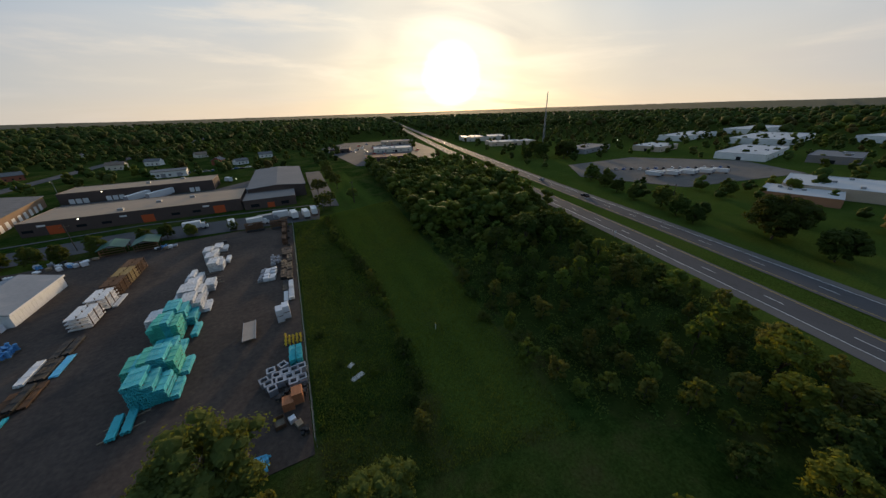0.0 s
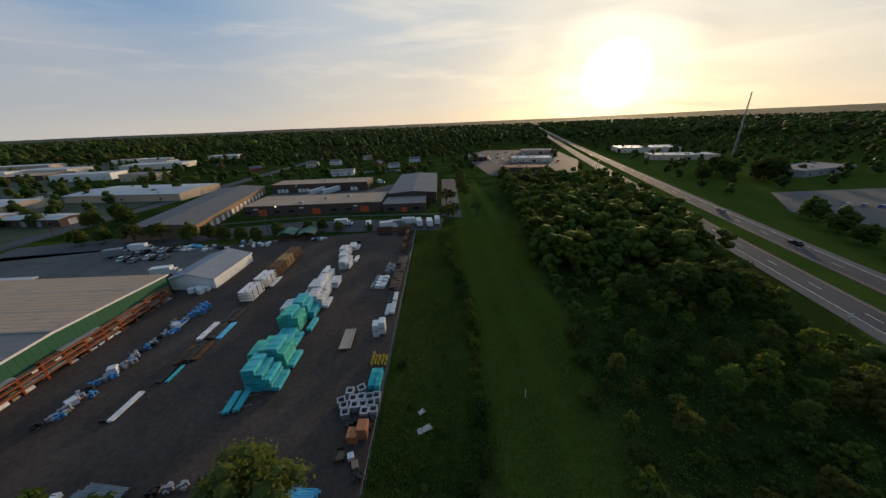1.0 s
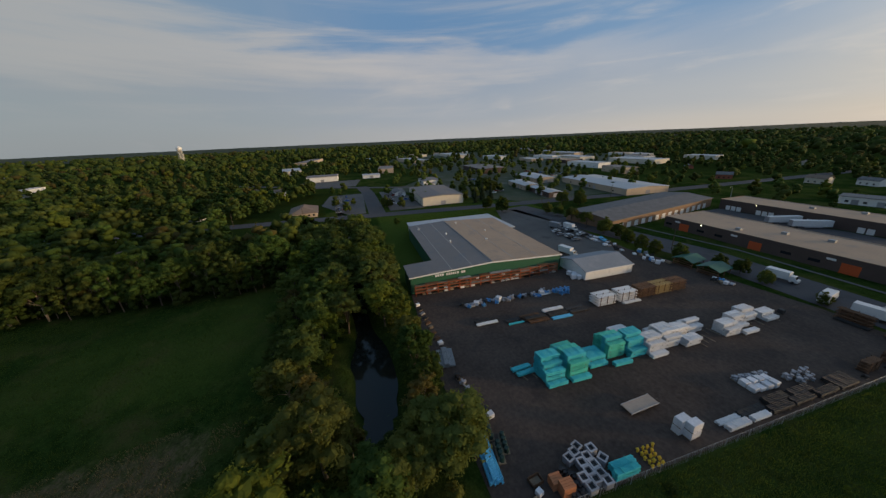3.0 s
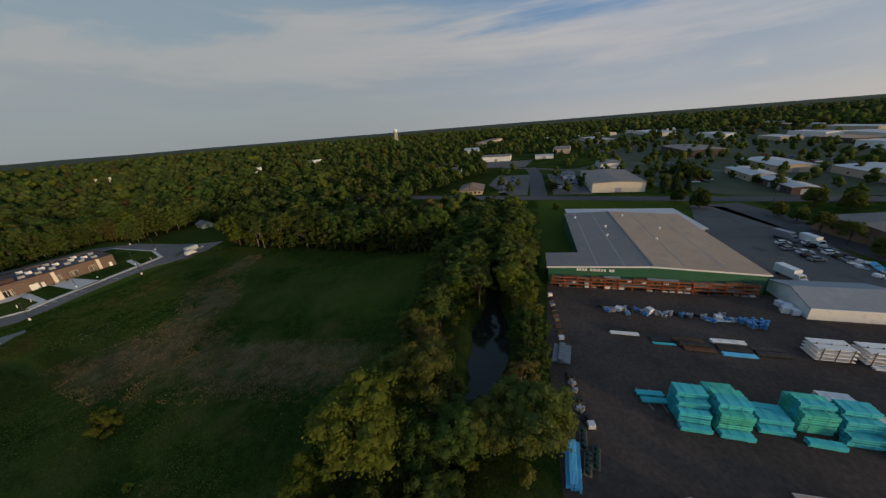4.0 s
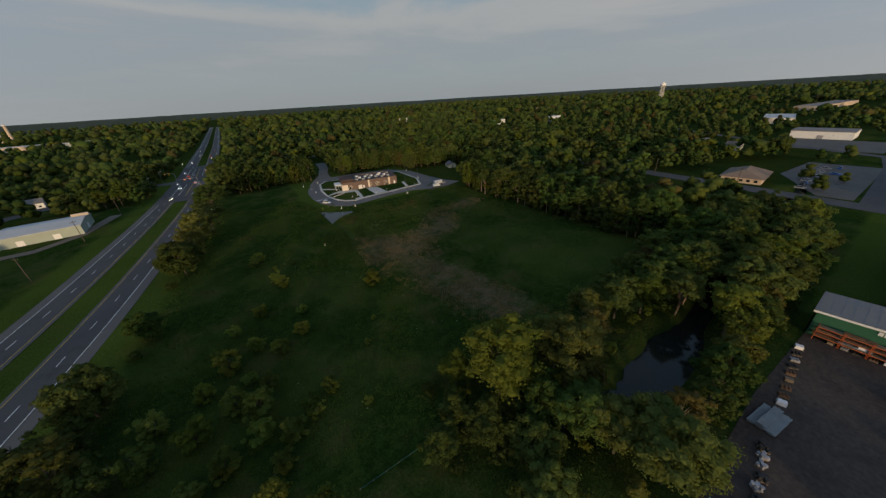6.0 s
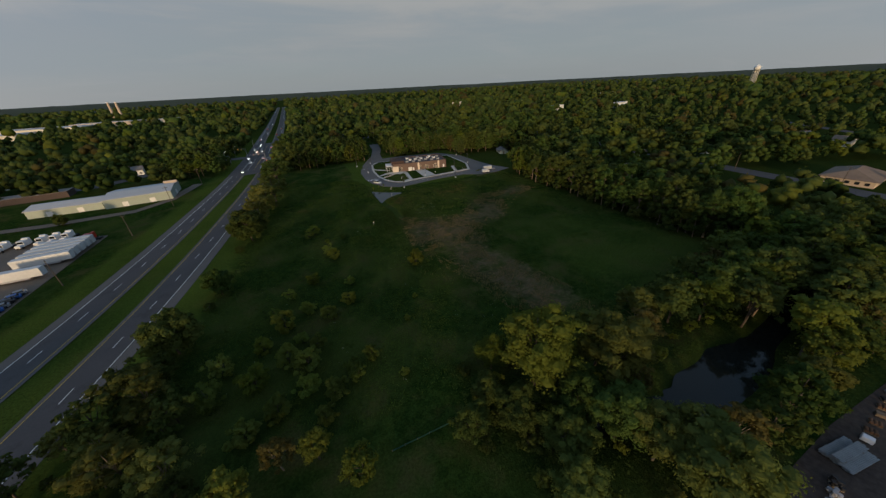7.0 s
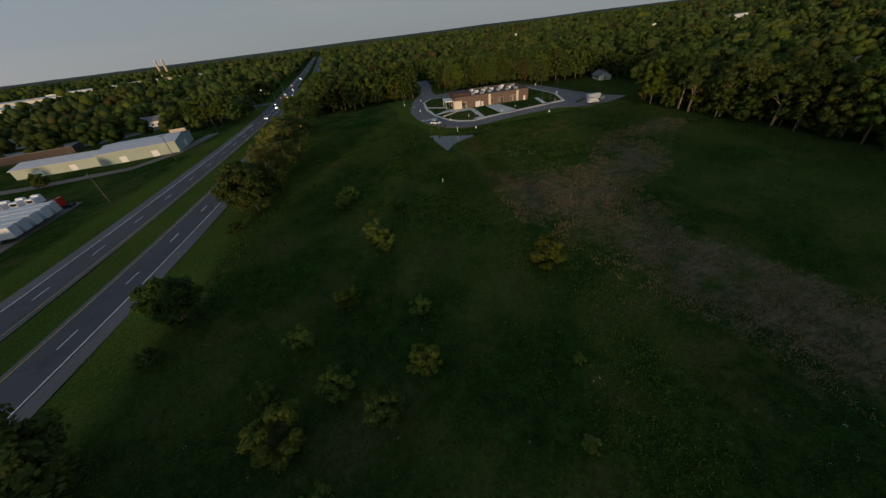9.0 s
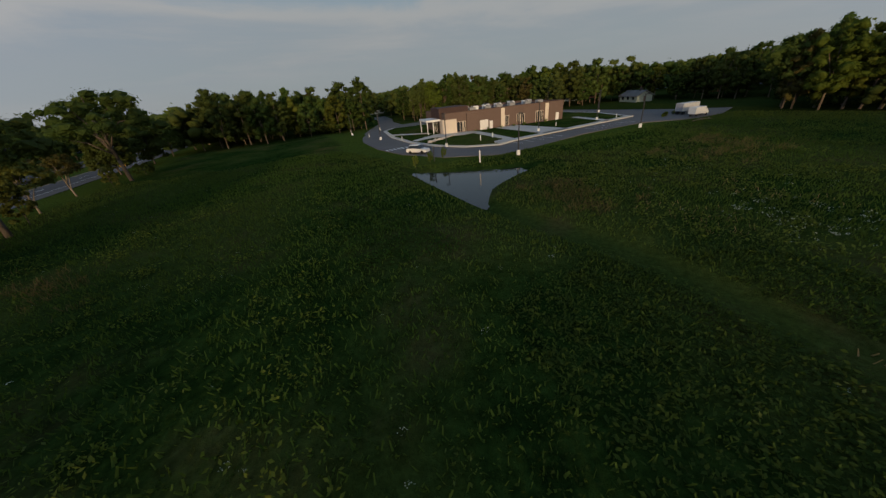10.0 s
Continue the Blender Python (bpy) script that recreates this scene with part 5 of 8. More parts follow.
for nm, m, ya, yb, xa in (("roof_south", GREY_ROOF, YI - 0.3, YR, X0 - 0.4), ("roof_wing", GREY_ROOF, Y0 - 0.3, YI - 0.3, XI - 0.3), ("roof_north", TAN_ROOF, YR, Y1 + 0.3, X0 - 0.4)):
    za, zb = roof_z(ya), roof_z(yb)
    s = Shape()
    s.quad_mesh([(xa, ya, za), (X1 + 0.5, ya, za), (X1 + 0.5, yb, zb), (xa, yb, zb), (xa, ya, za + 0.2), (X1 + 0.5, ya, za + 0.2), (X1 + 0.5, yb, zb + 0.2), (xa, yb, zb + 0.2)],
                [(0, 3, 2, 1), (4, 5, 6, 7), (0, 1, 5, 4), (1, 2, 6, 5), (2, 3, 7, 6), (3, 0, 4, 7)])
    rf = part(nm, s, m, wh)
    for y in np.arange(math.ceil(ya), yb, 1.6):
        z = roof_z(y) + 0.2
        part("roof_seam", Shape().box(xa, y, z - 0.02, X1 + 0.5, y + 0.05, z + 0.02), m, rf)
    for y in ((12.5, 20.0), (), (36.5, 46.5))[("roof_south", "roof_wing", "roof_north").index(nm)]:
        z = roof_z(y) + 0.2
        part("lap_strip", Shape().box(xa, y, z - 0.02, X1 + 0.5, y + 0.22, z + 0.035), LAP, rf, "pale lap strip")
trim = Shape()
trim.quad_mesh([(X1 + 0.52, Y0 - 0.3, roof_z(Y0) - 0.25), (X1 + 0.52, YR, RZ - 0.25), (X1 + 0.52, Y1 + 0.3, EZ - 0.25), (X1 + 0.52, Y1 + 0.3, EZ + 0.24), (X1 + 0.52, YR, RZ + 0.24), (X1 + 0.52, Y0 - 0.3, roof_z(Y0) + 0.24),
                (X1 + 0.3, Y0 - 0.3, roof_z(Y0) - 0.25), (X1 + 0.3, YR, RZ - 0.25), (X1 + 0.3, Y1 + 0.3, EZ - 0.25)], [(0, 1, 4, 5), (1, 2, 3, 4), (0, 6, 7, 1), (1, 7, 8, 2)])
part("eave_trim", trim, WHITE_PAINT, wh, "white eave trim")
ridge_cap = Shape().box(X0 - 0.4, YR - 0.3, RZ + 0.16, X1 + 0.5, YR + 0.3, RZ + 0.3)
part("ridge_cap", ridge_cap, SLATE_ROOF, wh)
for x, y in ((-97, 20.5), (-108, 22), (-94, 36), (-107, 41), (-122, 12), (-124, 32)):
    v = part("roof_vent", Shape().rod((x, y, roof_z(y) + 0.1), (x, y, roof_z(y) + 0.75), 0.32, 0.32, 12).rod((x, y, roof_z(y) + 0.75), (x, y, roof_z(y) + 1.05), 0.55, 0.2, 12), WHITE_PAINT, wh, "white roof vent")
canopy = Shape().prism([(-131.5, 10), (-131.5, 56.5), (-114, 56.5), (-114, 61), (-146, 60), (-146, 10)][::-1], 5.0, 5.35)
part("canopy", canopy, WHITE_ROOF, wh, "pale flat canopy roof")
for x, y in ((-145.5, 11), (-145.5, 27), (-145.5, 43), (-145.5, 59), (-128, 60), (-115, 60)):
    part("canopy_post", Shape().box(x - 0.12, y - 0.12, 0, x + 0.12, y + 0.12, 5.0), WHITE_PAINT, wh)
# sign on the front wall: plain white blocks
for i, w in enumerate((0.62, 0.58, 0.62, 0.66, 0, 0.58, 0.64, 0.58, 0.58, 0.54, 0.62, 0, 0.66, 0.66)):
    if w:
        part("sign_block", Shape().box(X1 + 0.03, 6.6 + i * 0.78, 5.35, X1 + 0.14, 6.6 + i * 0.78 + w, 6.15), WHITE_PAINT, wh, "white sign block")

# orange racks along the front
def rack_bay():
    r = thing("pallet_rack", "orange steel pallet rack loaded with goods against the green wall", "rack", group="racks along the warehouse")
    for y in (0.06, 3.74):
        for x in (0.06, 1.3):
            part("upright", Shape().box(x, y, 0, x + 0.1, y + 0.1, 3.9), RED_RACK, r)
        part("brace", Shape().rod((0.11, y + 0.05, 0.4), (1.35, y + 0.05, 1.9), 0.035, n=5).rod((1.35, y + 0.05, 1.9), (0.11, y + 0.05, 3.5), 0.035, n=5), RED_RACK, r)
    for z in (1.15, 2.3, 3.4):
        for x in (0.06, 1.3):
            part("beam", Shape().box(x, 0.12, z, x + 0.09, 3.78, z + 0.17), RED_RACK, r)
        part("deck", Shape().box(0.12, 0.16, z + 0.17, 1.32, 3.72, z + 0.21), WOOD, r)
    return r


bay = rack_bay()
racks = []
for i in range(14):
    y = -0.8 + i * 3.9
    if i == 0:
        bay.matrix_basis = place(-69.6, y)
        racks.append(bay)
    else:
        racks.append(copy_thing(bay, place(-69.6, y)))


def carton(w, d, h, material, label, category="box", group=""):
    s = Shape().box(-w / 2, -d / 2, 0.12, w / 2, d / 2, h, min(0.05, w / 8))
    t = thing("stacked_goods", label, category, group=group)
    part("load", s, material, t)
    part("pallet", Shape().box(-w / 2, -d / 2, 0, w / 2, -d / 2 + 0.1, 0.12).box(-w / 2, d / 2 - 0.1, 0, w / 2, d / 2, 0.12).box(-w / 2, -0.05, 0, w / 2, 0.05, 0.12), WOOD, t)
    return t


def coil(material, label):
    t = thing("pipe_fittings", label, "fittings", group="goods on the racks")
    s = Shape()
    for i in range(3):
        s.rod((-0.5, -0.55 + i * 0.5, 0.3), (0.5, -0.55 + i * 0.5, 0.3), 0.24, 0.24, 10)
    part("fitting", s, material, t)
    part("pallet", Shape().box(-0.55, -0.8, 0, 0.55, 0.75, 0.07), WOOD, t)
    return t


GOODS = [carton(1.0, 1.3, 0.9, WRAP, "white wrapped carton on a rack shelf", group="goods on the racks"), coil(GREY_PART, "grey pipe fittings on a rack shelf"),
         coil(RUST, "rusty iron fittings on a rack shelf"), carton(0.9, 1.2, 0.7, WOOD, "brown wooden crate on a rack shelf", "crate", "goods on the racks"),
         coil(WHITE_PIPE, "white pipe fittings on a rack shelf"), coil(BLACK_PART, "black pipe fittings on a rack shelf")]
first = set()


def put(kind, x, y, z=0.08, turn=0.0, scale=(1, 1, 1)):
    m = place(x, y, z, turn)
    if kind.name in first:
        kind = copy_thing(kind, m)
    else:
        first.add(kind.name)
        kind.matrix_basis = m
    kind.scale = scale
    return kind


for i in range(14):
    for z in (0.08, 1.36, 2.51):
        for dy in (1.0, 2.85):
            if rng.uniform() < (0.85 if z < 1 else 0.45):
                put(GOODS[int(rng.integers(len(GOODS)))], -68.9, -0.8 + i * 3.9 + dy, z, rng.normal(0, 3), (1, rng.uniform(0.75, 1.1), rng.uniform(0.6, 1.0)))


# pipe bundles
def bundle(name, label, category, length, wide, high, n, rows, material, group):
    """A banded bundle of pipes lying along y, on two timbers."""
    b = thing(name, label, category, group=group)
    r = np.random.default_rng(int(length * 100 + wide * 10 + n * 7 + rows))
    rr = wide / n / 2
    lift = (high - 0.1) / rows
    s = Shape()
    for row in range(rows):
        for k in range(n):
            x = -wide / 2 + rr * (2 * k + 1) + (0.25 * rr if row % 2 else -0.25 * rr)
            z = 0.1 + lift * (row + 0.5)
            d = r.normal(0, 0.09)
            s.rod((x, -length / 2 + d, z), (x, length / 2 + d, z), min(rr, lift * 0.56), None, 7)
            s.rod((x, length / 2 + d - 0.22, z), (x, length / 2 + d, z), min(rr, lift * 0.56) * 1.16, None, 7)
    tagged(part("inner_pipe", s, material, b), kind="stuff")
    for y in (-length * 0.22, length * 0.2):
        part("strap", Shape().box(-wide / 2 - 0.03, y - 0.03, high - 0.01, wide / 2 + 0.03, y + 0.03, high + 0.03).box(-wide / 2 - 0.04, y - 0.03, 0.1, -wide / 2 - 0.01, y + 0.03, high).box(wide / 2 + 0.01, y - 0.03, 0.1, wide / 2 + 0.04, y + 0.03, high), material, b)
    for y in (-length * 0.33, length * 0.33):
        part("timber", Shape().box(-wide / 2 - 0.05, y - 0.06, 0, wide / 2 + 0.05, y + 0.06, 0.1), WOOD, b)
    return b


TB = bundle("pipe_bundle", "banded bundle of bright teal plastic pipes in the yard", "pipe bundle", 4.5, 1.2, 0.98, 6, 4, TEAL, "teal pipe stacks")
GB = bundle("pipe_bundle", "banded bundle of sea-green plastic pipes in the yard", "pipe bundle", 4.5, 1.2, 0.98, 6, 4, GREENISH, "teal pipe stacks")
WB = bundle("pipe_bundle", "banded bundle of white plastic pipes in the yard", "pipe bundle", 4.5, 1.2, 0.98, 6, 4, WHITE_PIPE, "white pipe stacks")
FB = bundle("pipe_bundle", "single low bundle of sky-blue plastic pipes", "pipe bundle", 6.0, 1.1, 0.55, 6, 2, BLUE_PIPE, "loose pipe bundles")
BB = bundle("pipe_bundle", "low bundle of black iron pipes", "pipe bundle", 6.0, 1.3, 0.6, 5, 2, BLACK_PART, "loose pipe bundles")
LB = bundle("pipe_bundle", "low bundle of long white plastic pipes", "pipe bundle", 6.2, 1.1, 0.5, 6, 2, WHITE_PIPE, "loose pipe bundles")
SB = bundle("pipe_bundle", "bundle of long grey galvanised pipes", "pipe bundle", 6.2, 1.3, 0.6, 7, 2, STEEL, "loose pipe bundles")
UB = bundle("pipe_bundle", "bundle of rusty brown steel pipes on racks", "pipe bundle", 6.0, 1.2, 0.5, 5, 2, RUST, "loose pipe bundles")


def stack(kinds, x_east, y_mid, heights, turn=0.0, wide=1.24, high=1.0):
    """Columns of bundles from east to west, as high as told."""
    for c, h in enumerate(heights):
        for j in range(h):
            k = kinds[c % len(kinds)] if isinstance(kinds, list) else kinds
            put(k, x_east - wide * (c + 0.5) + rng.normal(0, 0.05), y_mid + rng.normal(0, 0.10), 0.08 + j * high, turn + rng.normal(0, 0.7))


stack(TB, -19.4, 19.4, [1, 3, 4, 5, 5])
stack([TB, GB, TB, TB, GB], -19.2, 25.0, [1, 4, 5, 5, 5, 4, 4])
stack(TB, -21.4, 31.6, [1, 2, 2, 2])
stack([GB, GB, TB], -21.6, 37.0, [0, 4, 5, 5, 4])
stack(TB, -20.2, 37.0, [1])
stack(TB, -21.4, 42.2, [2, 4, 5, 5])
stack(WB, -19.6, 46.8, [1, 3, 4, 4])
stack(WB, -26.4, 43.0, [2, 3, 3])
stack(WB, -21.5, 52.2, [3, 4, 4, 4, 2])
stack(WB, -20.2, 57.6, [2, 2])
stack(WB, -23.6, 57.5, [3, 3, 2])
stack(WB, -24.0, 63.0, [2, 3, 2])
stack(WB, -20.0, 70.4, [2, 3, 3])
stack(WB, -21.5, 76.0, [1, 3, 3])
stack(WB, -19.0, 75.8, [1])
stack(WB, -23.0, 81.5, [2, 3, 3])
stack(WB, -21.2, 87.0, [1, 2, 2])
for x, y in ((-25.0, 15.0), (-26.6, 14.6)):
    put(TB, x, y, 0.3, 4, (0.95, 1.0, 0.6))
for y in (13.6, 15.9):
    solid("timber_skid", Shape().box(-2.6, -0.09, 0, 2.6, 0.09, 0.2), WOOD, "long weathered timber lying under pipe bundles", "timber", -25.6, y, 0.08, 18)
for i in range(16):
    solid("timber_skid", Shape().box(-1.6, -0.07, 0, 1.6, 0.07, 0.14), WOOD, "weathered timber lying on the gravel", "timber", -20.5 - rng.uniform(0, 3.5), 60 + i * 1.9, 0.08, rng.normal(0, 8))
for y in (90.5, 93.0):
    put(carton(1.2, 1.2, 1.3, BLACK_PART, "dark wrapped stack of goods", "goods"), -24 + (y - 90) * 0.4, y)

# second row: loose pipe, black frames, white pipe racks
put(LB, -45.6, 15.0), put(BB, -46.9, 14.8), put(BB, -44.6, 22.3, scale=(1, 0.7, 0.7))
put(TB, -43.0, 22.6, 0.08, 0, (0.5, 1.0, 0.35))
for x, y in ((-43.5, 28.5), (-45.0, 28.0), (-42.0, 29.2)):
    put(UB, x, y, 0.08)
put(BB, -43.0, 28.4, 0.62)
put(LB, -45.5, 36.0, 0.08, 0, (1.2, 1.05, 1.6)), put(FB, -41.4, 36.2, 0.08, 0, (1.2, 1.0, 0.8))
for x in (-44.0, -42.9):
    put(BB, x, 36.0, 0.08, 0, (0.8, 1.0, 1.1))
for x, y in ((-44.2, 42.4), (-42.6, 42.8)):
    put(BB, x, y, 0.08)


def tier_rack(material, label):
    r = thing("pipe_rack", label, "rack", group="tiered pipe racks")
    for y in (-2.4, 0, 2.4):
        for x in (-0.95, 0.95):
            part("post", Shape().box(x - 0.06, y - 0.06, 0, x + 0.06, y + 0.06, 3.3), RUST, r)
        for z in (0.15, 1.0, 1.85, 2.7):
            part("arm", Shape().box(-1.0, y - 0.05, z, 1.0, y + 0.05, z + 0.1), RUST, r)
    for z, w in ((0.25, 0.95), (1.1, 0.95), (1.95, 0.9), (2.8, 0.8)):
        s = Shape()
        for i in range(7):
            s.rod((-w + i * w / 3.2, -3.2, z + 0.13), (-w + i * w / 3.2, 3.2, z + 0.13), 0.13, 0.13, 8)
        tagged(part("pipe_layer", s, material, r), kind="stuff")
    return r


WR = tier_rack(WHITE_PIPE, "steel rack with four tiers of long white pipes")
RR = tier_rack(UB.children[0].data.materials[0], "steel rack with tiers of rusty brown pipes")
YR_ = tier_rack(mat("dull_yellow_pipe", (0.36, 0.25, 0.09), (0.24, 0.16, 0.07), 0.6, 4, 0.6), "steel rack with tiers of yellow and brown pipes")
for y, k in ((52.6, WR), (60.6, WR), (68.2, RR), (74.6, YR_), (80.6, RR)):
    put(k, -45.2, y), put(k, -43.2, y)
put(LB, -41.4, 61.0, 0.08)

for i in range(14):
    for z in (1.36, 2.51, 3.62):
        if rng.uniform() < 0.72:
            put((UB, UB, UB, SB)[int(rng.integers(4))], -68.9 + rng.normal(0, 0.1), -0.8 + i * 3.9 + 1.95, z, rng.normal(0, 1), (0.85, rng.uniform(0.55, 0.75), rng.uniform(0.5, 0.9)))
# third row: pallets of valves and fittings


def fitting_pallet(material, label, seed):
    r = np.random.default_rng(seed)
    p = thing("fittings_pallet", label, "fittings", group="pallets of fittings")
    part("pallet", Shape().box(-0.6, -0.55, 0, 0.6, -0.4, 0.14).box(-0.6, -0.08, 0, 0.6, 0.08, 0.14).box(-0.6, 0.4, 0, 0.6, 0.55, 0.14).box(-0.6, -0.6, 0.14, 0.6, 0.6, 0.18), WOOD, p)
    for i in range(5):
        x, y = (-0.35, 0.35, -0.35, 0.35, 0)[i], (-0.35, -0.35, 0.35, 0.35, 0)[i]
        h = r.uniform(0.35, 0.9)
        s = Shape().rod((x, y, 0.18), (x, y, 0.18 + h), 0.2, 0.2, 12).rod((x, y, 0.18 + h * 0.5), (x + r.uniform(-0.35, 0.35), y + 0.3, 0.18 + h * 0.6), 0.14, 0.14, 10)
        s.rod((x, y, 0.16), (x, y, 0.26), 0.28, 0.28, 12).rod((x, y, 0.1 + h), (x, y, 0.2 + h), 0.27, 0.27, 12)
        part("fitting", s, material, p)
    return p


FP = [fitting_pallet(GREY_PART, "pallet of grey cast fittings on gravel", 1), fitting_pallet(BLUE_PART, "pallet of blue painted valves on gravel", 2), fitting_pallet(BLACK_PART, "pallet of black iron fittings on gravel", 3),
      carton(1.3, 1.3, 1.2, WRAP, "white plastic-wrapped pallet load", "pallet load", "pallets of fittings")]
order = [2, 0, 0, 3, 0, 2, 1, 0, 3, 0, 0, 0, 2, 1, 0, 2, 0, 1, 3, 0, 0, 1, 0, 2, 1]
for i, k in enumerate(order):
    put(FP[k], -57.0 + i * 0.1 + rng.normal(0, 0.5), 11.5 + i * 1.5, 0.08, rng.uniform(0, 90), (1.15, 1.15, rng.uniform(0.8, 1.4)))
    if i % 3 == 1:
        put(FP[(k + 1) % 3], -55.2 + rng.normal(0, 0.3), 11.9 + i * 1.5, 0.08, rng.uniform(0, 90))
put(LB, -54.6, 38.5, 0.1, 4, (0.7, 0.9, 0.8))
for i in range(5):
    put(FP[1], -54.5 + (i % 2) * 1.6, 43.5 + i * 1.0, 0.08, 20 * i, (1.2, 1.2, 1.7))

# white shed with a grey gable roof
shed = thing("storage_shed", "white metal storage shed with a pale grey gable roof", "shed")
part("wall", Shape().box(-73.6, 58.4, 0, -58.6, 58.6, 3.1).box(-73.6, 78.6, 0, -58.6, 78.8, 3.1).box(-73.6, 58.6, 0, -73.4, 78.6, 3.1).box(-58.8, 58.6, 0, -58.6, 78.6, 3.1), WHITE_WALL, shed)
for y in (58.5, 78.7):
    part("gable", Shape().extrude([(-73.6, 3.1), (-66.1, 5.2), (-58.6, 3.1)], "y", y - 0.1, y + 0.1), WHITE_WALL, shed)
part("roof", gable_roof(Shape(), -73.6, -58.6, 58.4, 78.8, 3.1, 5.25, "y"), mat("blue_grey_roof", (0.25, 0.265, 0.285), (0.20, 0.212, 0.23), 0.6, 1.5, 0.1, stain=(0.28, 0.28, 0.29)), shed)
for y in np.arange(59.5, 79, 1.2):
    part("wall_rib", Shape().box(-58.6, y, 0.1, -58.58, y + 0.08, 3.05), WHITE_WALL, shed)
part("eave_trim", Shape().box(-58.35, 58.1, 3.0, -58.2, 79.1, 3.4), WHITE_PAINT, shed)
for i, (x, y) in enumerate(((-60.5, 57.0), (-61.8, 56.4), (-63.2, 57.2), (-61.2, 55.4), (-64.4, 56.2))):
    put(FP[3], x, y, 0.08, 25 * i, (1.2, 1.2, 1.3 + 0.2 * (i % 2)))

# goods along the east fence
tr = thing("flatbed_trailer", "flat tan-decked trailer standing in the yard", "trailer", -10.4, 30.6, 0.08, 3)
part("deck", Shape().box(-1.15, -3.4, 0.75, 1.15, 3.4, 0.9, 0.02), mat("trailer_deck", (0.42, 0.33, 0.26), (0.34, 0.27, 0.22), 0.8, 3, 0.4), tr, "tan plank deck")
for x in (-1.2, 1.12):
    part("side_rail", Shape().box(x, -3.45, 0.7, x + 0.08, 3.45, 1.0), GREY_PART, tr)
part("frame", Shape().box(-0.9, -3.2, 0.5, -0.7, 3.2, 0.75).box(0.7, -3.2, 0.5, 0.9, 3.2, 0.75).box(-0.06, 3.2, 0.45, 0.06, 4.6, 0.6), DARK_STEEL, tr)
for x in (-1.05, 0.8):
    for y in (-1.0, -0.1):
        part("wheel", Shape().rod((x, y, 0.38), (x + 0.25, y, 0.38), 0.38, 0.38, 14), RUBBER, tr)
for x in (-4.4, -3.1):
    for j in range(2):
        put(FP[3], x, 32.8 + 1.0 * (x > -4), 0.08 + 1.6 * j, 4, (1.05, 1.8, 1.35))
put(WB, -2.0, 43.0, 0.08, 0, (1, 1.1, 0.9)), put(WB, -3.3, 42.6, 0.08, 0, (0.8, 1.1, 0.5)), put(WB, -2.0, 48.6, 0.08, 0, (0.9, 0.9, 0.8)), put(BB, -3.4, 48.5, 0.08)
for x, y in ((-2.2, 54.0), (-3.8, 55.5), (-2.2, 60.0), (-3.6, 62.0), (-2.0, 66.5), (-1.9, 72.5), (-3.5, 72.5)):
    put(BB, x, y, 0.08, 0, (1.2, 0.9, 1.7))
for i in range(13):
    put(FP[3] if i % 3 else FP[0], -9.6 + (i % 3) * 1.5 + 0.15 * (i // 3), 54.6 + (i // 3) * 1.7, 0.08, rng.uniform(-8, 8), (1.05, 1.05, rng.uniform(0.6, 1.1)))
for i in range(5):
    put(FP[0], -6.6 + (i % 2) * 1.5, 64.5 + i * 1.3, 0.08, 12 * i, (1.1, 1.1, 1.3))


def hydrant():
    h = thing("hydrant", "yellow fire hydrant lying or standing in the yard", "hydrant", group="yellow hydrants")
    part("barrel", Shape().rod((0, 0, 0), (0, 0, 0.75), 0.16, 0.15, 12), YELLOW_PART, h)
    part("bonnet", Shape().rod((0, 0, 0.75), (0, 0, 0.98), 0.2, 0.06, 12), YELLOW_PART, h)
    part("base_flange", Shape().rod((0, 0, 0), (0, 0, 0.08), 0.24, 0.24, 12), BLACK_PART, h, "black base flange")
    part("outlet", Shape().rod((-0.3, 0, 0.55), (0.3, 0, 0.55), 0.09, 0.09, 10).rod((0, 0, 0.5), (0, 0.3, 0.5), 0.11, 0.11, 10), YELLOW_PART, h)
    return h


HY = hydrant()
for i in range(16):
    put(HY, -3.6 + (i % 5) * 0.7, 22.8 + (i // 5) * 1.0 + 0.15 * (i % 2), 0.08, 30 * i)
put(TB, -2.4, 18.4, 0.08, 0, (0.9, 0.95, 1.5)), put(TB, -1.2, 18.0, 0.08, 0, (0.8, 0.95, 1.8))


def catch_basin():
    c = thing("concrete_basin", "grey open-topped precast basin on gravel", "basin", group="grey basins")
    o, i_, h = 0.66, 0.46, 1.2
    part("body", Shape().box(-o, -o, 0, o, -i_, h).box(-o, i_, 0, o, o, h).box(-o, -i_, 0, -i_, i_, h).box(i_, -i_, 0, o, i_, h), GREY_PART, c)
    part("rim", Shape().box(-o - 0.06, -o - 0.06, h, o + 0.06, -i_, h + 0.1).box(-o - 0.06, i_, h, o + 0.06, o + 0.06, h + 0.1).box(-o - 0.06, -i_, h, -i_, i_, h + 0.1).box(i_, -i_, h, o + 0.06, i_, h + 0.1), GREY_PART, c)
    # a dark block fills the opening to four fifths of the height
    part("contents", Shape().box(-i_, -i_, 0.1, i_, i_, h * 0.8), BLACK_PART, c, "dark block filling most of the inside")
    return c


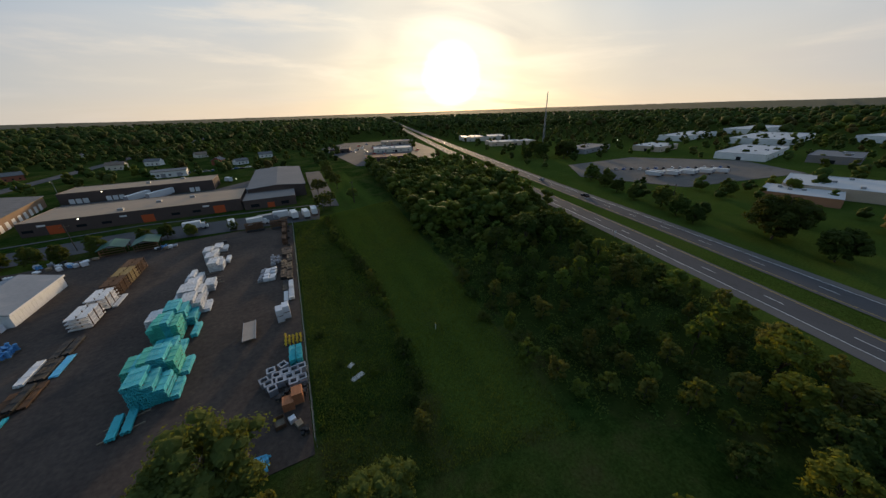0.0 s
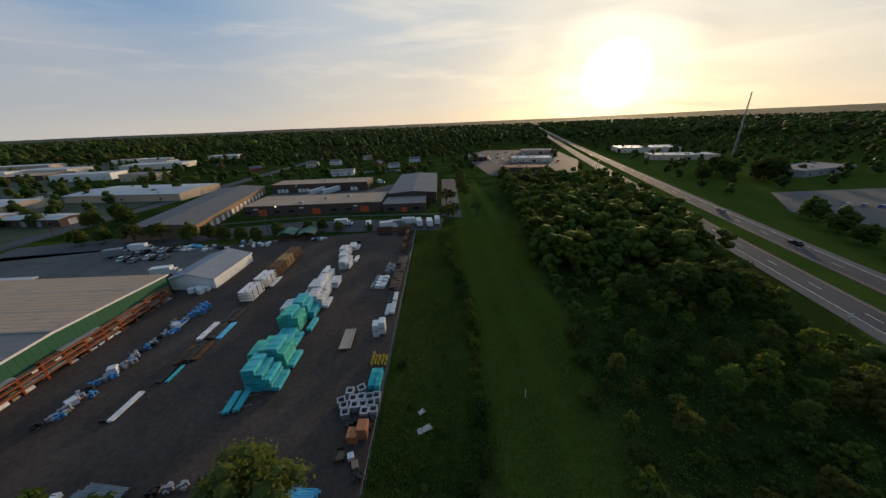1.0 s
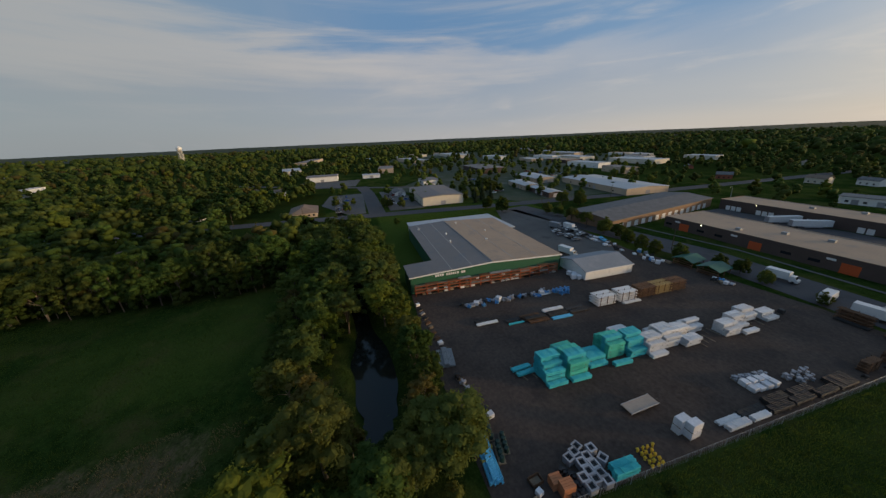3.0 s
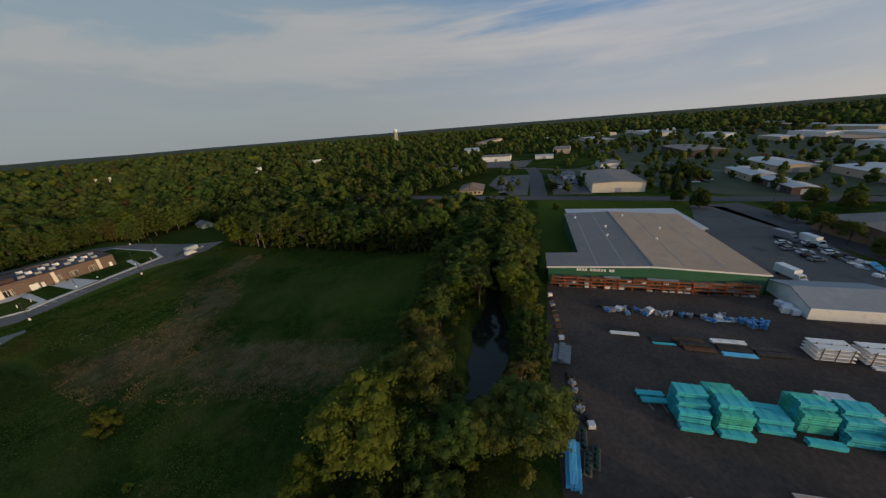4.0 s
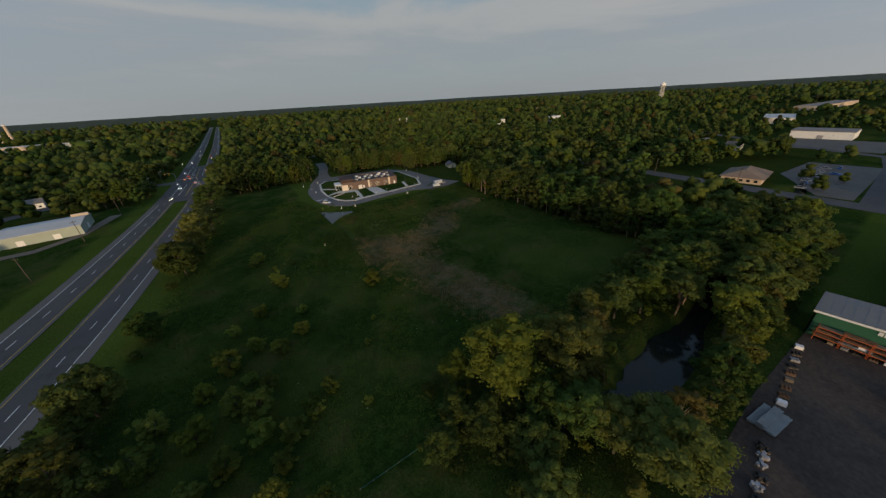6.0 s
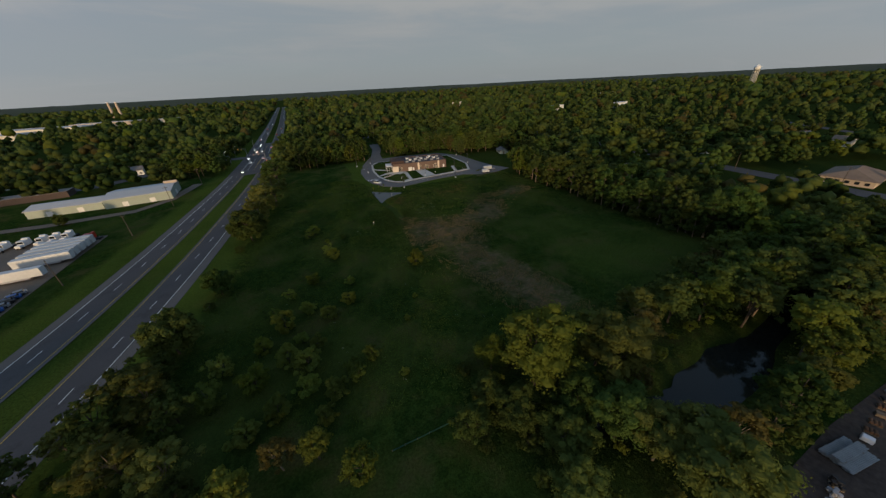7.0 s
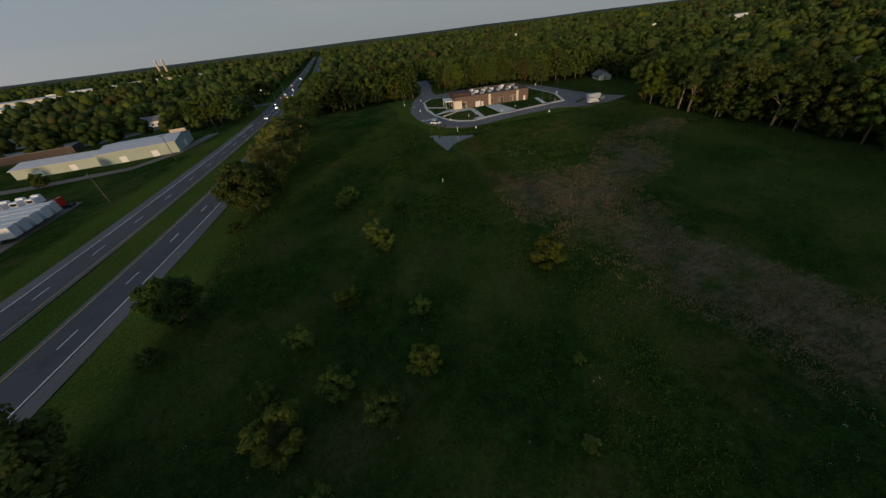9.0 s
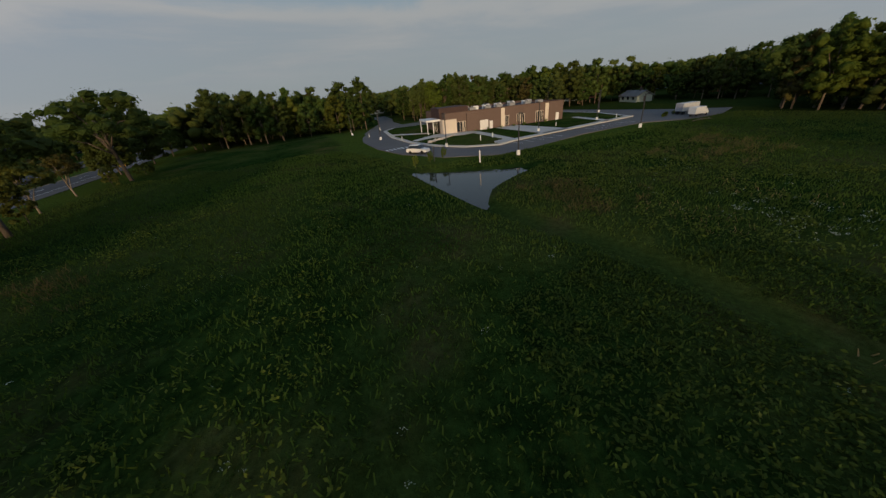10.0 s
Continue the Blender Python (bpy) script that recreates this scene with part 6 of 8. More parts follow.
CB = catch_basin()
for x, y, t in ((-6.2, 12.6, 10), (-5.9, 15.6, 5), (-5.0, 14.0, 0), (-3.6, 14.2, 4), (-4.4, 12.6, 0), (-3.0, 12.7, 5), (-1.7, 12.9, 0), (-2.2, 14.2, 8), (-1.0, 14.4, 0), (-5.6, 11.2, 14), (-1.0, 11.6, 4), (-2.4, 11.3, 0), (-6.9, 13.6, 20), (-4.0, 16.2, 30)):
    put(CB, x, y, 0.08, t)
for x, y in ((-3.6, 10.2), (-2.2, 10.0), (-1.0, 10.2), (-4.6, 9.4), (-1.2, 8.9)):
    put(FP[2], x, y, 0.08, 10 * x)


def block_cube():
    b = thing("block_stack", "banded stack of orange-brown clay blocks", "blocks", group="clay block stacks")
    for j in range(4):
        for i in range(4):
            part("block", Shape().box(-0.8 + i * 0.4, -0.9, 0.1 + j * 0.38, -0.42 + i * 0.4, 0.9, 0.46 + j * 0.38, 0.02), TERRA, b)
    part("pallet", Shape().box(-0.8, -0.9, 0, 0.8, 0.9, 0.1), WOOD, b)
    return b


BC = block_cube()
put(BC, -3.3, 7.2), put(BC, -1.9, 8.0, 0.08, 0, (1, 1.1, 1.35))
crate = thing("steel_crate", "low rusty open crate on gravel", "crate", -4.6, 4.6, 0.08, 8)
part("side", Shape().box(-0.7, -1.0, 0, -0.62, 1.0, 0.7).box(0.62, -1.0, 0, 0.7, 1.0, 0.7).box(-0.7, -1.0, 0, 0.7, -0.92, 0.7).box(-0.7, 0.92, 0, 0.7, 1.0, 0.7), RUST, crate)
part("floor_panel", Shape().box(-0.7, -1, 0, 0.7, 1, 0.06), WOOD, crate)
put(FP[3], -2.9, 4.2, 0.08, 20, (0.7, 0.7, 0.7)), put(FP[2], -1.3, 1.5, 0.08, 5), put(GOODS[3], -2.0, 3.0, 0.08, 20)

# goods along the south edge
for i in range(3):
    put(SB, -35.5 + i * 0.1, -1.6 + i * 1.25, 0.08, 82)
put(SB, -35.4, -0.4, 0.7, 82)
for x, y, s in ((-28.6, 0.6, 1.2), (-26.8, 0.9, 1.0), (-25.0, 1.2, 0.9), (-22.8, 1.8, 1.1), (-20.6, 1.7, 1.0), (-18.6, 2.4, 1.2)):
    put(FP[2] if s > 1.05 else FP[0], x, y, 0.08, 15 * x, (s, s, s))
put(FP[3], -17.4, 3.0, 0.08, 10, (0.9, 0.9, 0.8))


def tank_row():
    b = thing("drum_pallet", "pallet with a row of dark green plastic drums", "drums", group="drum pallets")
    part("pallet", Shape().box(-0.6, -1.9, 0, 0.6, 1.9, 0.14), WOOD, b)
    for i in range(4):
        part("drum", Shape().rod((0, -1.4 + i * 0.93, 0.14), (0, -1.4 + i * 0.93, 1.0), 0.42, 0.42, 14).rod((0, -1.4 + i * 0.93, 1.0), (0, -1.4 + i * 0.93, 1.1), 0.42, 0.3, 14), mat("drum_green", (0.02, 0.045, 0.04), None, 0.4), b)
    return b


TR = tank_row()
put(TR, -14.6, 1.4, 0.08, 84), put(TR, -11.6, 2.9, 0.08, 80), put(TR, -10.4, 1.5, 0.08, 80)
for x in (0, 1):
    put(FB, -9.8 + 0.1 * x, -1.4 + 1.15 * x, 0.08, 86, (1, 1.25, 1.2))
put(FB, -9.8, -0.9, 0.7, 86, (1, 1.2, 0.9))
for i in range(9):
    put(GOODS[int(rng.integers(len(GOODS)))], -62 + i * 2.6, -1.6 + 0.2 * i, 0.08, rng.uniform(0, 60))

# chain-link fence on the east and north sides
fence = thing("fence", "grey chain-link fence with weeds at its foot along the yard", "fence")
for i in range(39):
    part("post", Shape().rod((0, i * 2.75 - 1.5, 0), (0, i * 2.75 - 1.5, 1.9), 0.04, 0.04, 6), STEEL, fence)
part("top_rail", Shape().rod((0, -1.5, 1.85), (0, 103, 1.85), 0.025, 0.025, 6), STEEL, fence)
mesh_wires = Shape()
for i in range(209):
    mesh_wires.rod((0, -1.5 + i * 0.5, 0.05), (0, -1.5 + i * 0.5 + 0.5, 1.85), 0.012, 0.012, 3)
    mesh_wires.rod((0, -1.5 + i * 0.5 + 0.5, 0.05), (0, -1.5 + i * 0.5, 1.85), 0.012, 0.012, 3)
part("wire_mesh", mesh_wires, STEEL, fence)
slab = solid("concrete_slab", Shape().box(-1.2, -0.5, 0, 1.2, 0.5, 0.18, 0.03), CONCRETE, "pale broken concrete slab lying in the grass", "slab", 7.6, 8.4, 0, 25)
solid("concrete_slab", Shape().box(-0.6, -0.4, 0, 0.6, 0.4, 0.18, 0.03), CONCRETE, "small pale slab lying in the grass", "slab", 7.0, 11.6, 0, 40)
post = thing("marker_post", "thin white marker post in the mown strip", "post", 25, 13.8)
part("stake", Shape().box(-0.06, -0.06, 0, 0.06, 0.06, 1.6), WHITE_PAINT, post)
part("cap", Shape().box(-0.08, -0.08, 1.6, 0.08, 0.08, 1.75), YELLOW_PART, post)

marker = thing("marker_post", "thin white marker post in tall meadow grass", "post", 6.6, -127.6)
part("stake", Shape().box(-0.06, -0.06, -0.4, 0.06, 0.06, 1.5), WHITE_PAINT, marker)
part("cap", Shape().box(-0.08, -0.08, 1.5, 0.08, 0.08, 1.62), YELLOW_PART, marker)
silt = thing("silt_fence", "low dark green fabric silt fence across the meadow", "fence", 5, -32.3, 0)
for i in range(11):
    part("stake", Shape().box(i * 2.2 - 0.03, -0.03, -0.2, i * 2.2 + 0.03, 0.03, 0.55), WOOD, silt)
    if i < 10:
        sag = 0.10 + 0.06 * math.sin(i * 2.1)
        part("fabric", Shape().extrude([(i * 2.2, 0.0), (i * 2.2 + 2.2, 0.0), (i * 2.2 + 2.2, 0.42), (i * 2.2 + 1.1, 0.42 - sag), (i * 2.2, 0.42)], "y", -0.05, -0.03), SILT, silt)

# open sheds with green roofs at the yard's north end
for x in (-56.5, -47.5):
    g = thing("open_shed", "low open shed with a dark green gable roof", "shed", x, 103.5, 0.08, 8)
    for px_ in (-3.2, 3.2):
        for py_ in (-3.6, 0, 3.6):
            part("post", Shape().box(px_ - 0.1, py_ - 0.1, 0, px_ + 0.1, py_ + 0.1, 2.4), RUST, g)
    part("roof", gable_roof(Shape(), -3.4, 3.4, -4.0, 4.0, 2.4, 3.7, "y", 0.3, 0.12), mat("green_roof", (0.03, 0.10, 0.075), (0.04, 0.12, 0.09), 0.5), g)
    for i in range(3):
        part("shelf", Shape().box(-3.1, -3.8, 0.4 + i * 0.8, 3.1, -2.9, 0.5 + i * 0.8), RUST, g)
for i in range(20):
    put((FP + GOODS)[int(rng.integers(9))], -74 + i * 1.1 if i < 14 else -58 + i, 93 + rng.uniform(0, 6) if i < 14 else 97 + rng.uniform(0, 4), 0.12, rng.uniform(0, 90), (1.2, 1.2, 1.2))
for x, y, w in ((-14, 104.0, 6), (-5, 103.2, 3.5)):
    put(RR, x, y, 0.08, 90), put(BB, x + 0.5, y - 1.6, 0.08, 90)
for i in range(6):
    put(RR if i % 2 else FP[2], -1.9 - (i % 2) * 1.2, 79 + i * 4, 0.08, 0, (0.8, 0.7, 0.8))
# the clutter of the side yard
for i in range(26):
    put((FP + GOODS)[int(rng.integers(10))], -77 - rng.uniform(0, 24), 94 + rng.uniform(-3, 3), 0.14, rng.uniform(0, 90), (1.3, 1.3, rng.uniform(0.7, 1.2)))
put(FB, -92, 96, 0.14, 70), put(FB, -93, 97.4, 0.14, 72)

# ---- buildings ----


def warehouse(name, label, x0, y0, x1, y1, h, wall_m, roof_m, turn=0.0, parapet=0.35, doors=(), door_m=None, windows=0, units=0, gable=0.0, group=""):
    """A flat or low-gabled hall round its own middle; doors: (side, along, width, height)."""
    cx, cy = (x0 + x1) / 2, (y0 + y1) / 2
    w, d = (x1 - x0) / 2, (y1 - y0) / 2
    b = thing(name, label, "building", cx, cy, 0, turn, group)
    part("wall", Shape().box(-w, -d, -0.2, w, -d + 0.3, h).box(-w, d - 0.3, -0.2, w, d, h).box(-w, -d + 0.3, -0.2, -w + 0.3, d - 0.3, h).box(w - 0.3, -d + 0.3, -0.2, w, d - 0.3, h), wall_m, b)
    if gable:
        ax = "x" if w > d else "y"
        part("roof", gable_roof(Shape(), -w, w, -d, d, h, h + gable, ax, 0.5, 0.25), roof_m, b)
        for s_ in (-1, 1):
            if ax == "x":
                part("gable", Shape().extrude([(-d, h), (0, h + gable), (d, h)], "x", s_ * (w - 0.15) - 0.14, s_ * (w - 0.15) + 0.14), wall_m, b)
            else:
                part("gable", Shape().extrude([(-w, h), (0, h + gable), (w, h)], "y", s_ * (d - 0.15) - 0.14, s_ * (d - 0.15) + 0.14), wall_m, b)
    else:
        rf = part("roof", Shape().box(-w + 0.3, -d + 0.3, h - 0.5, w - 0.3, d - 0.3, h - 0.05), roof_m, b)
        part("coping", Shape().box(-w - 0.06, -d - 0.06, h, w + 0.06, -d + 0.34, h + 0.14).box(-w - 0.06, d - 0.34, h, w + 0.06, d + 0.06, h + 0.14)
             .box(-w - 0.06, -d + 0.34, h, -w + 0.34, d - 0.34, h + 0.14).box(w - 0.34, -d + 0.34, h, w + 0.06, d - 0.34, h + 0.14), roof_m, b)
        for i in range(units):
            ux, uy = rng.uniform(-w * 0.8, w * 0.8), rng.uniform(-d * 0.7, d * 0.7)
            part("roof_unit", Shape().box(ux - 1.0, uy - 0.8, h - 0.05, ux + 1.0, uy + 0.8, h + 0.9, 0.06), STEEL, b, "grey roof unit")
    for side, at, dw, dh in doors:
        if side in "NS":
            yy = d if side == "N" else -d
            s = Shape().box(at - dw / 2, yy - 0.06, 0, at + dw / 2, yy + 0.06, dh)
        else:
            xx = w if side == "E" else -w
            s = Shape().box(xx - 0.06, at - dw / 2, 0, xx + 0.06, at + dw / 2, dh)
        part("door", s, door_m or WHITE_PAINT, b)
    for i in range(windows):
        at = -w + (i + 0.5) * 2 * w / windows
        part("window", Shape().box(at - 0.8, -d - 0.05, 1.2, at + 0.8, -d + 0.05, 2.4), GLASS, b)
    return b


d1 = warehouse("brick_warehouse", "long dark brick warehouse with a tan flat roof", -98.5, 142, -21.5, 169, 5.6, DARK_BRICK, TAN_ROOF, units=3,
               doors=[("S", 29, 4.6, 3.6), ("S", -28, 4.6, 3.6), ("S", 2, 4.4, 3.4)], door_m=ORANGE_DOOR)
for x in (-36, -20, -12, 12, 20):
    part("window", Shape().box(x - 1.6, -13.56, 1.6, x + 1.6, -13.46, 2.7), GLASS, d1)
for x in (-31.5, -6, 24):
    part("sign_panel", Shape().box(x - 1.2, -13.6, 3.6, x + 1.2, -13.5, 4.3), WHITE_PAINT, d1, "pale blank panel")
d2 = warehouse("brick_warehouse", "dark brick warehouse with dock doors and a tan roof", -115, 207, -43, 228, 6.0, DARK_BRICK, TAN_ROOF, units=2,
               doors=[("S", -31 + i * 2.9 + (7 if i > 2 else 0) + (13 if i > 5 else 0) + (9 if i > 8 else 0), 2.3, 2.6) for i in range(11)])
d3 = warehouse("slate_roofed_building", "dark brick building with a broad slate-grey metal roof", -19.5, 158, 9, 231, 6.4, DARK_BRICK, SLATE_ROOF, gable=1.1)
d3l = warehouse("low_annex", "low dark brick annex with a pale grey roof", -20.5, 139.8, 3, 157.6, 4.6, DARK_BRICK, GREY_ROOF, doors=[("S", 0, 3.2, 2.6)], door_m=ORANGE_DOOR)
for x in (-7, 6.5):
    part("window", Shape().box(x - 1.8, -8.96, 1.0, x + 1.8, -8.86, 2.5), GLASS, d3l)
d4 = warehouse("grey_roofed_workshop", "long brown workshop with a dark grey roof and white doors", -141, 107, -111, 206, 5.4, mat("brown_block", (0.26, 0.17, 0.11), (0.20, 0.135, 0.09), 0.85), GREY_SHINGLE, turn=11, gable=1.6,
               doors=[("E", -42 + i * 6.4, 3.2, 3.0) for i in range(14)])
solid("roof_panels", Shape().box(-7, -2.6, 4.0, 7, -1.0, 4.3).box(-7, -0.8, 4.0, 7, 0.8, 4.3).box(-7, 1.0, 4.0, 7, 2.6, 4.3).box(-6.8, -2.4, 0, -6.4, 2.4, 4.0).box(6.4, -2.4, 0, 6.8, 2.4, 4.0), WHITE_ROOF,
      "low canopy with three pale roof strips", "canopy", -29, 173, 0.13, -6)

for spec in (("white_warehouse", "white warehouse with a low grey roof and small trees", -268, 34, -210, 67, 6.6, CREAM_WALL, GREY_ROOF, 0, 0.9),
             ("small_office", "small white office beside a car park", -290, 20, -268, 30, 3.2, WHITE_WALL, GREY_SHINGLE, 0, 1.2),
             ("white_hall", "white hall with a pale roof and dark doors", -462, -76, -430, -36, 6.5, WHITE_WALL, GREY_ROOF, 0, 0.8),
             ("white_shed", "small white metal shed", -458, -2, -436, 22, 4.0, WHITE_WALL, WHITE_ROOF, 0, 0.8),
             ("brown_hall", "broad brown hall with a grey roof", -462, 158, -386, 196, 6.5, DARK_BRICK, GREY_ROOF, 0, 0.7),
             ("open_store", "long open store with a white roof", -275, 140, -236, 156, 4.2, TAN_WALL, WHITE_ROOF, -6, 1.0),
             ("open_store", "long low store with a white roof", -232, 138, -194, 150, 4.0, DARK_BRICK, WHITE_ROOF, -6, 0.8),
             ("long_store", "long store with a white roof beyond the workshop", -262, 196, -172, 236, 5.0, TAN_WALL, WHITE_ROOF, -4, 1.2),
             ("long_store", "tan-walled store with a pale roof", -318, 172, -268, 196, 5.0, TAN_WALL, WHITE_ROOF, -4, 1.0),
             ("white_shed", "white metal shed among trees", -350, 60, -322, 80, 4.5, WHITE_WALL, GREY_ROOF, 0, 1.0),
             ("white_shed", "small pale shed near the houses", -96, 282, -74, 296, 4.5, WHITE_WALL, GREY_ROOF, 8, 1.0)):
    nm, lb, xa, ya, xb, yb, h, wm, rm, tn, ga = spec
    warehouse(nm, lb, xa, ya, xb, yb, h, wm, rm, tn, gable=ga, doors=[("E", 0, 4, 3.2), ("S", -4, 3, 3), ("S", 6, 3, 3)], door_m=GREY_PART, windows=3)

# houses among the trees


def house(label, x, y, w, d, h, wall_m, roof_m, turn):
    b = thing("house", label, "house", x, y, 0, turn, "houses among trees")
    part("wall", Shape().box(-w, -d, -0.2, w, d, h), wall_m, b)
    part("roof", gable_roof(Shape(), -w, w, -d, d, h, h + d * 0.62, "x", 0.5, 0.2), roof_m, b)
    for s_ in (-1, 1):
        part("gable", Shape().extrude([(-d, h), (0, h + d * 0.62), (d, h)], "x", s_ * (w - 0.15) - 0.1, s_ * (w - 0.15) + 0.1), wall_m, b)
    for s_ in (-1, 1):
        for i in (-0.6, 0.0, 0.6):
            part("window", Shape().box(i * w - 0.6, s_ * d - 0.05, 0.9, i * w + 0.6, s_ * d + 0.05, 2.1), GLASS, b)
    part("door", Shape().box(w - 0.05, -0.5, 0, w + 0.05, 0.5, 2.1), BROWN_SHINGLE, b)
    part("chimney", Shape().box(w * 0.4, -0.4, h, w * 0.4 + 0.8, 0.4, h + d * 0.62 + 0.9), DARK_BRICK, b)
    return b


BRICK_RED = mat("red_brick", (0.30, 0.10, 0.06), (0.22, 0.08, 0.05), 0.85, 4, 0.3)
for i, (x, y) in enumerate(((-141, -271), (-170, -216), (-26, -398), (-163, -186), (-309, -174), (-190, -150), (-240, -130), (-262, -190), (-150, -120), (-215, -230), (-120, -340), (-60, -390),
                            (-40, 332), (-60, 345), (-144, 366), (-120, 380), (-200, 340), (-230, 526), (-20, 380), (-280, 400), (-90, 430), (150, -330), (190, -345), (230, -330), (280, -300), (-350, -120), (-330, -90), (-170, -304), (-150, -270), (-190, -350))):
    CLEARINGS.append((x, y, 12))
    house(("white clapboard house among trees", "red brick house with a grey roof", "grey-roofed house among trees")[i % 3], x, y, rng.uniform(5, 7), rng.uniform(3.4, 4.4), rng.uniform(2.8, 4.6),
          (WHITE_WALL, BRICK_RED, CREAM_WALL)[i % 3], (GREY_SHINGLE, GREY_SHINGLE, BROWN_SHINGLE)[i % 3], rng.uniform(0, 180))
house("red brick house with a low grey roof among trees", -130, -289, 6.2, 3.8, 3.0, BRICK_RED, GREY_SHINGLE, 18)
house("grey-roofed low house beside the drive", -126, -222, 5.5, 3.4, 2.0, SAGE_WALL, GREY_SHINGLE, 70)
CLEARINGS.append((-122, -218, 12))
tan = thing("tan_office", "tan office with a broad brown hipped roof", "building", -224, -54, 0, 5)
part("wall", Shape().box(-13, -9, 0, 13, 9, 3.0), TAN_WALL, tan)
part("roof", Shape().quad_mesh([(-14, -10, 3), (14, -10, 3), (14, 10, 3), (-14, 10, 3), (-6, 0, 6.6), (6, 0, 6.6)], [(0, 1, 5, 4), (1, 2, 5), (2, 3, 4, 5), (3, 0, 4), (3, 2, 1, 0)]), BROWN_SHINGLE, tan)
for i in range(5):
    part("window", Shape().box(13 - 0.05, -7 + i * 3.2, 0.9, 13.06, -5.4 + i * 3.2, 2.2), GLASS, tan)

# beyond the highway
for spec in (("brick_office", "low brick building with a white flat roof", 206, 8, 228, 34, 3.8, mat("orange_brick", (0.40, 0.20, 0.11), (0.32, 0.16, 0.09), 0.85), WHITE_ROOF, 14),
             ("brick_hall", "long brick hall with a broad white roof", 232, -34, 268, 36, 5.0, TAN_WALL, WHITE_ROOF, 14),
             ("white_roofed_hall", "wide hall with a white flat roof", 330, 84, 410, 116, 5.2, WHITE_WALL, WHITE_ROOF, 10),
             ("grey_hall", "grey metal hall beside a car park", 356, 40, 400, 66, 5.2, GREY_ROOF, SLATE_ROOF, 10),
             ("white_roofed_hall", "white-roofed hall beyond the car park", 330, 160, 372, 186, 5.0, TAN_WALL, WHITE_ROOF, 10),
             ("grey_hall", "low grey hall among trees", 262, 196, 320, 220, 4.6, GREY_PART, GREY_ROOF, 16),
             ("white_roofed_hall", "distant hall with a bright white roof", 470, 120, 590, 170, 6.0, WHITE_WALL, WHITE_ROOF, 8),
             ("white_roofed_hall", "distant white hall at the edge of the woods", 450, 210, 560, 240, 6.0, WHITE_WALL, WHITE_ROOF, 8),
             ("roadside_shop", "low roadside shop with a red-brown roof", 70, 262, 112, 284, 4.0, DARK_BRICK, mat("red_brown_roof", (0.22, 0.10, 0.07), None, 0.8), -12),
             ("roadside_shop", "low pale roadside shop with a flat roof", 96, 330, 140, 356, 4.5, CREAM_WALL, WHITE_ROOF, -12),
             ("roadside_shop", "low dark roadside shop", 52, 360, 74, 400, 4.5, DARK_BRICK, DARK_ROOF, -12),
             ("roadside_shop", "low tan shop beside the highway", 130, 420, 176, 446, 4.5, TAN_WALL, GREY_ROOF, -12),
             ("roadside_shop", "wide pale store beyond the highway", 250, 380, 320, 420, 6.0, CREAM_WALL, WHITE_ROOF, -14),
             ("roadside_shop", "wide shop with a pale roof beyond the highway", 240, 300, 300, 326, 5.0, TAN_WALL, WHITE_ROOF, -14)):
    nm, lb, xa, ya, xb, yb, h, wm, rm, tn = spec
    warehouse(nm, lb, xa, ya, xb, yb, h, wm, rm, tn, doors=[("W", 0, 3, 2.6), ("S", 3, 3, 2.6)], door_m=GLASS, windows=5, units=3)
# long low metal building by the highway
lb = thing("metal_building", "long low metal building with sage walls and white roof", "building", 0, 0)
for (xa, ya), (xb, yb), wd, h in (((166, -240), (134, -238.5), 8, 3.8), ((134, -241), (103.5, -243), 12.5, 4.8)):
    ln = math.hypot(xb - xa, yb - ya) / 2
    an = math.atan2(yb - ya, xb - xa)
    ca, sa = math.cos(an), math.sin(an)
    mx, my = (xa + xb) / 2, (ya + yb) / 2

    def turned(s):
        s.v = [(mx + x * ca - y * sa, my + x * sa + y * ca, z) for x, y, z in s.v]
        return s
    part("wall", turned(Shape().box(-ln, -wd, 0, ln, wd, h)), SAGE_WALL, lb)
    part("roof", turned(gable_roof(Shape(), -ln, ln, -wd, wd, h, h + 1.5, "x", 0.4, 0.2)), WHITE_ROOF, lb)
    for s_ in (-1, 1):
        part("gable", turned(Shape().extrude([(-wd, h), (0, h + 1.5), (wd, h)], "x", s_ * (ln - 0.15) - 0.1, s_ * (ln - 0.15) + 0.1)), SAGE_WALL, lb)
    for i in (-0.5, 0.3):
        part("door", turned(Shape().box(i * ln, -wd - 0.05, 0, i * ln + 2.6, -wd + 0.05, 2.6)), WHITE_PAINT, lb)
    part("overhead_door", turned(Shape().box(ln - 0.05, -2, 0, ln + 0.05, 1.5, 3.0)), WHITE_PAINT, lb)
part("roof_sign", Shape().box(103, -250, 5.6, 110, -248.8, 7.2), TAN_WALL, lb, "tan blank roof sign")
warehouse("dark_shop", "low dark shop with a pale roof edge", 169, -286, 210, -275, 3.6, DARK_BRICK, GREY_ROOF, 6, windows=4)
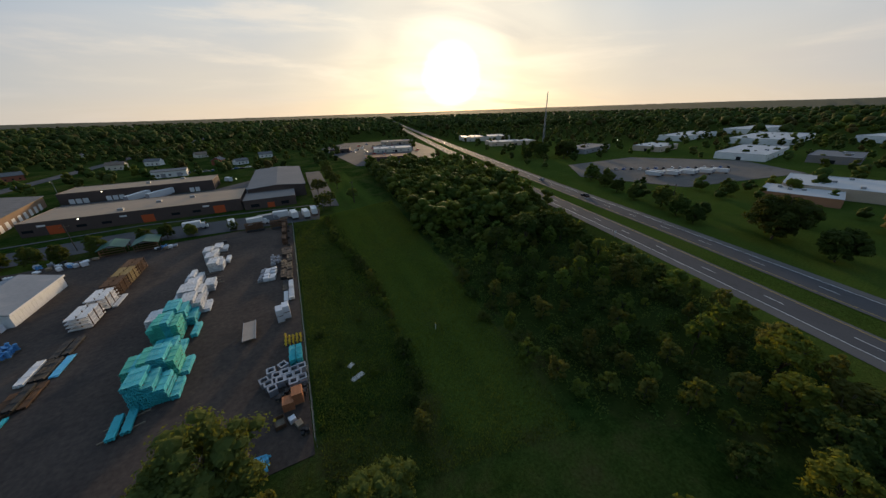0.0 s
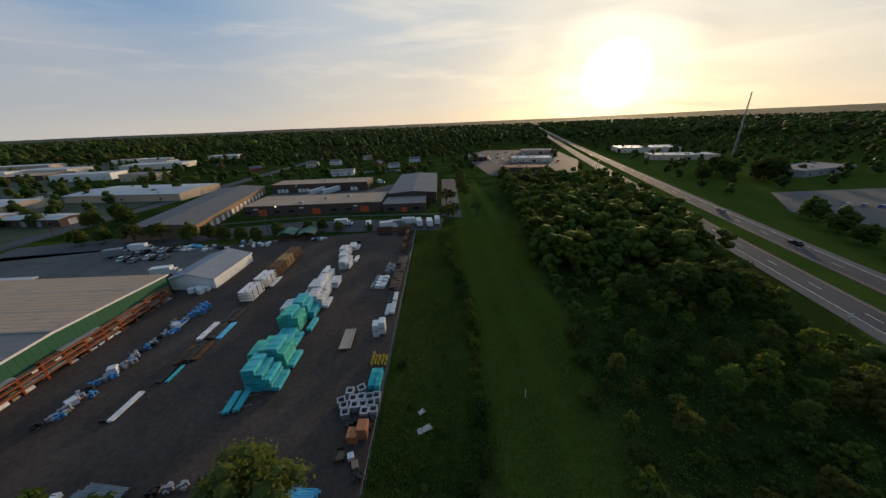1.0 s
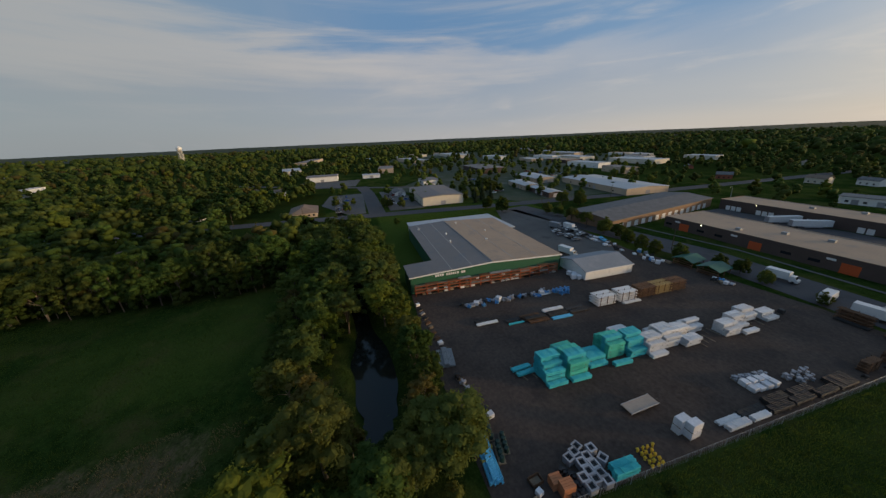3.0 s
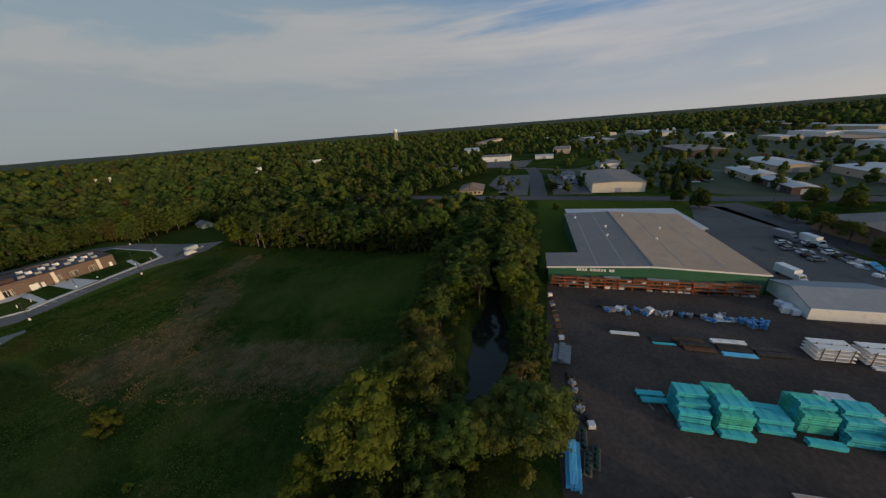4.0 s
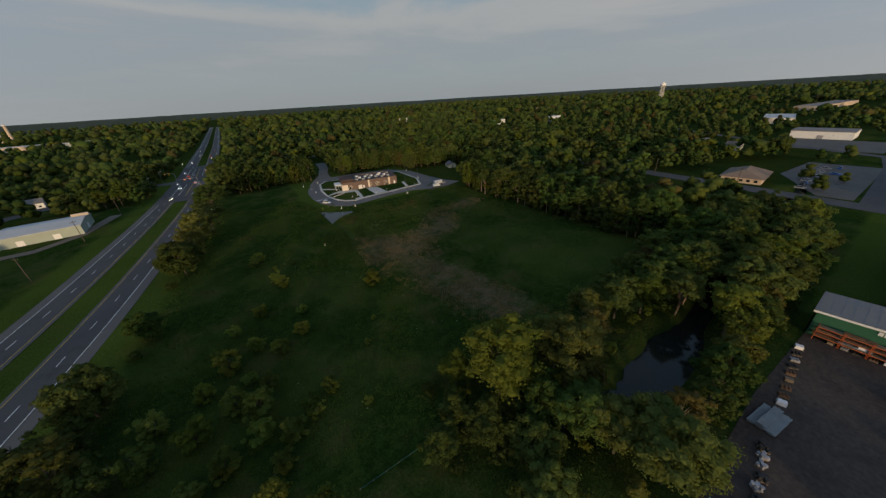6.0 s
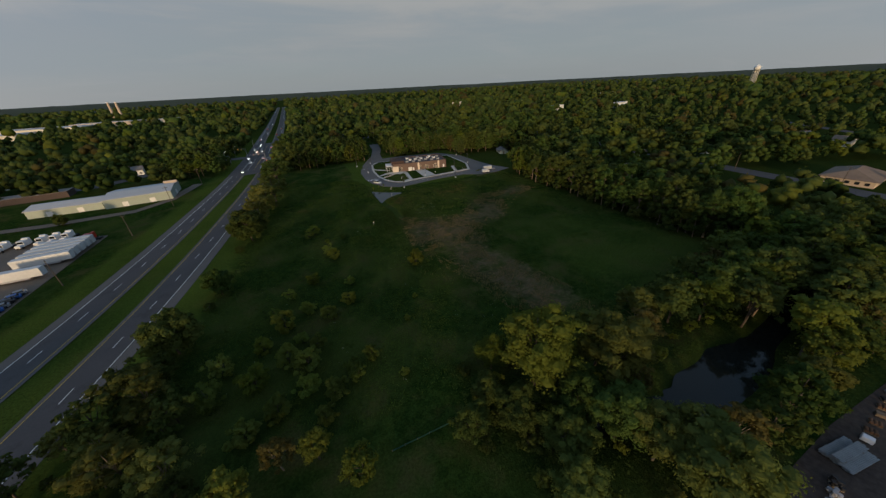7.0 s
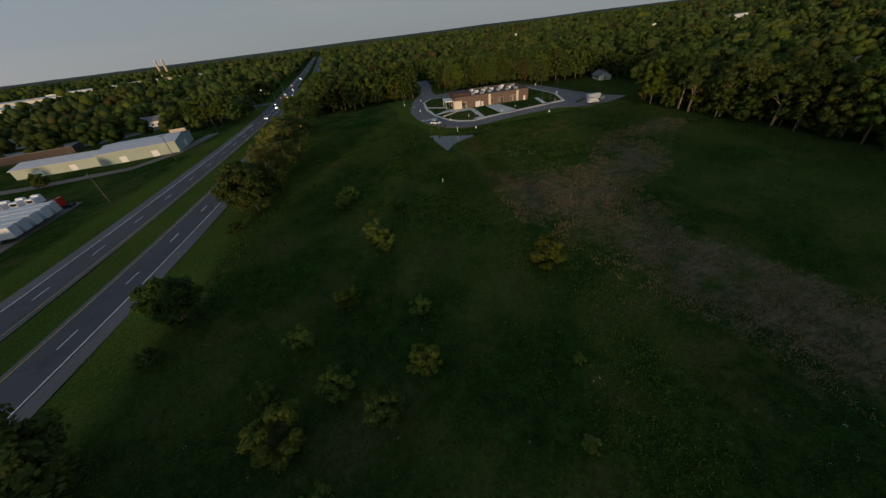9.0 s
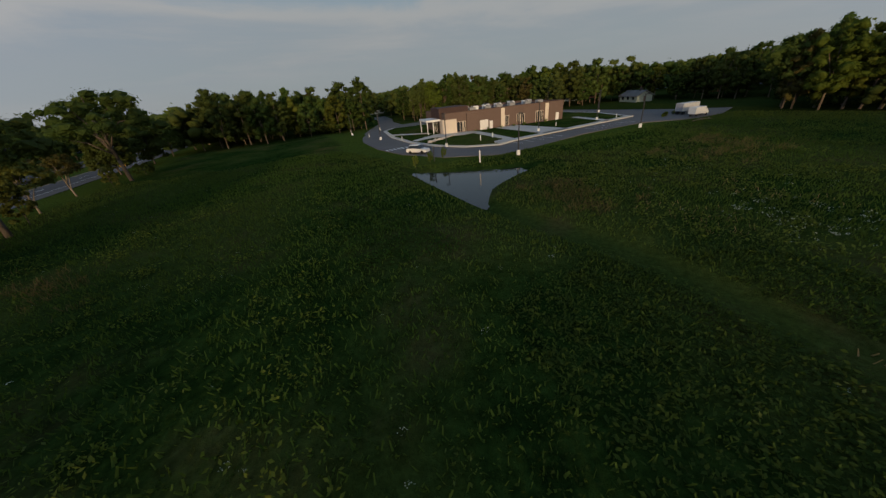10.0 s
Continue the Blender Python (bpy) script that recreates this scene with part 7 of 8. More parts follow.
# far halls with pale roofs
for i, (x, y, w, d, m, r) in enumerate(((-420, -478, 36, 12, WHITE_WALL, WHITE_ROOF), (-400, -806, 50, 12, CREAM_WALL, WHITE_ROOF), (-828, -700, 60, 14, WHITE_WALL, WHITE_ROOF), (-524, -427, 36, 12, WHITE_WALL, WHITE_ROOF),
                                        (560, -850, 190, 70, CREAM_WALL, WHITE_ROOF), (500, -990, 160, 60, CREAM_WALL, WHITE_ROOF), (420, -1060, 130, 40, TAN_WALL, WHITE_ROOF), (300, -1040, 90, 30, CREAM_WALL, WHITE_ROOF),
                                        (500, -660, 150, 70, CREAM_WALL, WHITE_ROOF), (640, -620, 120, 60, CREAM_WALL, GREY_ROOF), (-700, 120, 120, 30, TAN_WALL, WHITE_ROOF), (-820, 260, 160, 40, CREAM_WALL, WHITE_ROOF), (-900, -120, 180, 30, TAN_WALL, GREY_ROOF),
                                        (-640, 300, 70, 30, WHITE_WALL, WHITE_ROOF), (-560, 380, 60, 24, WHITE_WALL, WHITE_ROOF), (-620, 470, 80, 30, TAN_WALL, WHITE_ROOF), (-420, 470, 50, 20, WHITE_WALL, GREY_ROOF),
                                        (-520, 40, 60, 24, TAN_WALL, GREY_ROOF), (-600, -120, 70, 30, CREAM_WALL, WHITE_ROOF), (-380, 330, 60, 24, WHITE_WALL, WHITE_ROOF), (-300, 310, 40, 20, TAN_WALL, GREY_ROOF),
                                        (620, 60, 120, 40, WHITE_WALL, WHITE_ROOF), (680, 220, 120, 40, WHITE_WALL, WHITE_ROOF), (560, -60, 80, 30, TAN_WALL, WHITE_ROOF))):
    CLEARINGS.append((x, y, max(w, d) * 0.62))
    warehouse("far_hall", ("distant pale hall with a white roof", "distant tan hall with a light roof")[m is TAN_WALL], x - w / 2, y - d / 2, x + w / 2, y + d / 2, 9.0 if y < -400 else 7.0, m, r, rng.uniform(-12, 12), windows=4, group="far halls")

for i in range(44):
    x, y = rng.uniform(-1000, -330), rng.uniform(30, 560)
    if wooded_belt(np.array([x]), np.array([y]))[0] or any(math.hypot(x - a, y - b) < 55 for a, b, c in CLEARINGS) or (-480 < x < -370 and 140 < y < 210):
        continue
    w, d = rng.uniform(26, 80), rng.uniform(18, 36)
    CLEARINGS.append((x, y, w * 0.7))
    warehouse("far_hall", "distant low hall with a pale roof", x - w / 2, y - d / 2, x + w / 2, y + d / 2, rng.uniform(4.5, 7), (TAN_WALL, WHITE_WALL, CREAM_WALL, DARK_BRICK)[i % 4], (WHITE_ROOF, WHITE_ROOF, TAN_ROOF)[i % 3], rng.uniform(-10, 10), group="far halls")
structure("far_yards", Shape().prism([(-330, 250), (-420, 100), (-700, 60), (-980, 120), (-980, 540), (-500, 560)], -0.2, 0.04), PATCHY, "pale paved yards and grass between distant halls")

# ---- the clinic ----
CT = -10.3
cl = thing("clinic", "low brown clinic with a dark flat roof and roof units", "building", -28.2, -210.4, 0.2, 180 + CT)
# local x runs west along the front, local y runs back to the south
CW, CD, CH = 37.6, 21.0, 5.4
part("wall", Shape().box(0, 0, 0, CW, 0.35, CH).box(0, CD - 0.35, 0, CW, CD, CH).box(0, 0.35, 0, 0.35, CD - 0.35, CH).box(CW - 0.35, 0.35, 0, CW, CD - 0.35, CH), CLINIC_BROWN, cl)
part("bay", Shape().box(6.3, -0.7, 0, 11.6, 0, CH - 0.5), CLINIC_BROWN, cl)
part("roof", Shape().box(0.35, 0.35, CH - 0.9, CW - 0.35, CD - 0.35, CH - 0.6), DARK_ROOF, cl)
part("parapet", Shape().box(-0.06, -0.06, CH, CW + 0.06, 0.4, CH + 0.12).box(-0.06, CD - 0.4, CH, CW + 0.06, CD + 0.06, CH + 0.12).box(-0.06, 0.4, CH, 0.4, CD - 0.4, CH + 0.12).box(CW - 0.4, 0.4, CH, CW + 0.06, CD - 0.4, CH + 0.12), CLINIC_DARK, cl)
part("entrance_block", Shape().box(-0.6, 3.0, CH - 0.6, 8.2, 12.0, CH + 1.3).box(-0.5, 3.1, 0, 0.02, 11.9, CH - 0.6), CLINIC_DARK, cl, "dark upper entrance block")
part("stone_panel", Shape().box(-0.62, 0.2, 0, -0.02, 3.0, 3.8).box(-0.62, -0.25, 0, 3.4, 0.0, 3.8), CLINIC_PALE, cl, "pale stone corner panel")
part("canopy", Shape().box(-4.6, 2.6, 3.5, -0.5, 11.5, 3.95), WHITE_PAINT, cl, "white entrance canopy")
for x, y in ((-4.3, 2.9), (-4.3, 11.2), (-2.6, 2.9)):
    part("canopy_post", Shape().box(x - 0.1, y - 0.1, 0, x + 0.1, y + 0.1, 3.5), WHITE_PAINT, cl)
gl = part("entrance_glazing", Shape().box(-0.75, 4.2, 0.1, -0.62, 10.6, 3.3), GLASS, cl, "dark entrance glazing")
for y in (5.4, 6.8, 8.2, 9.4):
    part("mullion", Shape().box(-0.8, y - 0.04, 0.1, -0.74, y + 0.04, 3.3), WHITE_PAINT, gl)
for x in (17.6, 32.0):
    part("pale_pier", Shape().box(x - 0.55, -0.14, 0, x + 0.55, -0.0, CH - 0.25), CLINIC_PALE, cl, "pale wall pier")
part("garage_door", Shape().box(10.2, -0.78, 0, 12.7, -0.70, 2.7).box(12.0, -0.08, 0, 12.7, 0.0, 2.7), WHITE_PAINT, cl, "white overhead door")
part("door", Shape().box(13.4, -0.1, 0, 14.4, 0.0, 2.2), WHITE_PAINT, cl)
part("door", Shape().box(35.2, -0.1, 0, 36.2, 0.0, 2.2), WHITE_PAINT, cl)
for x, w, z0, z1 in ((4.4, 1.0, 0.4, 2.9), (5.6, 0.4, 0.4, 2.9), (18.9, 0.5, 0.5, 3.0), (22.6, 0.45, 1.2, 3.0), (24.0, 0.55, 0.5, 3.0), (28.9, 0.5, 0.4, 3.2), (30.2, 0.45, 0.4, 3.2)):
    wn = part("window", Shape().box(x - w, -0.06, z0, x + w, 0.02, z1), GLASS, cl)
    part("window_frame", Shape().box(x - w - 0.12, -0.1, z0 - 0.1, x - w, 0.0, z1 + 0.1).box(x + w, -0.1, z0 - 0.1, x + w + 0.12, 0.0, z1 + 0.1).box(x - w, -0.1, z1, x + w, 0.0, z1 + 0.1).box(x - 0.05, -0.1, z0, x + 0.05, 0.0, z1), CLINIC_PALE, wn)
for i in range(6):
    part("window", Shape().box(CW - 0.02, 2.2 + i * 3.1, 1.0, CW + 0.06, 3.8 + i * 3.1, 2.8), GLASS, cl)
for i, (x, y) in enumerate(((10.5, 6), (13.5, 11), (15, 5), (17.5, 12), (19.5, 6.5), (22, 12.5), (24.5, 8), (27, 13), (28.5, 5.5), (31, 11), (33, 6), (12, 16), (20, 17), (29, 17), (34.5, 15))):
    u = part("roof_unit", Shape().box(x - 0.95, y - 0.75, CH - 0.6, x + 0.95, y + 0.75, CH + 0.55, 0.08), WHITE_PAINT if i % 2 else STEEL, cl, "pale roof unit")
    part("fan_cowl", Shape().rod((x, y, CH + 0.55), (x, y, CH + 0.72), 0.5, 0.45, 12), DARK_STEEL, u)

# clinic surroundings


def lot_lamp():
    p = thing("lot_lamp", "dark lamp post on a pale concrete base", "lamp", group="car park lamps")
    part("base", Shape().rod((0, 0, 0), (0, 0, 0.8), 0.32, 0.30, 12), WHITE_PAINT, p, "pale concrete base")
    part("pole", Shape().box(-0.07, -0.07, 0.8, 0.07, 0.07, 6.6), DARK_STEEL, p)
    part("head", Shape().box(-0.2, -0.1, 6.55, 0.75, 0.22, 6.72), DARK_STEEL, p)
    return p


LP = lot_lamp()
for x, y, t in ((-22.6, -172.2, 90), (-18.6, -191.4, 0), (-57.6, -174.0, 90), (-43.5, -190.2, 270), (-12.5, -221, 180), (-20.5, -249, 90), (-84, -206, 0), (-66, -192, 0), (-9.2, -244, 0), (-90, -236, 180)):
    put(LP, x, y, 0.2, t)


def bollard():
    p = thing("bollard", "short white bollard near the drive", "bollard", group="bollards")
    part("post", Shape().rod((0, 0, 0), (0, 0, 1.1), 0.11, 0.11, 10), WHITE_PAINT, p)
    part("cap", Shape().rod((0, 0, 1.1), (0, 0, 1.22), 0.12, 0.05, 10), WHITE_PAINT, p)
    return p


BO = bollard()
for x, y, s in ((-14.6, -172.0, 1.6), (-27.5, -191.5, 1.0), (-31.5, -192.5, 1.0), (-16.5, -214, 0.7), (-12.0, -232, 0.7), (-10.6, -253, 0.8), (-52, -193, 0.8), (-72, -190.5, 0.8)):
    put(BO, x, y, 0.3, 0, (1, 1, s))
dark_post = thing("sign_post", "slim dark post beside the pond", "post", -10.4, -180.6)
part("stake", Shape().box(-0.06, -0.06, 0, 0.06, 0.06, 2.6), DARK_STEEL, dark_post)
part("plate", Shape().box(-0.05, -0.2, 2.1, 0.05, 0.2, 2.6), DARK_STEEL, dark_post)
for i in range(16):
    r = 0.35 + rng.uniform(0, 0.35)
    s = Shape().box(-r, -r * 0.7, 0, r, r * 0.7, r * 0.9, r * 0.3)
    solid("boulder", s, STONE, "pale landscape boulder on the lawn edge", "stone", -18.5 - i * 0.62 + rng.normal(0, 0.2), -200.2 - 0.35 * i + rng.normal(0, 0.3), 0.3, rng.uniform(0, 180), group="lawn boulders")
for i in range(14):
    plant(FIELD_BUSH[1 + i % 2], -29 - rng.uniform(0, 1.5) - (i > 6) * (3 + (i - 6) * 3.6), -212 - rng.uniform(0, 6) if i <= 6 else -207.6 + (i - 6) * 0.72, rng.uniform(0.22, 0.4), group="clinic shrubs", z=0.3)
for x, y in ((-88.5, -178.2), (-89.8, -179.4)):
    put(FP[0], x, y, 0.12, 20)
for i in range(8):
    plant(FIELD_BUSH[0], -77 - i * 1.2, -180.5 - rng.uniform(0, 2.4), 0.3, group="clinic shrubs", z=0.1)
for i in range(3):
    plant(FIELD_BUSH[2], -12.6 + i * 3.4, -181 + i * 1.4, 0.4, 0.8, group="clinic shrubs", z=0.0)

# ---- vehicles ----


def car(label, paint, kind="car", high=1.0, group="cars", lit=False):
    """A car that points along local x: lower body, glass cabin, roof, wheels and lamps."""
    c = thing(kind, label, kind, group=group)
    L, W2 = 2.3, 0.92
    prof = [(-L, 0.35), (-L, 0.95), (-L + 0.15, 1.05), (-0.2, 1.08), (1.1, 0.98), (L - 0.1, 0.85), (L, 0.6), (L, 0.32)]
    part("body", Shape().quad_mesh([(u, -W2, z) for u, z in prof] + [(u, W2, z) for u, z in prof],
         [tuple(range(7, -1, -1)), tuple(range(8, 16))] + [(i, (i + 1) % 8, (i + 1) % 8 + 8, i + 8) for i in range(8)]), paint, c)
    rt = 1.05 + 0.52 * high
    part("cabin_glass", Shape().quad_mesh([(-1.9, -0.84, 1.02), (1.0, -0.84, 1.0), (1.0, 0.84, 1.0), (-1.9, 0.84, 1.02), (-1.5, -0.68, rt - 0.06), (0.3, -0.68, rt - 0.06), (0.3, 0.68, rt - 0.06), (-1.5, 0.68, rt - 0.06)],
         [(4, 5, 6, 7), (0, 1, 5, 4), (1, 2, 6, 5), (2, 3, 7, 6), (3, 0, 4, 7)]), GLASS, c)
    part("roof", Shape().box(-1.58, -0.7, rt - 0.08, 0.36, 0.7, rt, 0.05), paint, c)
    for x in (-1.4, 1.4):
        for y in (-0.95, 0.73):
            part("wheel", Shape().rod((x, y, 0.33), (x, y + 0.22, 0.33), 0.33, 0.33, 14), RUBBER, c)
    for y in (-0.75, 0.55):
        part("headlight", Shape().box(L - 0.08, y, 0.6, L + 0.02, y + 0.2, 0.78), HEAD_LAMP if lit else WHITE_PAINT, c)
        part("tail_light", Shape().box(-L - 0.02, y, 0.7, -L + 0.05, y + 0.2, 0.95), RED_LAMP if lit else RED_PAINT, c)
    return c


CARS = [car("white car parked on asphalt", WHITE_PAINT), car("grey car parked on asphalt", GREY_PAINT), car("dark blue car parked on asphalt", BLUE_PAINT), car("black car parked on asphalt", BLACK_PAINT)]


def far_car(label, paint):
    """A car of distant lots: body, cabin and roof only show."""
    c = thing("car", label, "car", group="cars in distant lots")
    part("body", Shape().box(-2.2, -0.9, 0.25, 2.2, 0.9, 0.95, 0.12), paint, c)
    part("cabin_glass", Shape().box(-1.6, -0.75, 0.95, 0.8, 0.75, 1.42, 0.2), GLASS, c)
    part("roof", Shape().box(-1.3, -0.6, 1.42, 0.5, 0.6, 1.5), paint, c)
    return c


FAR_CARS = [far_car("white car parked in a distant lot", WHITE_PAINT), far_car("grey car parked in a distant lot", GREY_PAINT), far_car("blue car parked in a distant lot", BLUE_PAINT), far_car("black car parked in a distant lot", BLACK_PAINT), far_car("red car parked in a distant lot", RED_PAINT)]
SUV = car("white sport utility vehicle on the clinic drive", WHITE_PAINT, "car", 1.25)
put(SUV, -11.4, -190.4, 0.14, 128)
hw = car("silver car driving on the highway", GREY_PAINT, "car", 1.0, "highway cars")
put(hw, float(hx(116)) + 9.6, 116, 0.16, 77)
hw2 = car("dark car driving on the highway", BLACK_PAINT, "car", 1.1, "highway cars")
put(hw2, float(hx(74)) + 9.8, 74, 0.16, 77)
LIT = [car("white car with lit lamps at the junction", WHITE_PAINT, group="junction cars", lit=True), car("grey car with lit lamps at the junction", GREY_PAINT, group="junction cars", lit=True),
       car("red car with lit lamps at the junction", RED_PAINT, group="junction cars", lit=True)]
for i, (o, y) in enumerate(((6.4, -316), (10.2, -338), (6.4, -372), (10.2, -392), (6.6, -424), (10.2, -470), (6.4, -540), (2.2, -374), (10.0, -610), (6.4, -690), (6.6, -280))):
    put(LIT[i % 3], float(hx(y)) + o, y, 0.24, 92)
for i, (o, y) in enumerate(((-6.4, -322), (-10.2, -330), (-6.4, -396), (-10.2, -440), (-6.4, -520), (-2.2, -332), (-9.8, -600))):
    put(LIT[(i + 1) % 3], float(hx(y)) + o, y, 0.24, -88)
for i, (x, y) in enumerate(((92, -349.5), (101, -350.5), (38, -350), (128, -356))):
    put(LIT[i % 3], x, y, 0.24, (184, 184, 4, 186)[i])
for i in range(46):
    put(FAR_CARS[int(rng.integers(5))], rng.uniform(70, 150), rng.uniform(290, 460), 0.14, rng.choice([70, 160]))
for i in range(26):
    put(FAR_CARS[int(rng.integers(5))], -215 - rng.uniform(0, 70), rng.choice([-24, -30, 14, 20, 26]) + rng.normal(0, 0.6), 0.14, rng.choice([0, 90]))
for i in range(34):
    put(FAR_CARS[int(rng.integers(5))], rng.uniform(-380, -230), rng.uniform(105, 132) + (i % 2) * 112, 0.08, rng.choice([0, 90]))
for i in range(12):
    put(CARS[(0, 3, 1, 0, 3, 1)[i % 6]], -112 + (i % 6) * 3.1, 84 + (i // 6) * 9 + rng.normal(0, 0.8), 0.14, 95)
for i in range(14):
    put(FAR_CARS[i % 4], -84 + i * 4.4, 296 + rng.normal(0, 3), 0.14, rng.choice([0, 90]))


def box_truck(label, paint):
    t = thing("box_truck", label, "truck", group="trucks")
    part("cargo_box", Shape().box(-4.0, -1.2, 1.0, 2.0, 1.2, 3.5, 0.04), paint, t)
    part("cab", Shape().quad_mesh([(2.1, -1.05, 0.6), (4.2, -1.05, 0.6), (4.2, 1.05, 0.6), (2.1, 1.05, 0.6), (2.1, -1.0, 2.5), (3.3, -1.0, 2.5), (3.3, 1.0, 2.5), (2.1, 1.0, 2.5), (4.2, -1.05, 1.45), (4.2, 1.05, 1.45), (3.7, -1.05, 1.55), (3.7, 1.05, 1.55)],
         [(0, 3, 2, 1), (4, 5, 6, 7), (0, 1, 8, 10, 5, 4), (3, 7, 6, 11, 9, 2), (1, 2, 9, 8), (8, 9, 11, 10), (10, 11, 6, 5), (0, 4, 7, 3)]), paint, t)
    part("windscreen", Shape().quad_mesh([(3.72, -0.95, 1.6), (3.72, 0.95, 1.6), (3.36, 0.9, 2.4), (3.36, -0.9, 2.4)], [(0, 1, 2, 3)]), GLASS, t)
    part("chassis", Shape().box(-3.9, -0.5, 0.6, 3.6, 0.5, 0.95), DARK_STEEL, t)
    for x in (-2.6, 3.1):
        for y in (-1.1, 0.8):
            part("wheel", Shape().rod((x, y, 0.46), (x, y + 0.3, 0.46), 0.46, 0.46, 14), RUBBER, t)
    return t


def semi_trailer():
    t = thing("semi_trailer", "long white box semi-trailer parked on gravel", "trailer", group="parked semi-trailers")
    part("box", Shape().box(-8.0, -1.28, 1.15, 8.0, 1.28, 4.05, 0.03), TRAILER_WHITE, t)
    part("rear_door", Shape().box(-8.06, -1.15, 1.2, -8.0, 1.15, 3.9), GREY_PART, t)
    part("side_skirt", Shape().box(-3.0, -1.26, 0.55, 4.5, -1.2, 1.15).box(-3.0, 1.2, 0.55, 4.5, 1.26, 1.15), GREY_PART, t)
    for x in (-6.6, -5.4):
        for y in (-1.25, 0.75):
            part("wheel", Shape().rod((x, y, 0.5), (x, y + 0.5, 0.5), 0.5, 0.5, 14), RUBBER, t)
    for y in (-0.8, 0.7):
        part("landing_leg", Shape().box(4.6, y, 0, 4.75, y + 0.12, 1.15), DARK_STEEL, t)
    return t


def tractor(label, paint):
    t = thing("tractor_unit", label, "truck", group="tractor units")
    part("cab", Shape().box(-0.9, -1.2, 0.9, 1.5, 1.2, 3.0, 0.12).box(-2.0, -1.15, 1.0, -0.95, 1.15, 3.5, 0.15), paint, t)
    part("bonnet", Shape().box(1.5, -0.95, 0.7, 3.4, 0.95, 1.75, 0.15), paint, t)
    part("windscreen", Shape().box(1.46, -1.0, 1.85, 1.56, 1.0, 2.75), GLASS, t)
    part("chassis", Shape().box(-4.0, -0.5, 0.6, 3.2, 0.5, 0.9), DARK_STEEL, t)
    for x in (-3.3, -2.1, 2.6):
        for y in (-1.2, 0.8):
            part("wheel", Shape().rod((x, y, 0.5), (x, y + 0.4, 0.5), 0.5, 0.5, 14), RUBBER, t)
    return t


ST = semi_trailer()
TU = [tractor("white lorry tractor parked on gravel", WHITE_PAINT), tractor("red lorry tractor parked on gravel", RED_PAINT)]
BT = [box_truck("white box truck parked by the yard", WHITE_PAINT), box_truck("grey box truck parked by the yard", GREY_PAINT)]
for x, y in ((126.6, -143.4), (124.0, -154.8), (124.0, -158.6), (123.8, -162.4), (123.6, -166.2), (123.6, -170.0)):
    put(ST, x, y, 0.12, 180 + rng.normal(0, 1))
put(TU[1], 119.5, -176.0, 0.12, 0)
put(ST, 133.5, -106.6, 0.12, 12), put(TU[0], 122.6, -110.2, 0.12, 190)
put(ST, 164, -132, 0.12, 140), put(ST, 172, -128, 0.12, 150), put(BT[1], 160, -126, 0.12, 150)
for i, x in enumerate((169, 161, 155, 149, 143, 137.5, 133.5, 129.5)):
    put(TU[1] if i == 0 else TU[0], x, -181.5 - 0.3 * i, 0.12, 78)
for i in range(6):
    put(CARS[(0, 1, 2)[i % 3]], 176 + i * 2.9, -156 - i * 0.6, 0.14, 80)
for i in range(9):
    put(CARS[(1, 2, 3)[i % 3]], 120.2 + 0.05 * i, -131 + i * 2.5, 0.14, 28)
ex = thing("excavator", "yellow excavator parked at the gravel edge", "excavator", 124, -93, 0.12, 20)
part("track", Shape().box(-1.8, -1.3, 0, 1.8, -0.8, 0.8, 0.15).box(-1.8, 0.8, 0, 1.8, 1.3, 0.8, 0.15), DARK_STEEL, ex)
part("house_body", Shape().box(-1.7, -1.2, 0.9, 1.2, 1.2, 2.1, 0.15), YELLOW_PAINT, ex)
part("cab", Shape().box(0.2, -1.2, 2.1, 1.2, -0.1, 3.0, 0.1), GLASS, ex)
part("boom", Shape().rod((1.0, 0.4, 1.8), (3.6, 0.4, 3.8), 0.22, 0.18, 6).rod((3.6, 0.4, 3.8), (5.2, 0.4, 1.4), 0.16, 0.12, 6), YELLOW_PAINT, ex)
part("bucket", Shape().box(4.8, 0.0, 0.7, 5.5, 0.8, 1.4, 0.1), DARK_STEEL, ex)
# trucks by the warehouse and along the street
for k, x, y, t in ((0, -82, 68.6, 14), (0, -112, 93, 10), (1, -117, 88, 20), (0, -36, 117.5, 8), (0, -22.5, 112, 100), (0, -13, 110.5, 8), (1, -9, 112.5, 5), (0, -3.2, 115.5, 0), (0, 0.9, 113.5, 100), (0, 5.8, 112.5, 98), (0, 9.5, 115.5, 92),
                   (0, -38, 229, 120)):
    put(BT[k], x, y, 0.14, t)
for x, y, t in ((-78, 197, 70), (-68, 198, 60)):
    put(ST, x, y, 0.14, t)
van = box_truck("white van beside a shed at the drive's end", WHITE_PAINT)
put(van, -80.2, -174.4, 0.14, 175, (0.62, 0.72, 0.6))
put(ST, -84.5, -179.4, 0.14, 172, (0.36, 0.8, 0.66))
for i in range(7):
    solid("timber", Shape().box(-2.2, -0.09, 0, 2.2, 0.09, 0.07), WOOD, "rough brown plank lying at the end of the drive", "timber", -75 + 0.35 * i, -170.2 - 0.12 * i, 0.02 + 0.07 * (i % 3), 160 + 5 * i, group="loose planks")
for i in range(9):
    put(ST, 214 + i * 5.6, 88 + (i % 2) * 3 - i * 2, 0.14, 100, (0.55, 1, 0.75))
for i in range(16):
    put(FAR_CARS[i % 4], 210 + i * 5, 118 - i * 2.6, 0.14, 20)

# ---- poles, signals, towers ----


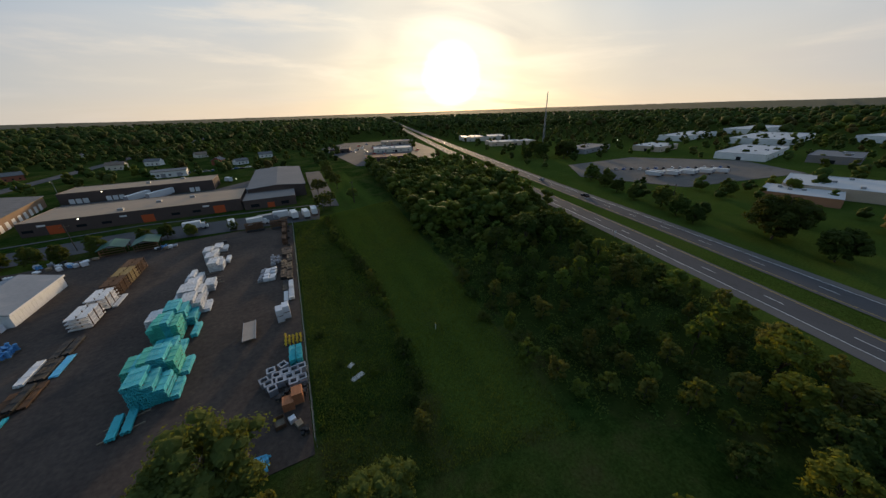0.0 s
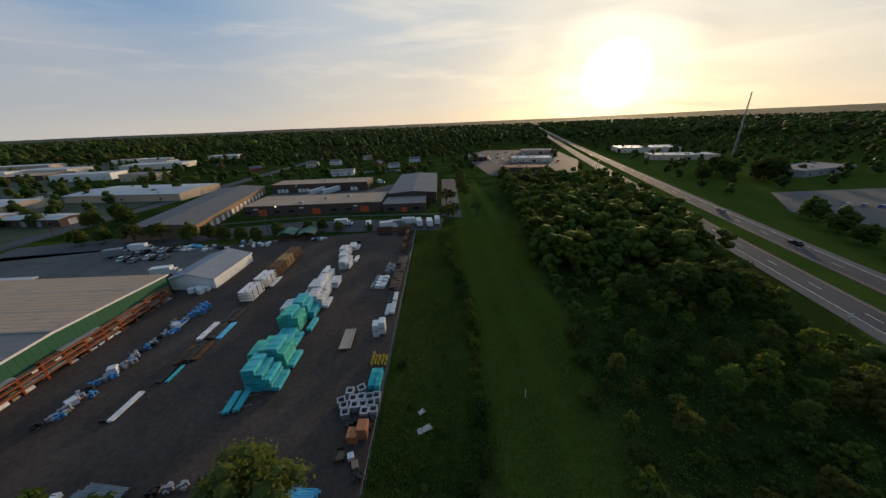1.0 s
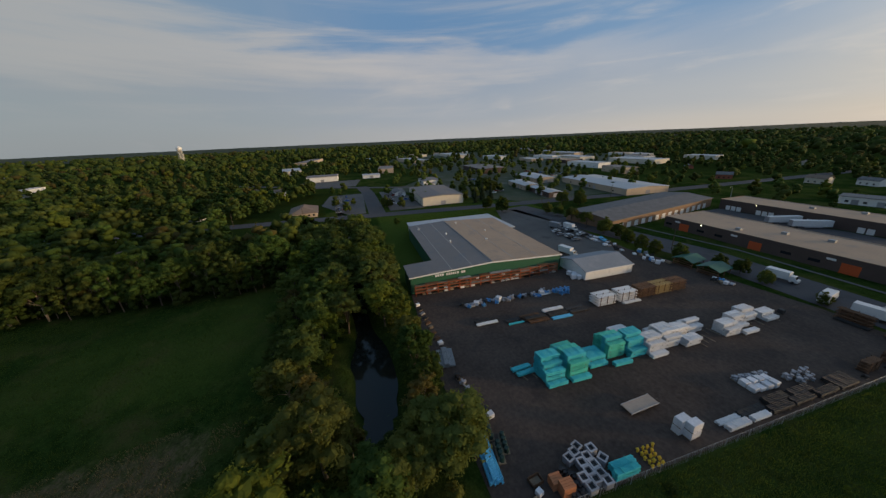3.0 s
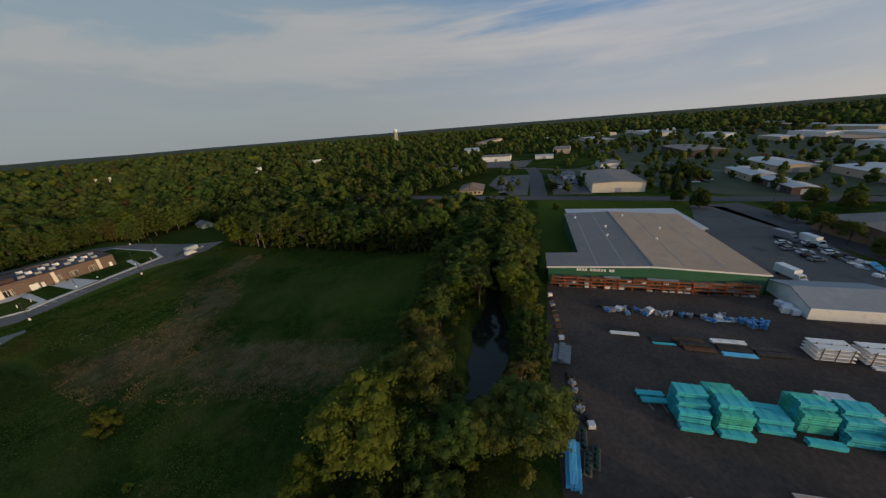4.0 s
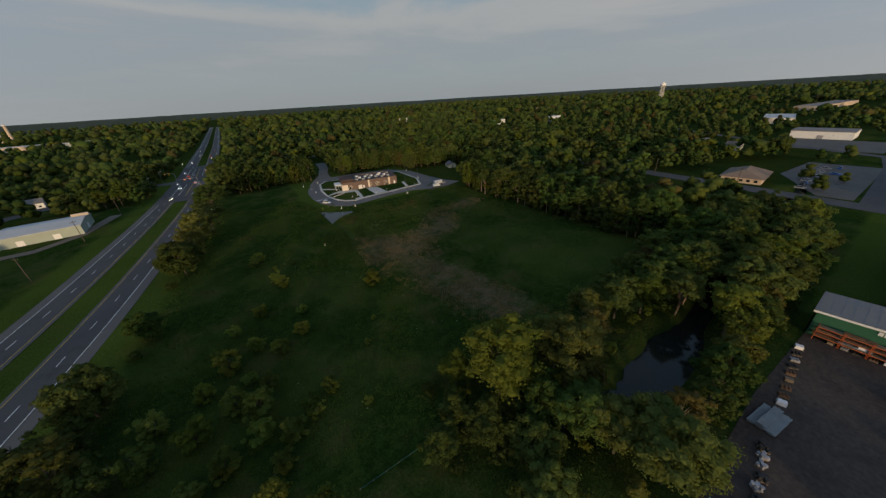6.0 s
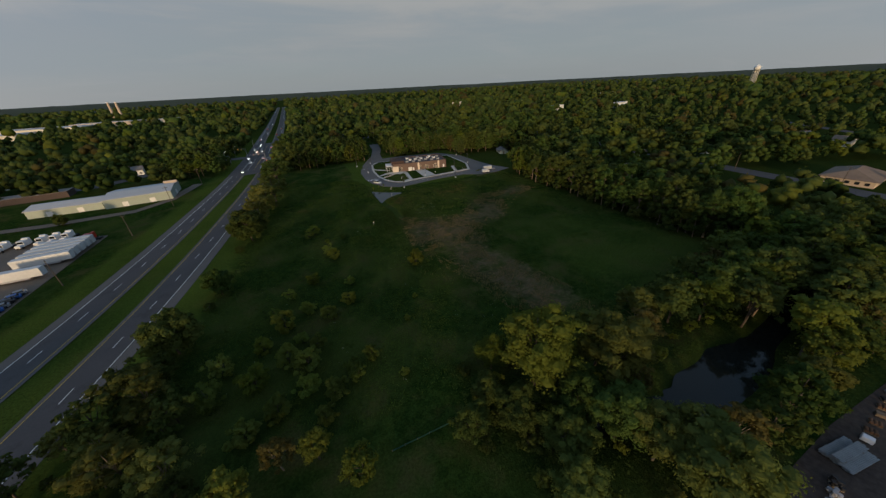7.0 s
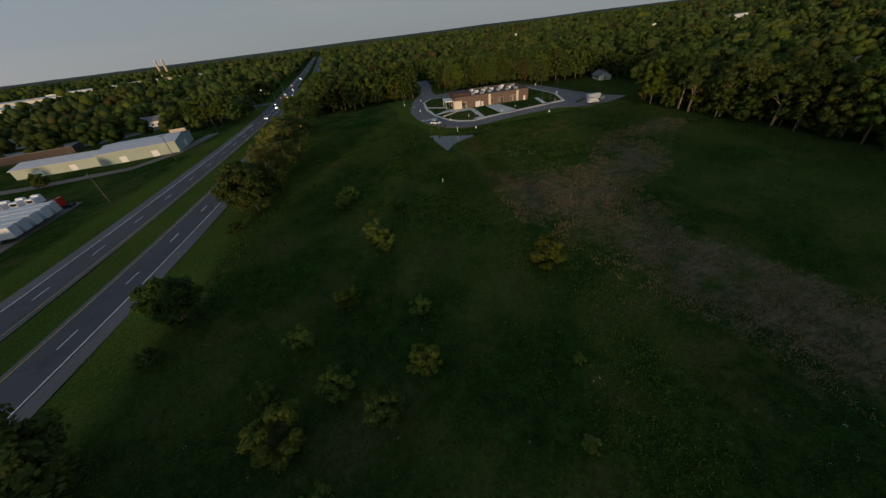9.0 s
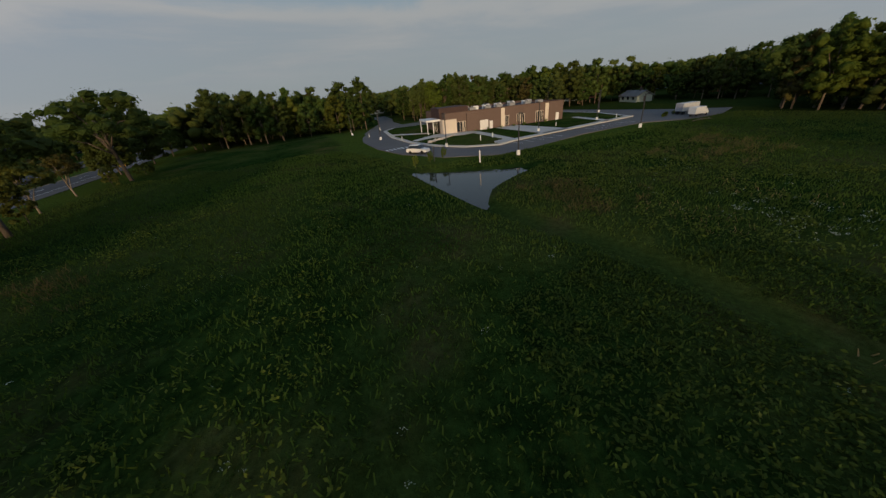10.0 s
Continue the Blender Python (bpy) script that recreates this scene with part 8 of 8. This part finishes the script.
def utility_pole(x, y, h=10.0, turn=0):
    p = thing("utility_pole", "weathered wooden utility pole with crossarms", "pole", x, y, 0, turn, "utility poles")
    part("mast", Shape().rod((0, 0, 0), (0, 0, h), 0.16, 0.11, 8), BARK, p)
    part("crossarm", Shape().box(-1.2, -0.06, h - 0.8, 1.2, 0.06, h - 0.65), BARK, p)
    for x_ in (-1.1, 0, 1.1):
        part("insulator", Shape().rod((x_, 0, h - 0.65), (x_, 0, h - 0.4), 0.06, 0.04, 6), STEEL, p)
    return p


for x, y in ((110, -132), (104, -172), (99, -214), (94, -262), (86, -304), (40, -352), (98, -330), (112, -318), (-100, -262), (-202, -52), (-206, -96), (-180, 120), (-176, 180), (30, 126), (-70, 112), (140, -60), (128, -96), (-44, -272), (-52, -330), (150, 40)):
    utility_pole(x, y, 10 + rng.uniform(-1, 1.5), rng.uniform(0, 180))
for x, y in ((46, -344), (84, -330), (74, -362), (56, -322)):
    s = thing("traffic_signal", "traffic signal on a steel mast arm", "signal", x, y, 0, rng.uniform(0, 360), "traffic signals")
    part("mast", Shape().rod((0, 0, 0), (0, 0, 6.4), 0.14, 0.1, 8), STEEL, s)
    part("arm", Shape().rod((0, 0, 6.2), (9, 0, 6.6), 0.09, 0.06, 6), STEEL, s)
    for i in (4.5, 8):
        hd = part("signal_head", Shape().box(i - 0.2, -0.2, 5.4, i + 0.2, 0.2, 6.4), YELLOW_PART, s)
        part("red_lens", Shape().box(i - 0.13, -0.26, 6.05, i + 0.13, -0.2, 6.3).box(i - 0.13, 0.2, 6.05, i + 0.13, 0.26, 6.3), RED_LAMP, hd)
warn = thing("warning_sign", "yellow diamond warning sign beside the highway", "sign", 47, -226, 0, 0)
part("stake", Shape().box(-0.05, -0.05, 0, 0.05, 0.05, 3.0), STEEL, warn)
part("plate", Shape().quad_mesh([(0, -0.1, 1.9), (0.6, -0.1, 2.5), (0, -0.1, 3.1), (-0.6, -0.1, 2.5), (0, 0.0, 1.9), (0.6, 0.0, 2.5), (0, 0.0, 3.1), (-0.6, 0.0, 2.5)],
     [(0, 1, 2, 3), (7, 6, 5, 4), (0, 4, 5, 1), (1, 5, 6, 2), (2, 6, 7, 3), (3, 7, 4, 0)]), YELLOW_PAINT, warn)
for x, y in ((99.5, -68.0), (110, 30)):
    s = thing("road_sign", "small white road sign beside the carriageway", "sign", float(hx(y)) - 16.4, y, 0, 10, "road signs")
    part("stake", Shape().box(-0.04, -0.04, 0, 0.04, 0.04, 2.6), STEEL, s)
    part("plate", Shape().box(-0.4, -0.03, 1.7, 0.4, 0.03, 2.6), WHITE_PAINT, s)
wt = thing("water_tower", "pale water tower on six tall legs far off", "water tower", -1433, -634)
wt.scale = (1.02, 1.02, 1.0)
for i in range(6):
    a = i * math.pi / 3
    part("leg", Shape().rod((8.5 * math.cos(a), 8.5 * math.sin(a), 0), (7.0 * math.cos(a), 7.0 * math.sin(a), 47), 0.9, 0.8, 8), CREAM_WALL, wt)
part("riser", Shape().rod((0, 0, 0), (0, 0, 47), 1.8, 1.8, 12), CREAM_WALL, wt)
part("tank", Shape().rod((0, 0, 46), (0, 0, 50), 6.0, 9.0, 20).rod((0, 0, 50), (0, 0, 56), 9.0, 9.0, 20).rod((0, 0, 56), (0, 0, 61), 9.0, 2.5, 20), WHITE_WALL, wt)
for i, x in enumerate((0, 22)):
    ch = thing("chimney_stack", "tall thin chimney on the horizon", "chimney", 575 + x, -1600, 0, 0, "far chimneys")
    part("shaft", Shape().rod((0, 0, 0), (0, 0, 48), 4.6, 3.4, 14), TAN_WALL, ch)
    part("rim", Shape().rod((0, 0, 48), (0, 0, 50), 3.8, 3.8, 14), WHITE_WALL, ch)
mast = thing("radio_mast", "thin lattice radio mast among trees", "mast", 322, 308)
for x, y in ((-1, -1), (1, -1), (0, 1)):
    part("leg", Shape().rod((x, y, 0), (x * 0.3, y * 0.3, 62), 0.3, 0.22, 6), STEEL, mast)
part("bracing", [s := Shape(), [s.rod((-1 + 0.7 * i / 24, -1 + 0.7 * i / 24, i * 2.5), (1 - 0.7 * i / 24, -1 + 0.7 * i / 24, i * 2.5 + 2.5), 0.1, 0.1, 4) for i in range(24)]][0], STEEL, mast)


def street_lamp(x, y, turn):
    p = thing("street_lamp", "lit street lamp on a tall steel pole", "lamp", x, y, 0, turn, "street lamps")
    part("mast", Shape().rod((0, 0, 0), (0, 0, 9), 0.13, 0.09, 8), STEEL, p)
    part("arm", Shape().rod((0, 0, 8.9), (1.8, 0, 9.2), 0.07, 0.05, 6), STEEL, p)
    hd = part("head", Shape().box(1.6, -0.2, 9.1, 2.5, 0.2, 9.3), STEEL, p)
    part("lens", Shape().box(1.7, -0.16, 9.04, 2.4, 0.16, 9.1), WARM_LAMP, hd, "glowing lens")
    return p


for x, y in ((100, -330), (44, -356), (88, -336), (46, -338), (84, -364), (38, -374), (92, -300), (70, -398), (44, -420), (150, 250), (166, 300), (120, 360), (330, 200), (-130, 240), (-240, 260)):
    street_lamp(x, y, rng.uniform(0, 360))
for x, y, z in ((-80, 141.9, 4.9), (-96, 206.8, 5.2), (-30, 206.8, 5.2)):
    wl = thing("wall_lamp", "small lit flood lamp on a warehouse wall", "lamp", x, y, z, 0, "wall lamps")
    part("housing", Shape().box(-0.3, -0.25, 0, 0.3, 0.02, 0.35), DARK_STEEL, wl)
    part("lens", Shape().box(-0.25, -0.3, 0.03, 0.25, -0.25, 0.3), WARM_LAMP, wl, "glowing lens")
for kind in (x for x in TREES + SHRUBS + FIELD_BUSH + [MAPLE, DARK_MAPLE, THIN_TREE, OPEN_TREE] + list(FINE_TREES.values()) if x.name not in used):
    plant(kind, -130, -60, 0.8)

# ---- far woods and meadow growth ----
CLEARINGS += [(-170, -216, 16), (-128, -288, 16), (-26, -398, 18), (-309, -174, 14), (-200, -65, 30), (-163, -186, 12), (-225, -54, 26)]
woods("woods_edge", "dense green broadleaf trees along the edge of the woods", [(-112, -40), (-112, -160), (-136, -168), (-136, -244), (-112, -284), (30, -300), (40, -262), (-60, -236), (-90, -150), (-90, -40)], 5.0, 12, 19.5, NEAR_T, stems=True)
woods("woods_near", "dense green broadleaf woods reaching far back", [(-330, -420), (100, -420), (130, -300), (40, -262), (30, -300), (-112, -284), (-136, -244), (-136, -168), (-112, -160), (-112, -40), (-186, -40), (-330, -40)], 7.0, 8.5, 17.5, MID_T, gaps=0.62)
for i, m in enumerate((LEAF_A, LEAF_G, LEAF_B, LEAF_G)):
    spots = HILL[i::4]
    grove("thicket_woods", "dense low woods on the rise beside the highway", spots, rng.uniform(8.5, 13.5, len(spots)), MID_T, m)
EDGE = [(x, -263 + rng.uniform(-6, 3)) for x in np.arange(-118, -44, 2.2)] + [(-93 + rng.uniform(-8, 3.5), y) for y in np.arange(-160, -44, 3.2)] + [(-20 + rng.uniform(-6, 30), -268 + rng.uniform(-14, 4)) for i in range(26)] + [(rng.uniform(22, 45), rng.uniform(-296, -284)) for i in range(24)]
for i, m in enumerate((LEAF_A, LEAF_D)):
    grove("edge_growth", "green undergrowth along the edge of the woods", EDGE[i::2], rng.uniform(2.2, 6.0, len(EDGE)), BUSH_T, m)
for i, m in enumerate((LEAF_A, LEAF_G, LEAF_G)):
    spots = LATER[i::3]
    grove("thicket_growth", "dense green shrubs of the thicket", spots, rng.uniform(3.0, 6.8, len(spots)), BUSH_T, m)
woods("woods_roadside", "green woods beyond the lorry park and highway", [(96, -420), (430, -380), (430, -60), (246, -90), (236, -215), (110, -280)], 8.5, 9, 14, TOWN_T)
woods("woods_suburb", "green trees among houses and sheds", [(-560, -420), (-330, -420), (-330, -40), (-190, -40), (-190, 250), (40, 250), (120, 640), (-560, 640)], 12, 6, 11, TOWN_T, 0.07)
woods("woods_east", "green trees beyond the highway", [(150, -60), (560, -380), (640, 640), (180, 640), (140, 260)], 14, 5, 10, TOWN_T, 0.10)
woods("woods_south", "broad green woods reaching to the south", [(-560, -420), (560, -420), (700, -1150), (-700, -1150)], 15, 7, 17, FAR_T, 0.35, gaps=0.6)
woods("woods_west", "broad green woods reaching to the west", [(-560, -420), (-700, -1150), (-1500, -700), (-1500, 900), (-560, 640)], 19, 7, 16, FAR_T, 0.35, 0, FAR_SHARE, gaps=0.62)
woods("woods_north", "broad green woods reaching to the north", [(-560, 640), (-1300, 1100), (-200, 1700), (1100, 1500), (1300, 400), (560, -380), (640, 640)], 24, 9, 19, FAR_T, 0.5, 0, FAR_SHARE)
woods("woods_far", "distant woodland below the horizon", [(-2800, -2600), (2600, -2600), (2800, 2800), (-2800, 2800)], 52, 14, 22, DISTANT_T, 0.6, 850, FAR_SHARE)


def tufts(name, label, poly, count, height, width, material, keep=None):
    """Blades of growth: narrow leaning leaves, in one mesh."""
    xs, ys = [p[0] for p in poly], [p[1] for p in poly]
    q = np.stack([rng.uniform(min(xs), max(xs), count * 2), rng.uniform(min(ys), max(ys), count * 2)], 1)
    q = q[inside(q[:, 0], q[:, 1], poly)]
    if keep is not None:
        q = q[keep(q[:, 0], q[:, 1])]
    q = q[:count]
    n = len(q)
    z = ground_z(q[:, 0], q[:, 1]) - 0.05
    a = rng.uniform(0, 2 * math.pi, n)
    w = width * rng.uniform(0.6, 1.4, n)
    h = height * rng.uniform(0.5, 1.4, n)
    lean = h * 0.5
    dx, dy = np.cos(a), np.sin(a)
    b = rng.uniform(0, 2 * math.pi, n)
    p0 = np.stack([q[:, 0] - dx * w, q[:, 1] - dy * w, z], 1)
    p1 = np.stack([q[:, 0] + dx * w, q[:, 1] + dy * w, z], 1)
    p2 = np.stack([q[:, 0] + np.cos(b) * lean + dx * w * 0.5, q[:, 1] + np.sin(b) * lean + dy * w * 0.5, z + h], 1)
    p3 = np.stack([q[:, 0] + np.cos(b) * lean - dx * w * 0.5, q[:, 1] + np.sin(b) * lean - dy * w * 0.5, z + h * 0.9], 1)
    pts = np.stack([p0, p1, p2, p3], 1).reshape(-1, 3)
    me = cloud_mesh(name, pts, np.arange(len(pts)).reshape(-1, 4), material)
    return tagged(new(name, me), label, "grass", kind="stuff")


off_water = lambda x, y: (ground_z(x, y) > -0.3) & (np.abs(x - hx(y)) > 17) & ~inside(x, y, LOOP_OUT)
tufts("meadow_grass", "tall dark green meadow grass", [(-92, -172), (-8, -178), (0, -208), (46, -214), (60, -110), (66, -60), (40, -38), (-40, -46), (-92, -46)], 230000, 0.30, 0.05, GRASS_A,
      lambda x, y: off_water(x, y) & (rough_noise(x, y, 0.22, 9) + 0.6 * rough_noise(x, y, 0.9, 5) > rng.normal(-0.25, 0.45, len(x))) & (~inside(x, y, FIELD_GREEN) | (rng.uniform(size=len(x)) < 0.5)) & ~(inside(x, y, REED_PATCH) & (rng.uniform(size=len(x)) < 0.7)))
tufts("strip_grass", "rough green grass on the strip beside the yard", [(0.5, -10), (34, -16), (42, 60), (48, 120), (0.5, 106)], 110000, 0.34, 0.045, GRASS_B)
tufts("dead_reeds", "flattened pale brown dead reeds", REED_PATCH, 42000, 0.42, 0.045, REED, lambda x, y: rough_noise(x, y, 0.13, 7) + 0.5 * rough_noise(x, y, 0.5, 2) > -0.02)
tufts("dead_reeds", "pale brown standing stalks at the meadow edge", [(-34, -150), (-14, -150), (-8, -112), (8, -90), (-4, -70), (-40, -110)], 3500, 0.34, 0.025, REED, lambda x, y: rough_noise(x, y, 0.16, 4) > 0.15)


def weeds(name, label, poly, count, size, material, keep=None):
    """Low broad-leaved plants: small rosettes of leaves."""
    xs, ys = [p[0] for p in poly], [p[1] for p in poly]
    q = np.stack([rng.uniform(min(xs), max(xs), count * 3), rng.uniform(min(ys), max(ys), count * 3)], 1)
    q = q[inside(q[:, 0], q[:, 1], poly)]
    if keep is not None:
        q = q[keep(q[:, 0], q[:, 1])]
    q = q[:count]
    pts = []
    base = ground_z(q[:, 0], q[:, 1])
    for (x, y), z in zip(q, base):
        m = 10
        s = size * rng.uniform(0.5, 1.5)
        c = np.stack([x + rng.normal(0, s, m), y + rng.normal(0, s, m), z + rng.uniform(0.1, 0.9, m) * s], 1)
        t = rng.normal(size=(m, 3)) * np.array([1, 1, 0.35])
        t /= np.linalg.norm(t, axis=1, keepdims=True)
        u = np.cross(t, rng.normal(size=(m, 3)) * 0.4 + np.array([0, 0, 1]))
        u /= np.linalg.norm(u, axis=1, keepdims=True)
        e = s * 0.34
        pts.append(np.stack([c - t * e, c - u * e * 0.5, c + t * e, c + u * e * 0.5], 1).reshape(-1, 3))
    pts = np.concatenate(pts)
    me = cloud_mesh(name, pts, np.arange(len(pts)).reshape(-1, 4), material)
    return tagged(new(name, me), label, "weeds", kind="stuff")


FIELD = [(-30, -178), (-6, -178), (4, -200), (40, -200), (56, -110), (62, -60), (40, -40), (-20, -46)]
weeds("meadow_weeds", "dark broad-leaved weeds in the meadow", FIELD, 5200, 0.20, WEED, off_water)
weeds("meadow_weeds", "fresh yellow-green weeds in the meadow", FIELD, 420, 0.24, LEAF_A, off_water)
weeds("meadow_weeds", "green weeds in the meadow", FIELD, 3600, 0.19, WEED, off_water)
clumped = lambda x, y: off_water(x, y) & (rough_noise(x, y, 0.30, 12) > 0.12)
weeds("meadow_weeds", "fresh yellow-green herbs in loose clumps", [(8, -176), (44, -178), (40, -138), (12, -134)], 520, 0.30, FRESH, clumped)
weeds("meadow_weeds", "tall dark nettle-like weeds in a dense patch", [(5, -140), (-4, -141), (-14, -136), (-12, -118), (2, -116), (8, -126)], 1700, 0.30, WEED, off_water)
weeds("meadow_weeds", "dark low weeds in a dip of the meadow", [(13, -164), (4, -162), (3, -147), (11, -148)], 500, 0.30, WEED, off_water)
weeds("meadow_weeds", "mixed green weeds beyond the ditch", [(-9, -160), (-60, -168), (-70, -140), (-40, -126), (-12, -132)], 1800, 0.34, LEAF_G, lambda x, y: off_water(x, y) & (rough_noise(x, y, 0.16, 6) > -0.1))
weeds("pale_flowers", "dense clump of white wild flowers", [(-26, -140), (-18, -141), (-16, -134), (-25, -133)], 60, 0.14, FLOWER)
tufts("dry_stalks", "pale tan dry stalks standing in the meadow", [(-8, -158), (-20, -156), (-20, -146), (-9, -146)], 1500, 0.55, 0.02, STALK, lambda x, y: off_water(x, y) & (rough_noise(x, y, 0.3, 3) + 0.5 * rough_noise(x, y, 0.9, 6) > 0.0))
tufts("dry_stalks", "pale tan dry stalks on the rise beside the drive", [(-34, -158), (-54, -160), (-54, -146), (-34, -146)], 2200, 0.55, 0.022, STALK, lambda x, y: off_water(x, y) & (rough_noise(x, y, 0.3, 3) + 0.5 * rough_noise(x, y, 0.9, 6) > 0.0))
tufts("dry_stalks", "dead brown grass in a small patch", [(38, -168), (30, -164), (27, -154), (34, -156)], 1200, 0.45, 0.03, STALK, lambda x, y: off_water(x, y) & (rough_noise(x, y, 0.3, 3) + 0.5 * rough_noise(x, y, 0.9, 6) > 0.0))
weeds("pale_flowers", "small pale wild flowers in the meadow", [(-40, -172), (-16, -160), (-14, -120), (-36, -118)], 130, 0.11, FLOWER, off_water)
weeds("pale_flowers", "scattered pale wild flowers", FIELD, 420, 0.09, FLOWER, off_water)
weeds("strip_weeds", "dark weeds on the rough strip", [(0.8, -10), (14, -14), (14, 104), (0.8, 102)], 2200, 0.40, LEAF_D)
weeds("thicket_weeds", "low green growth under the thicket", THICKET, 3200, 0.6, LEAF_A)
weeds("thicket_weeds", "low fresh growth under the thicket", THICKET, 2600, 0.5, LEAF_G)
weeds("bank_weeds", "low green growth on the creek banks", [(-120, -44), (12, -44), (14, -24), (0, -5), (-120, -5)], 2600, 0.6, LEAF_D, off_water)
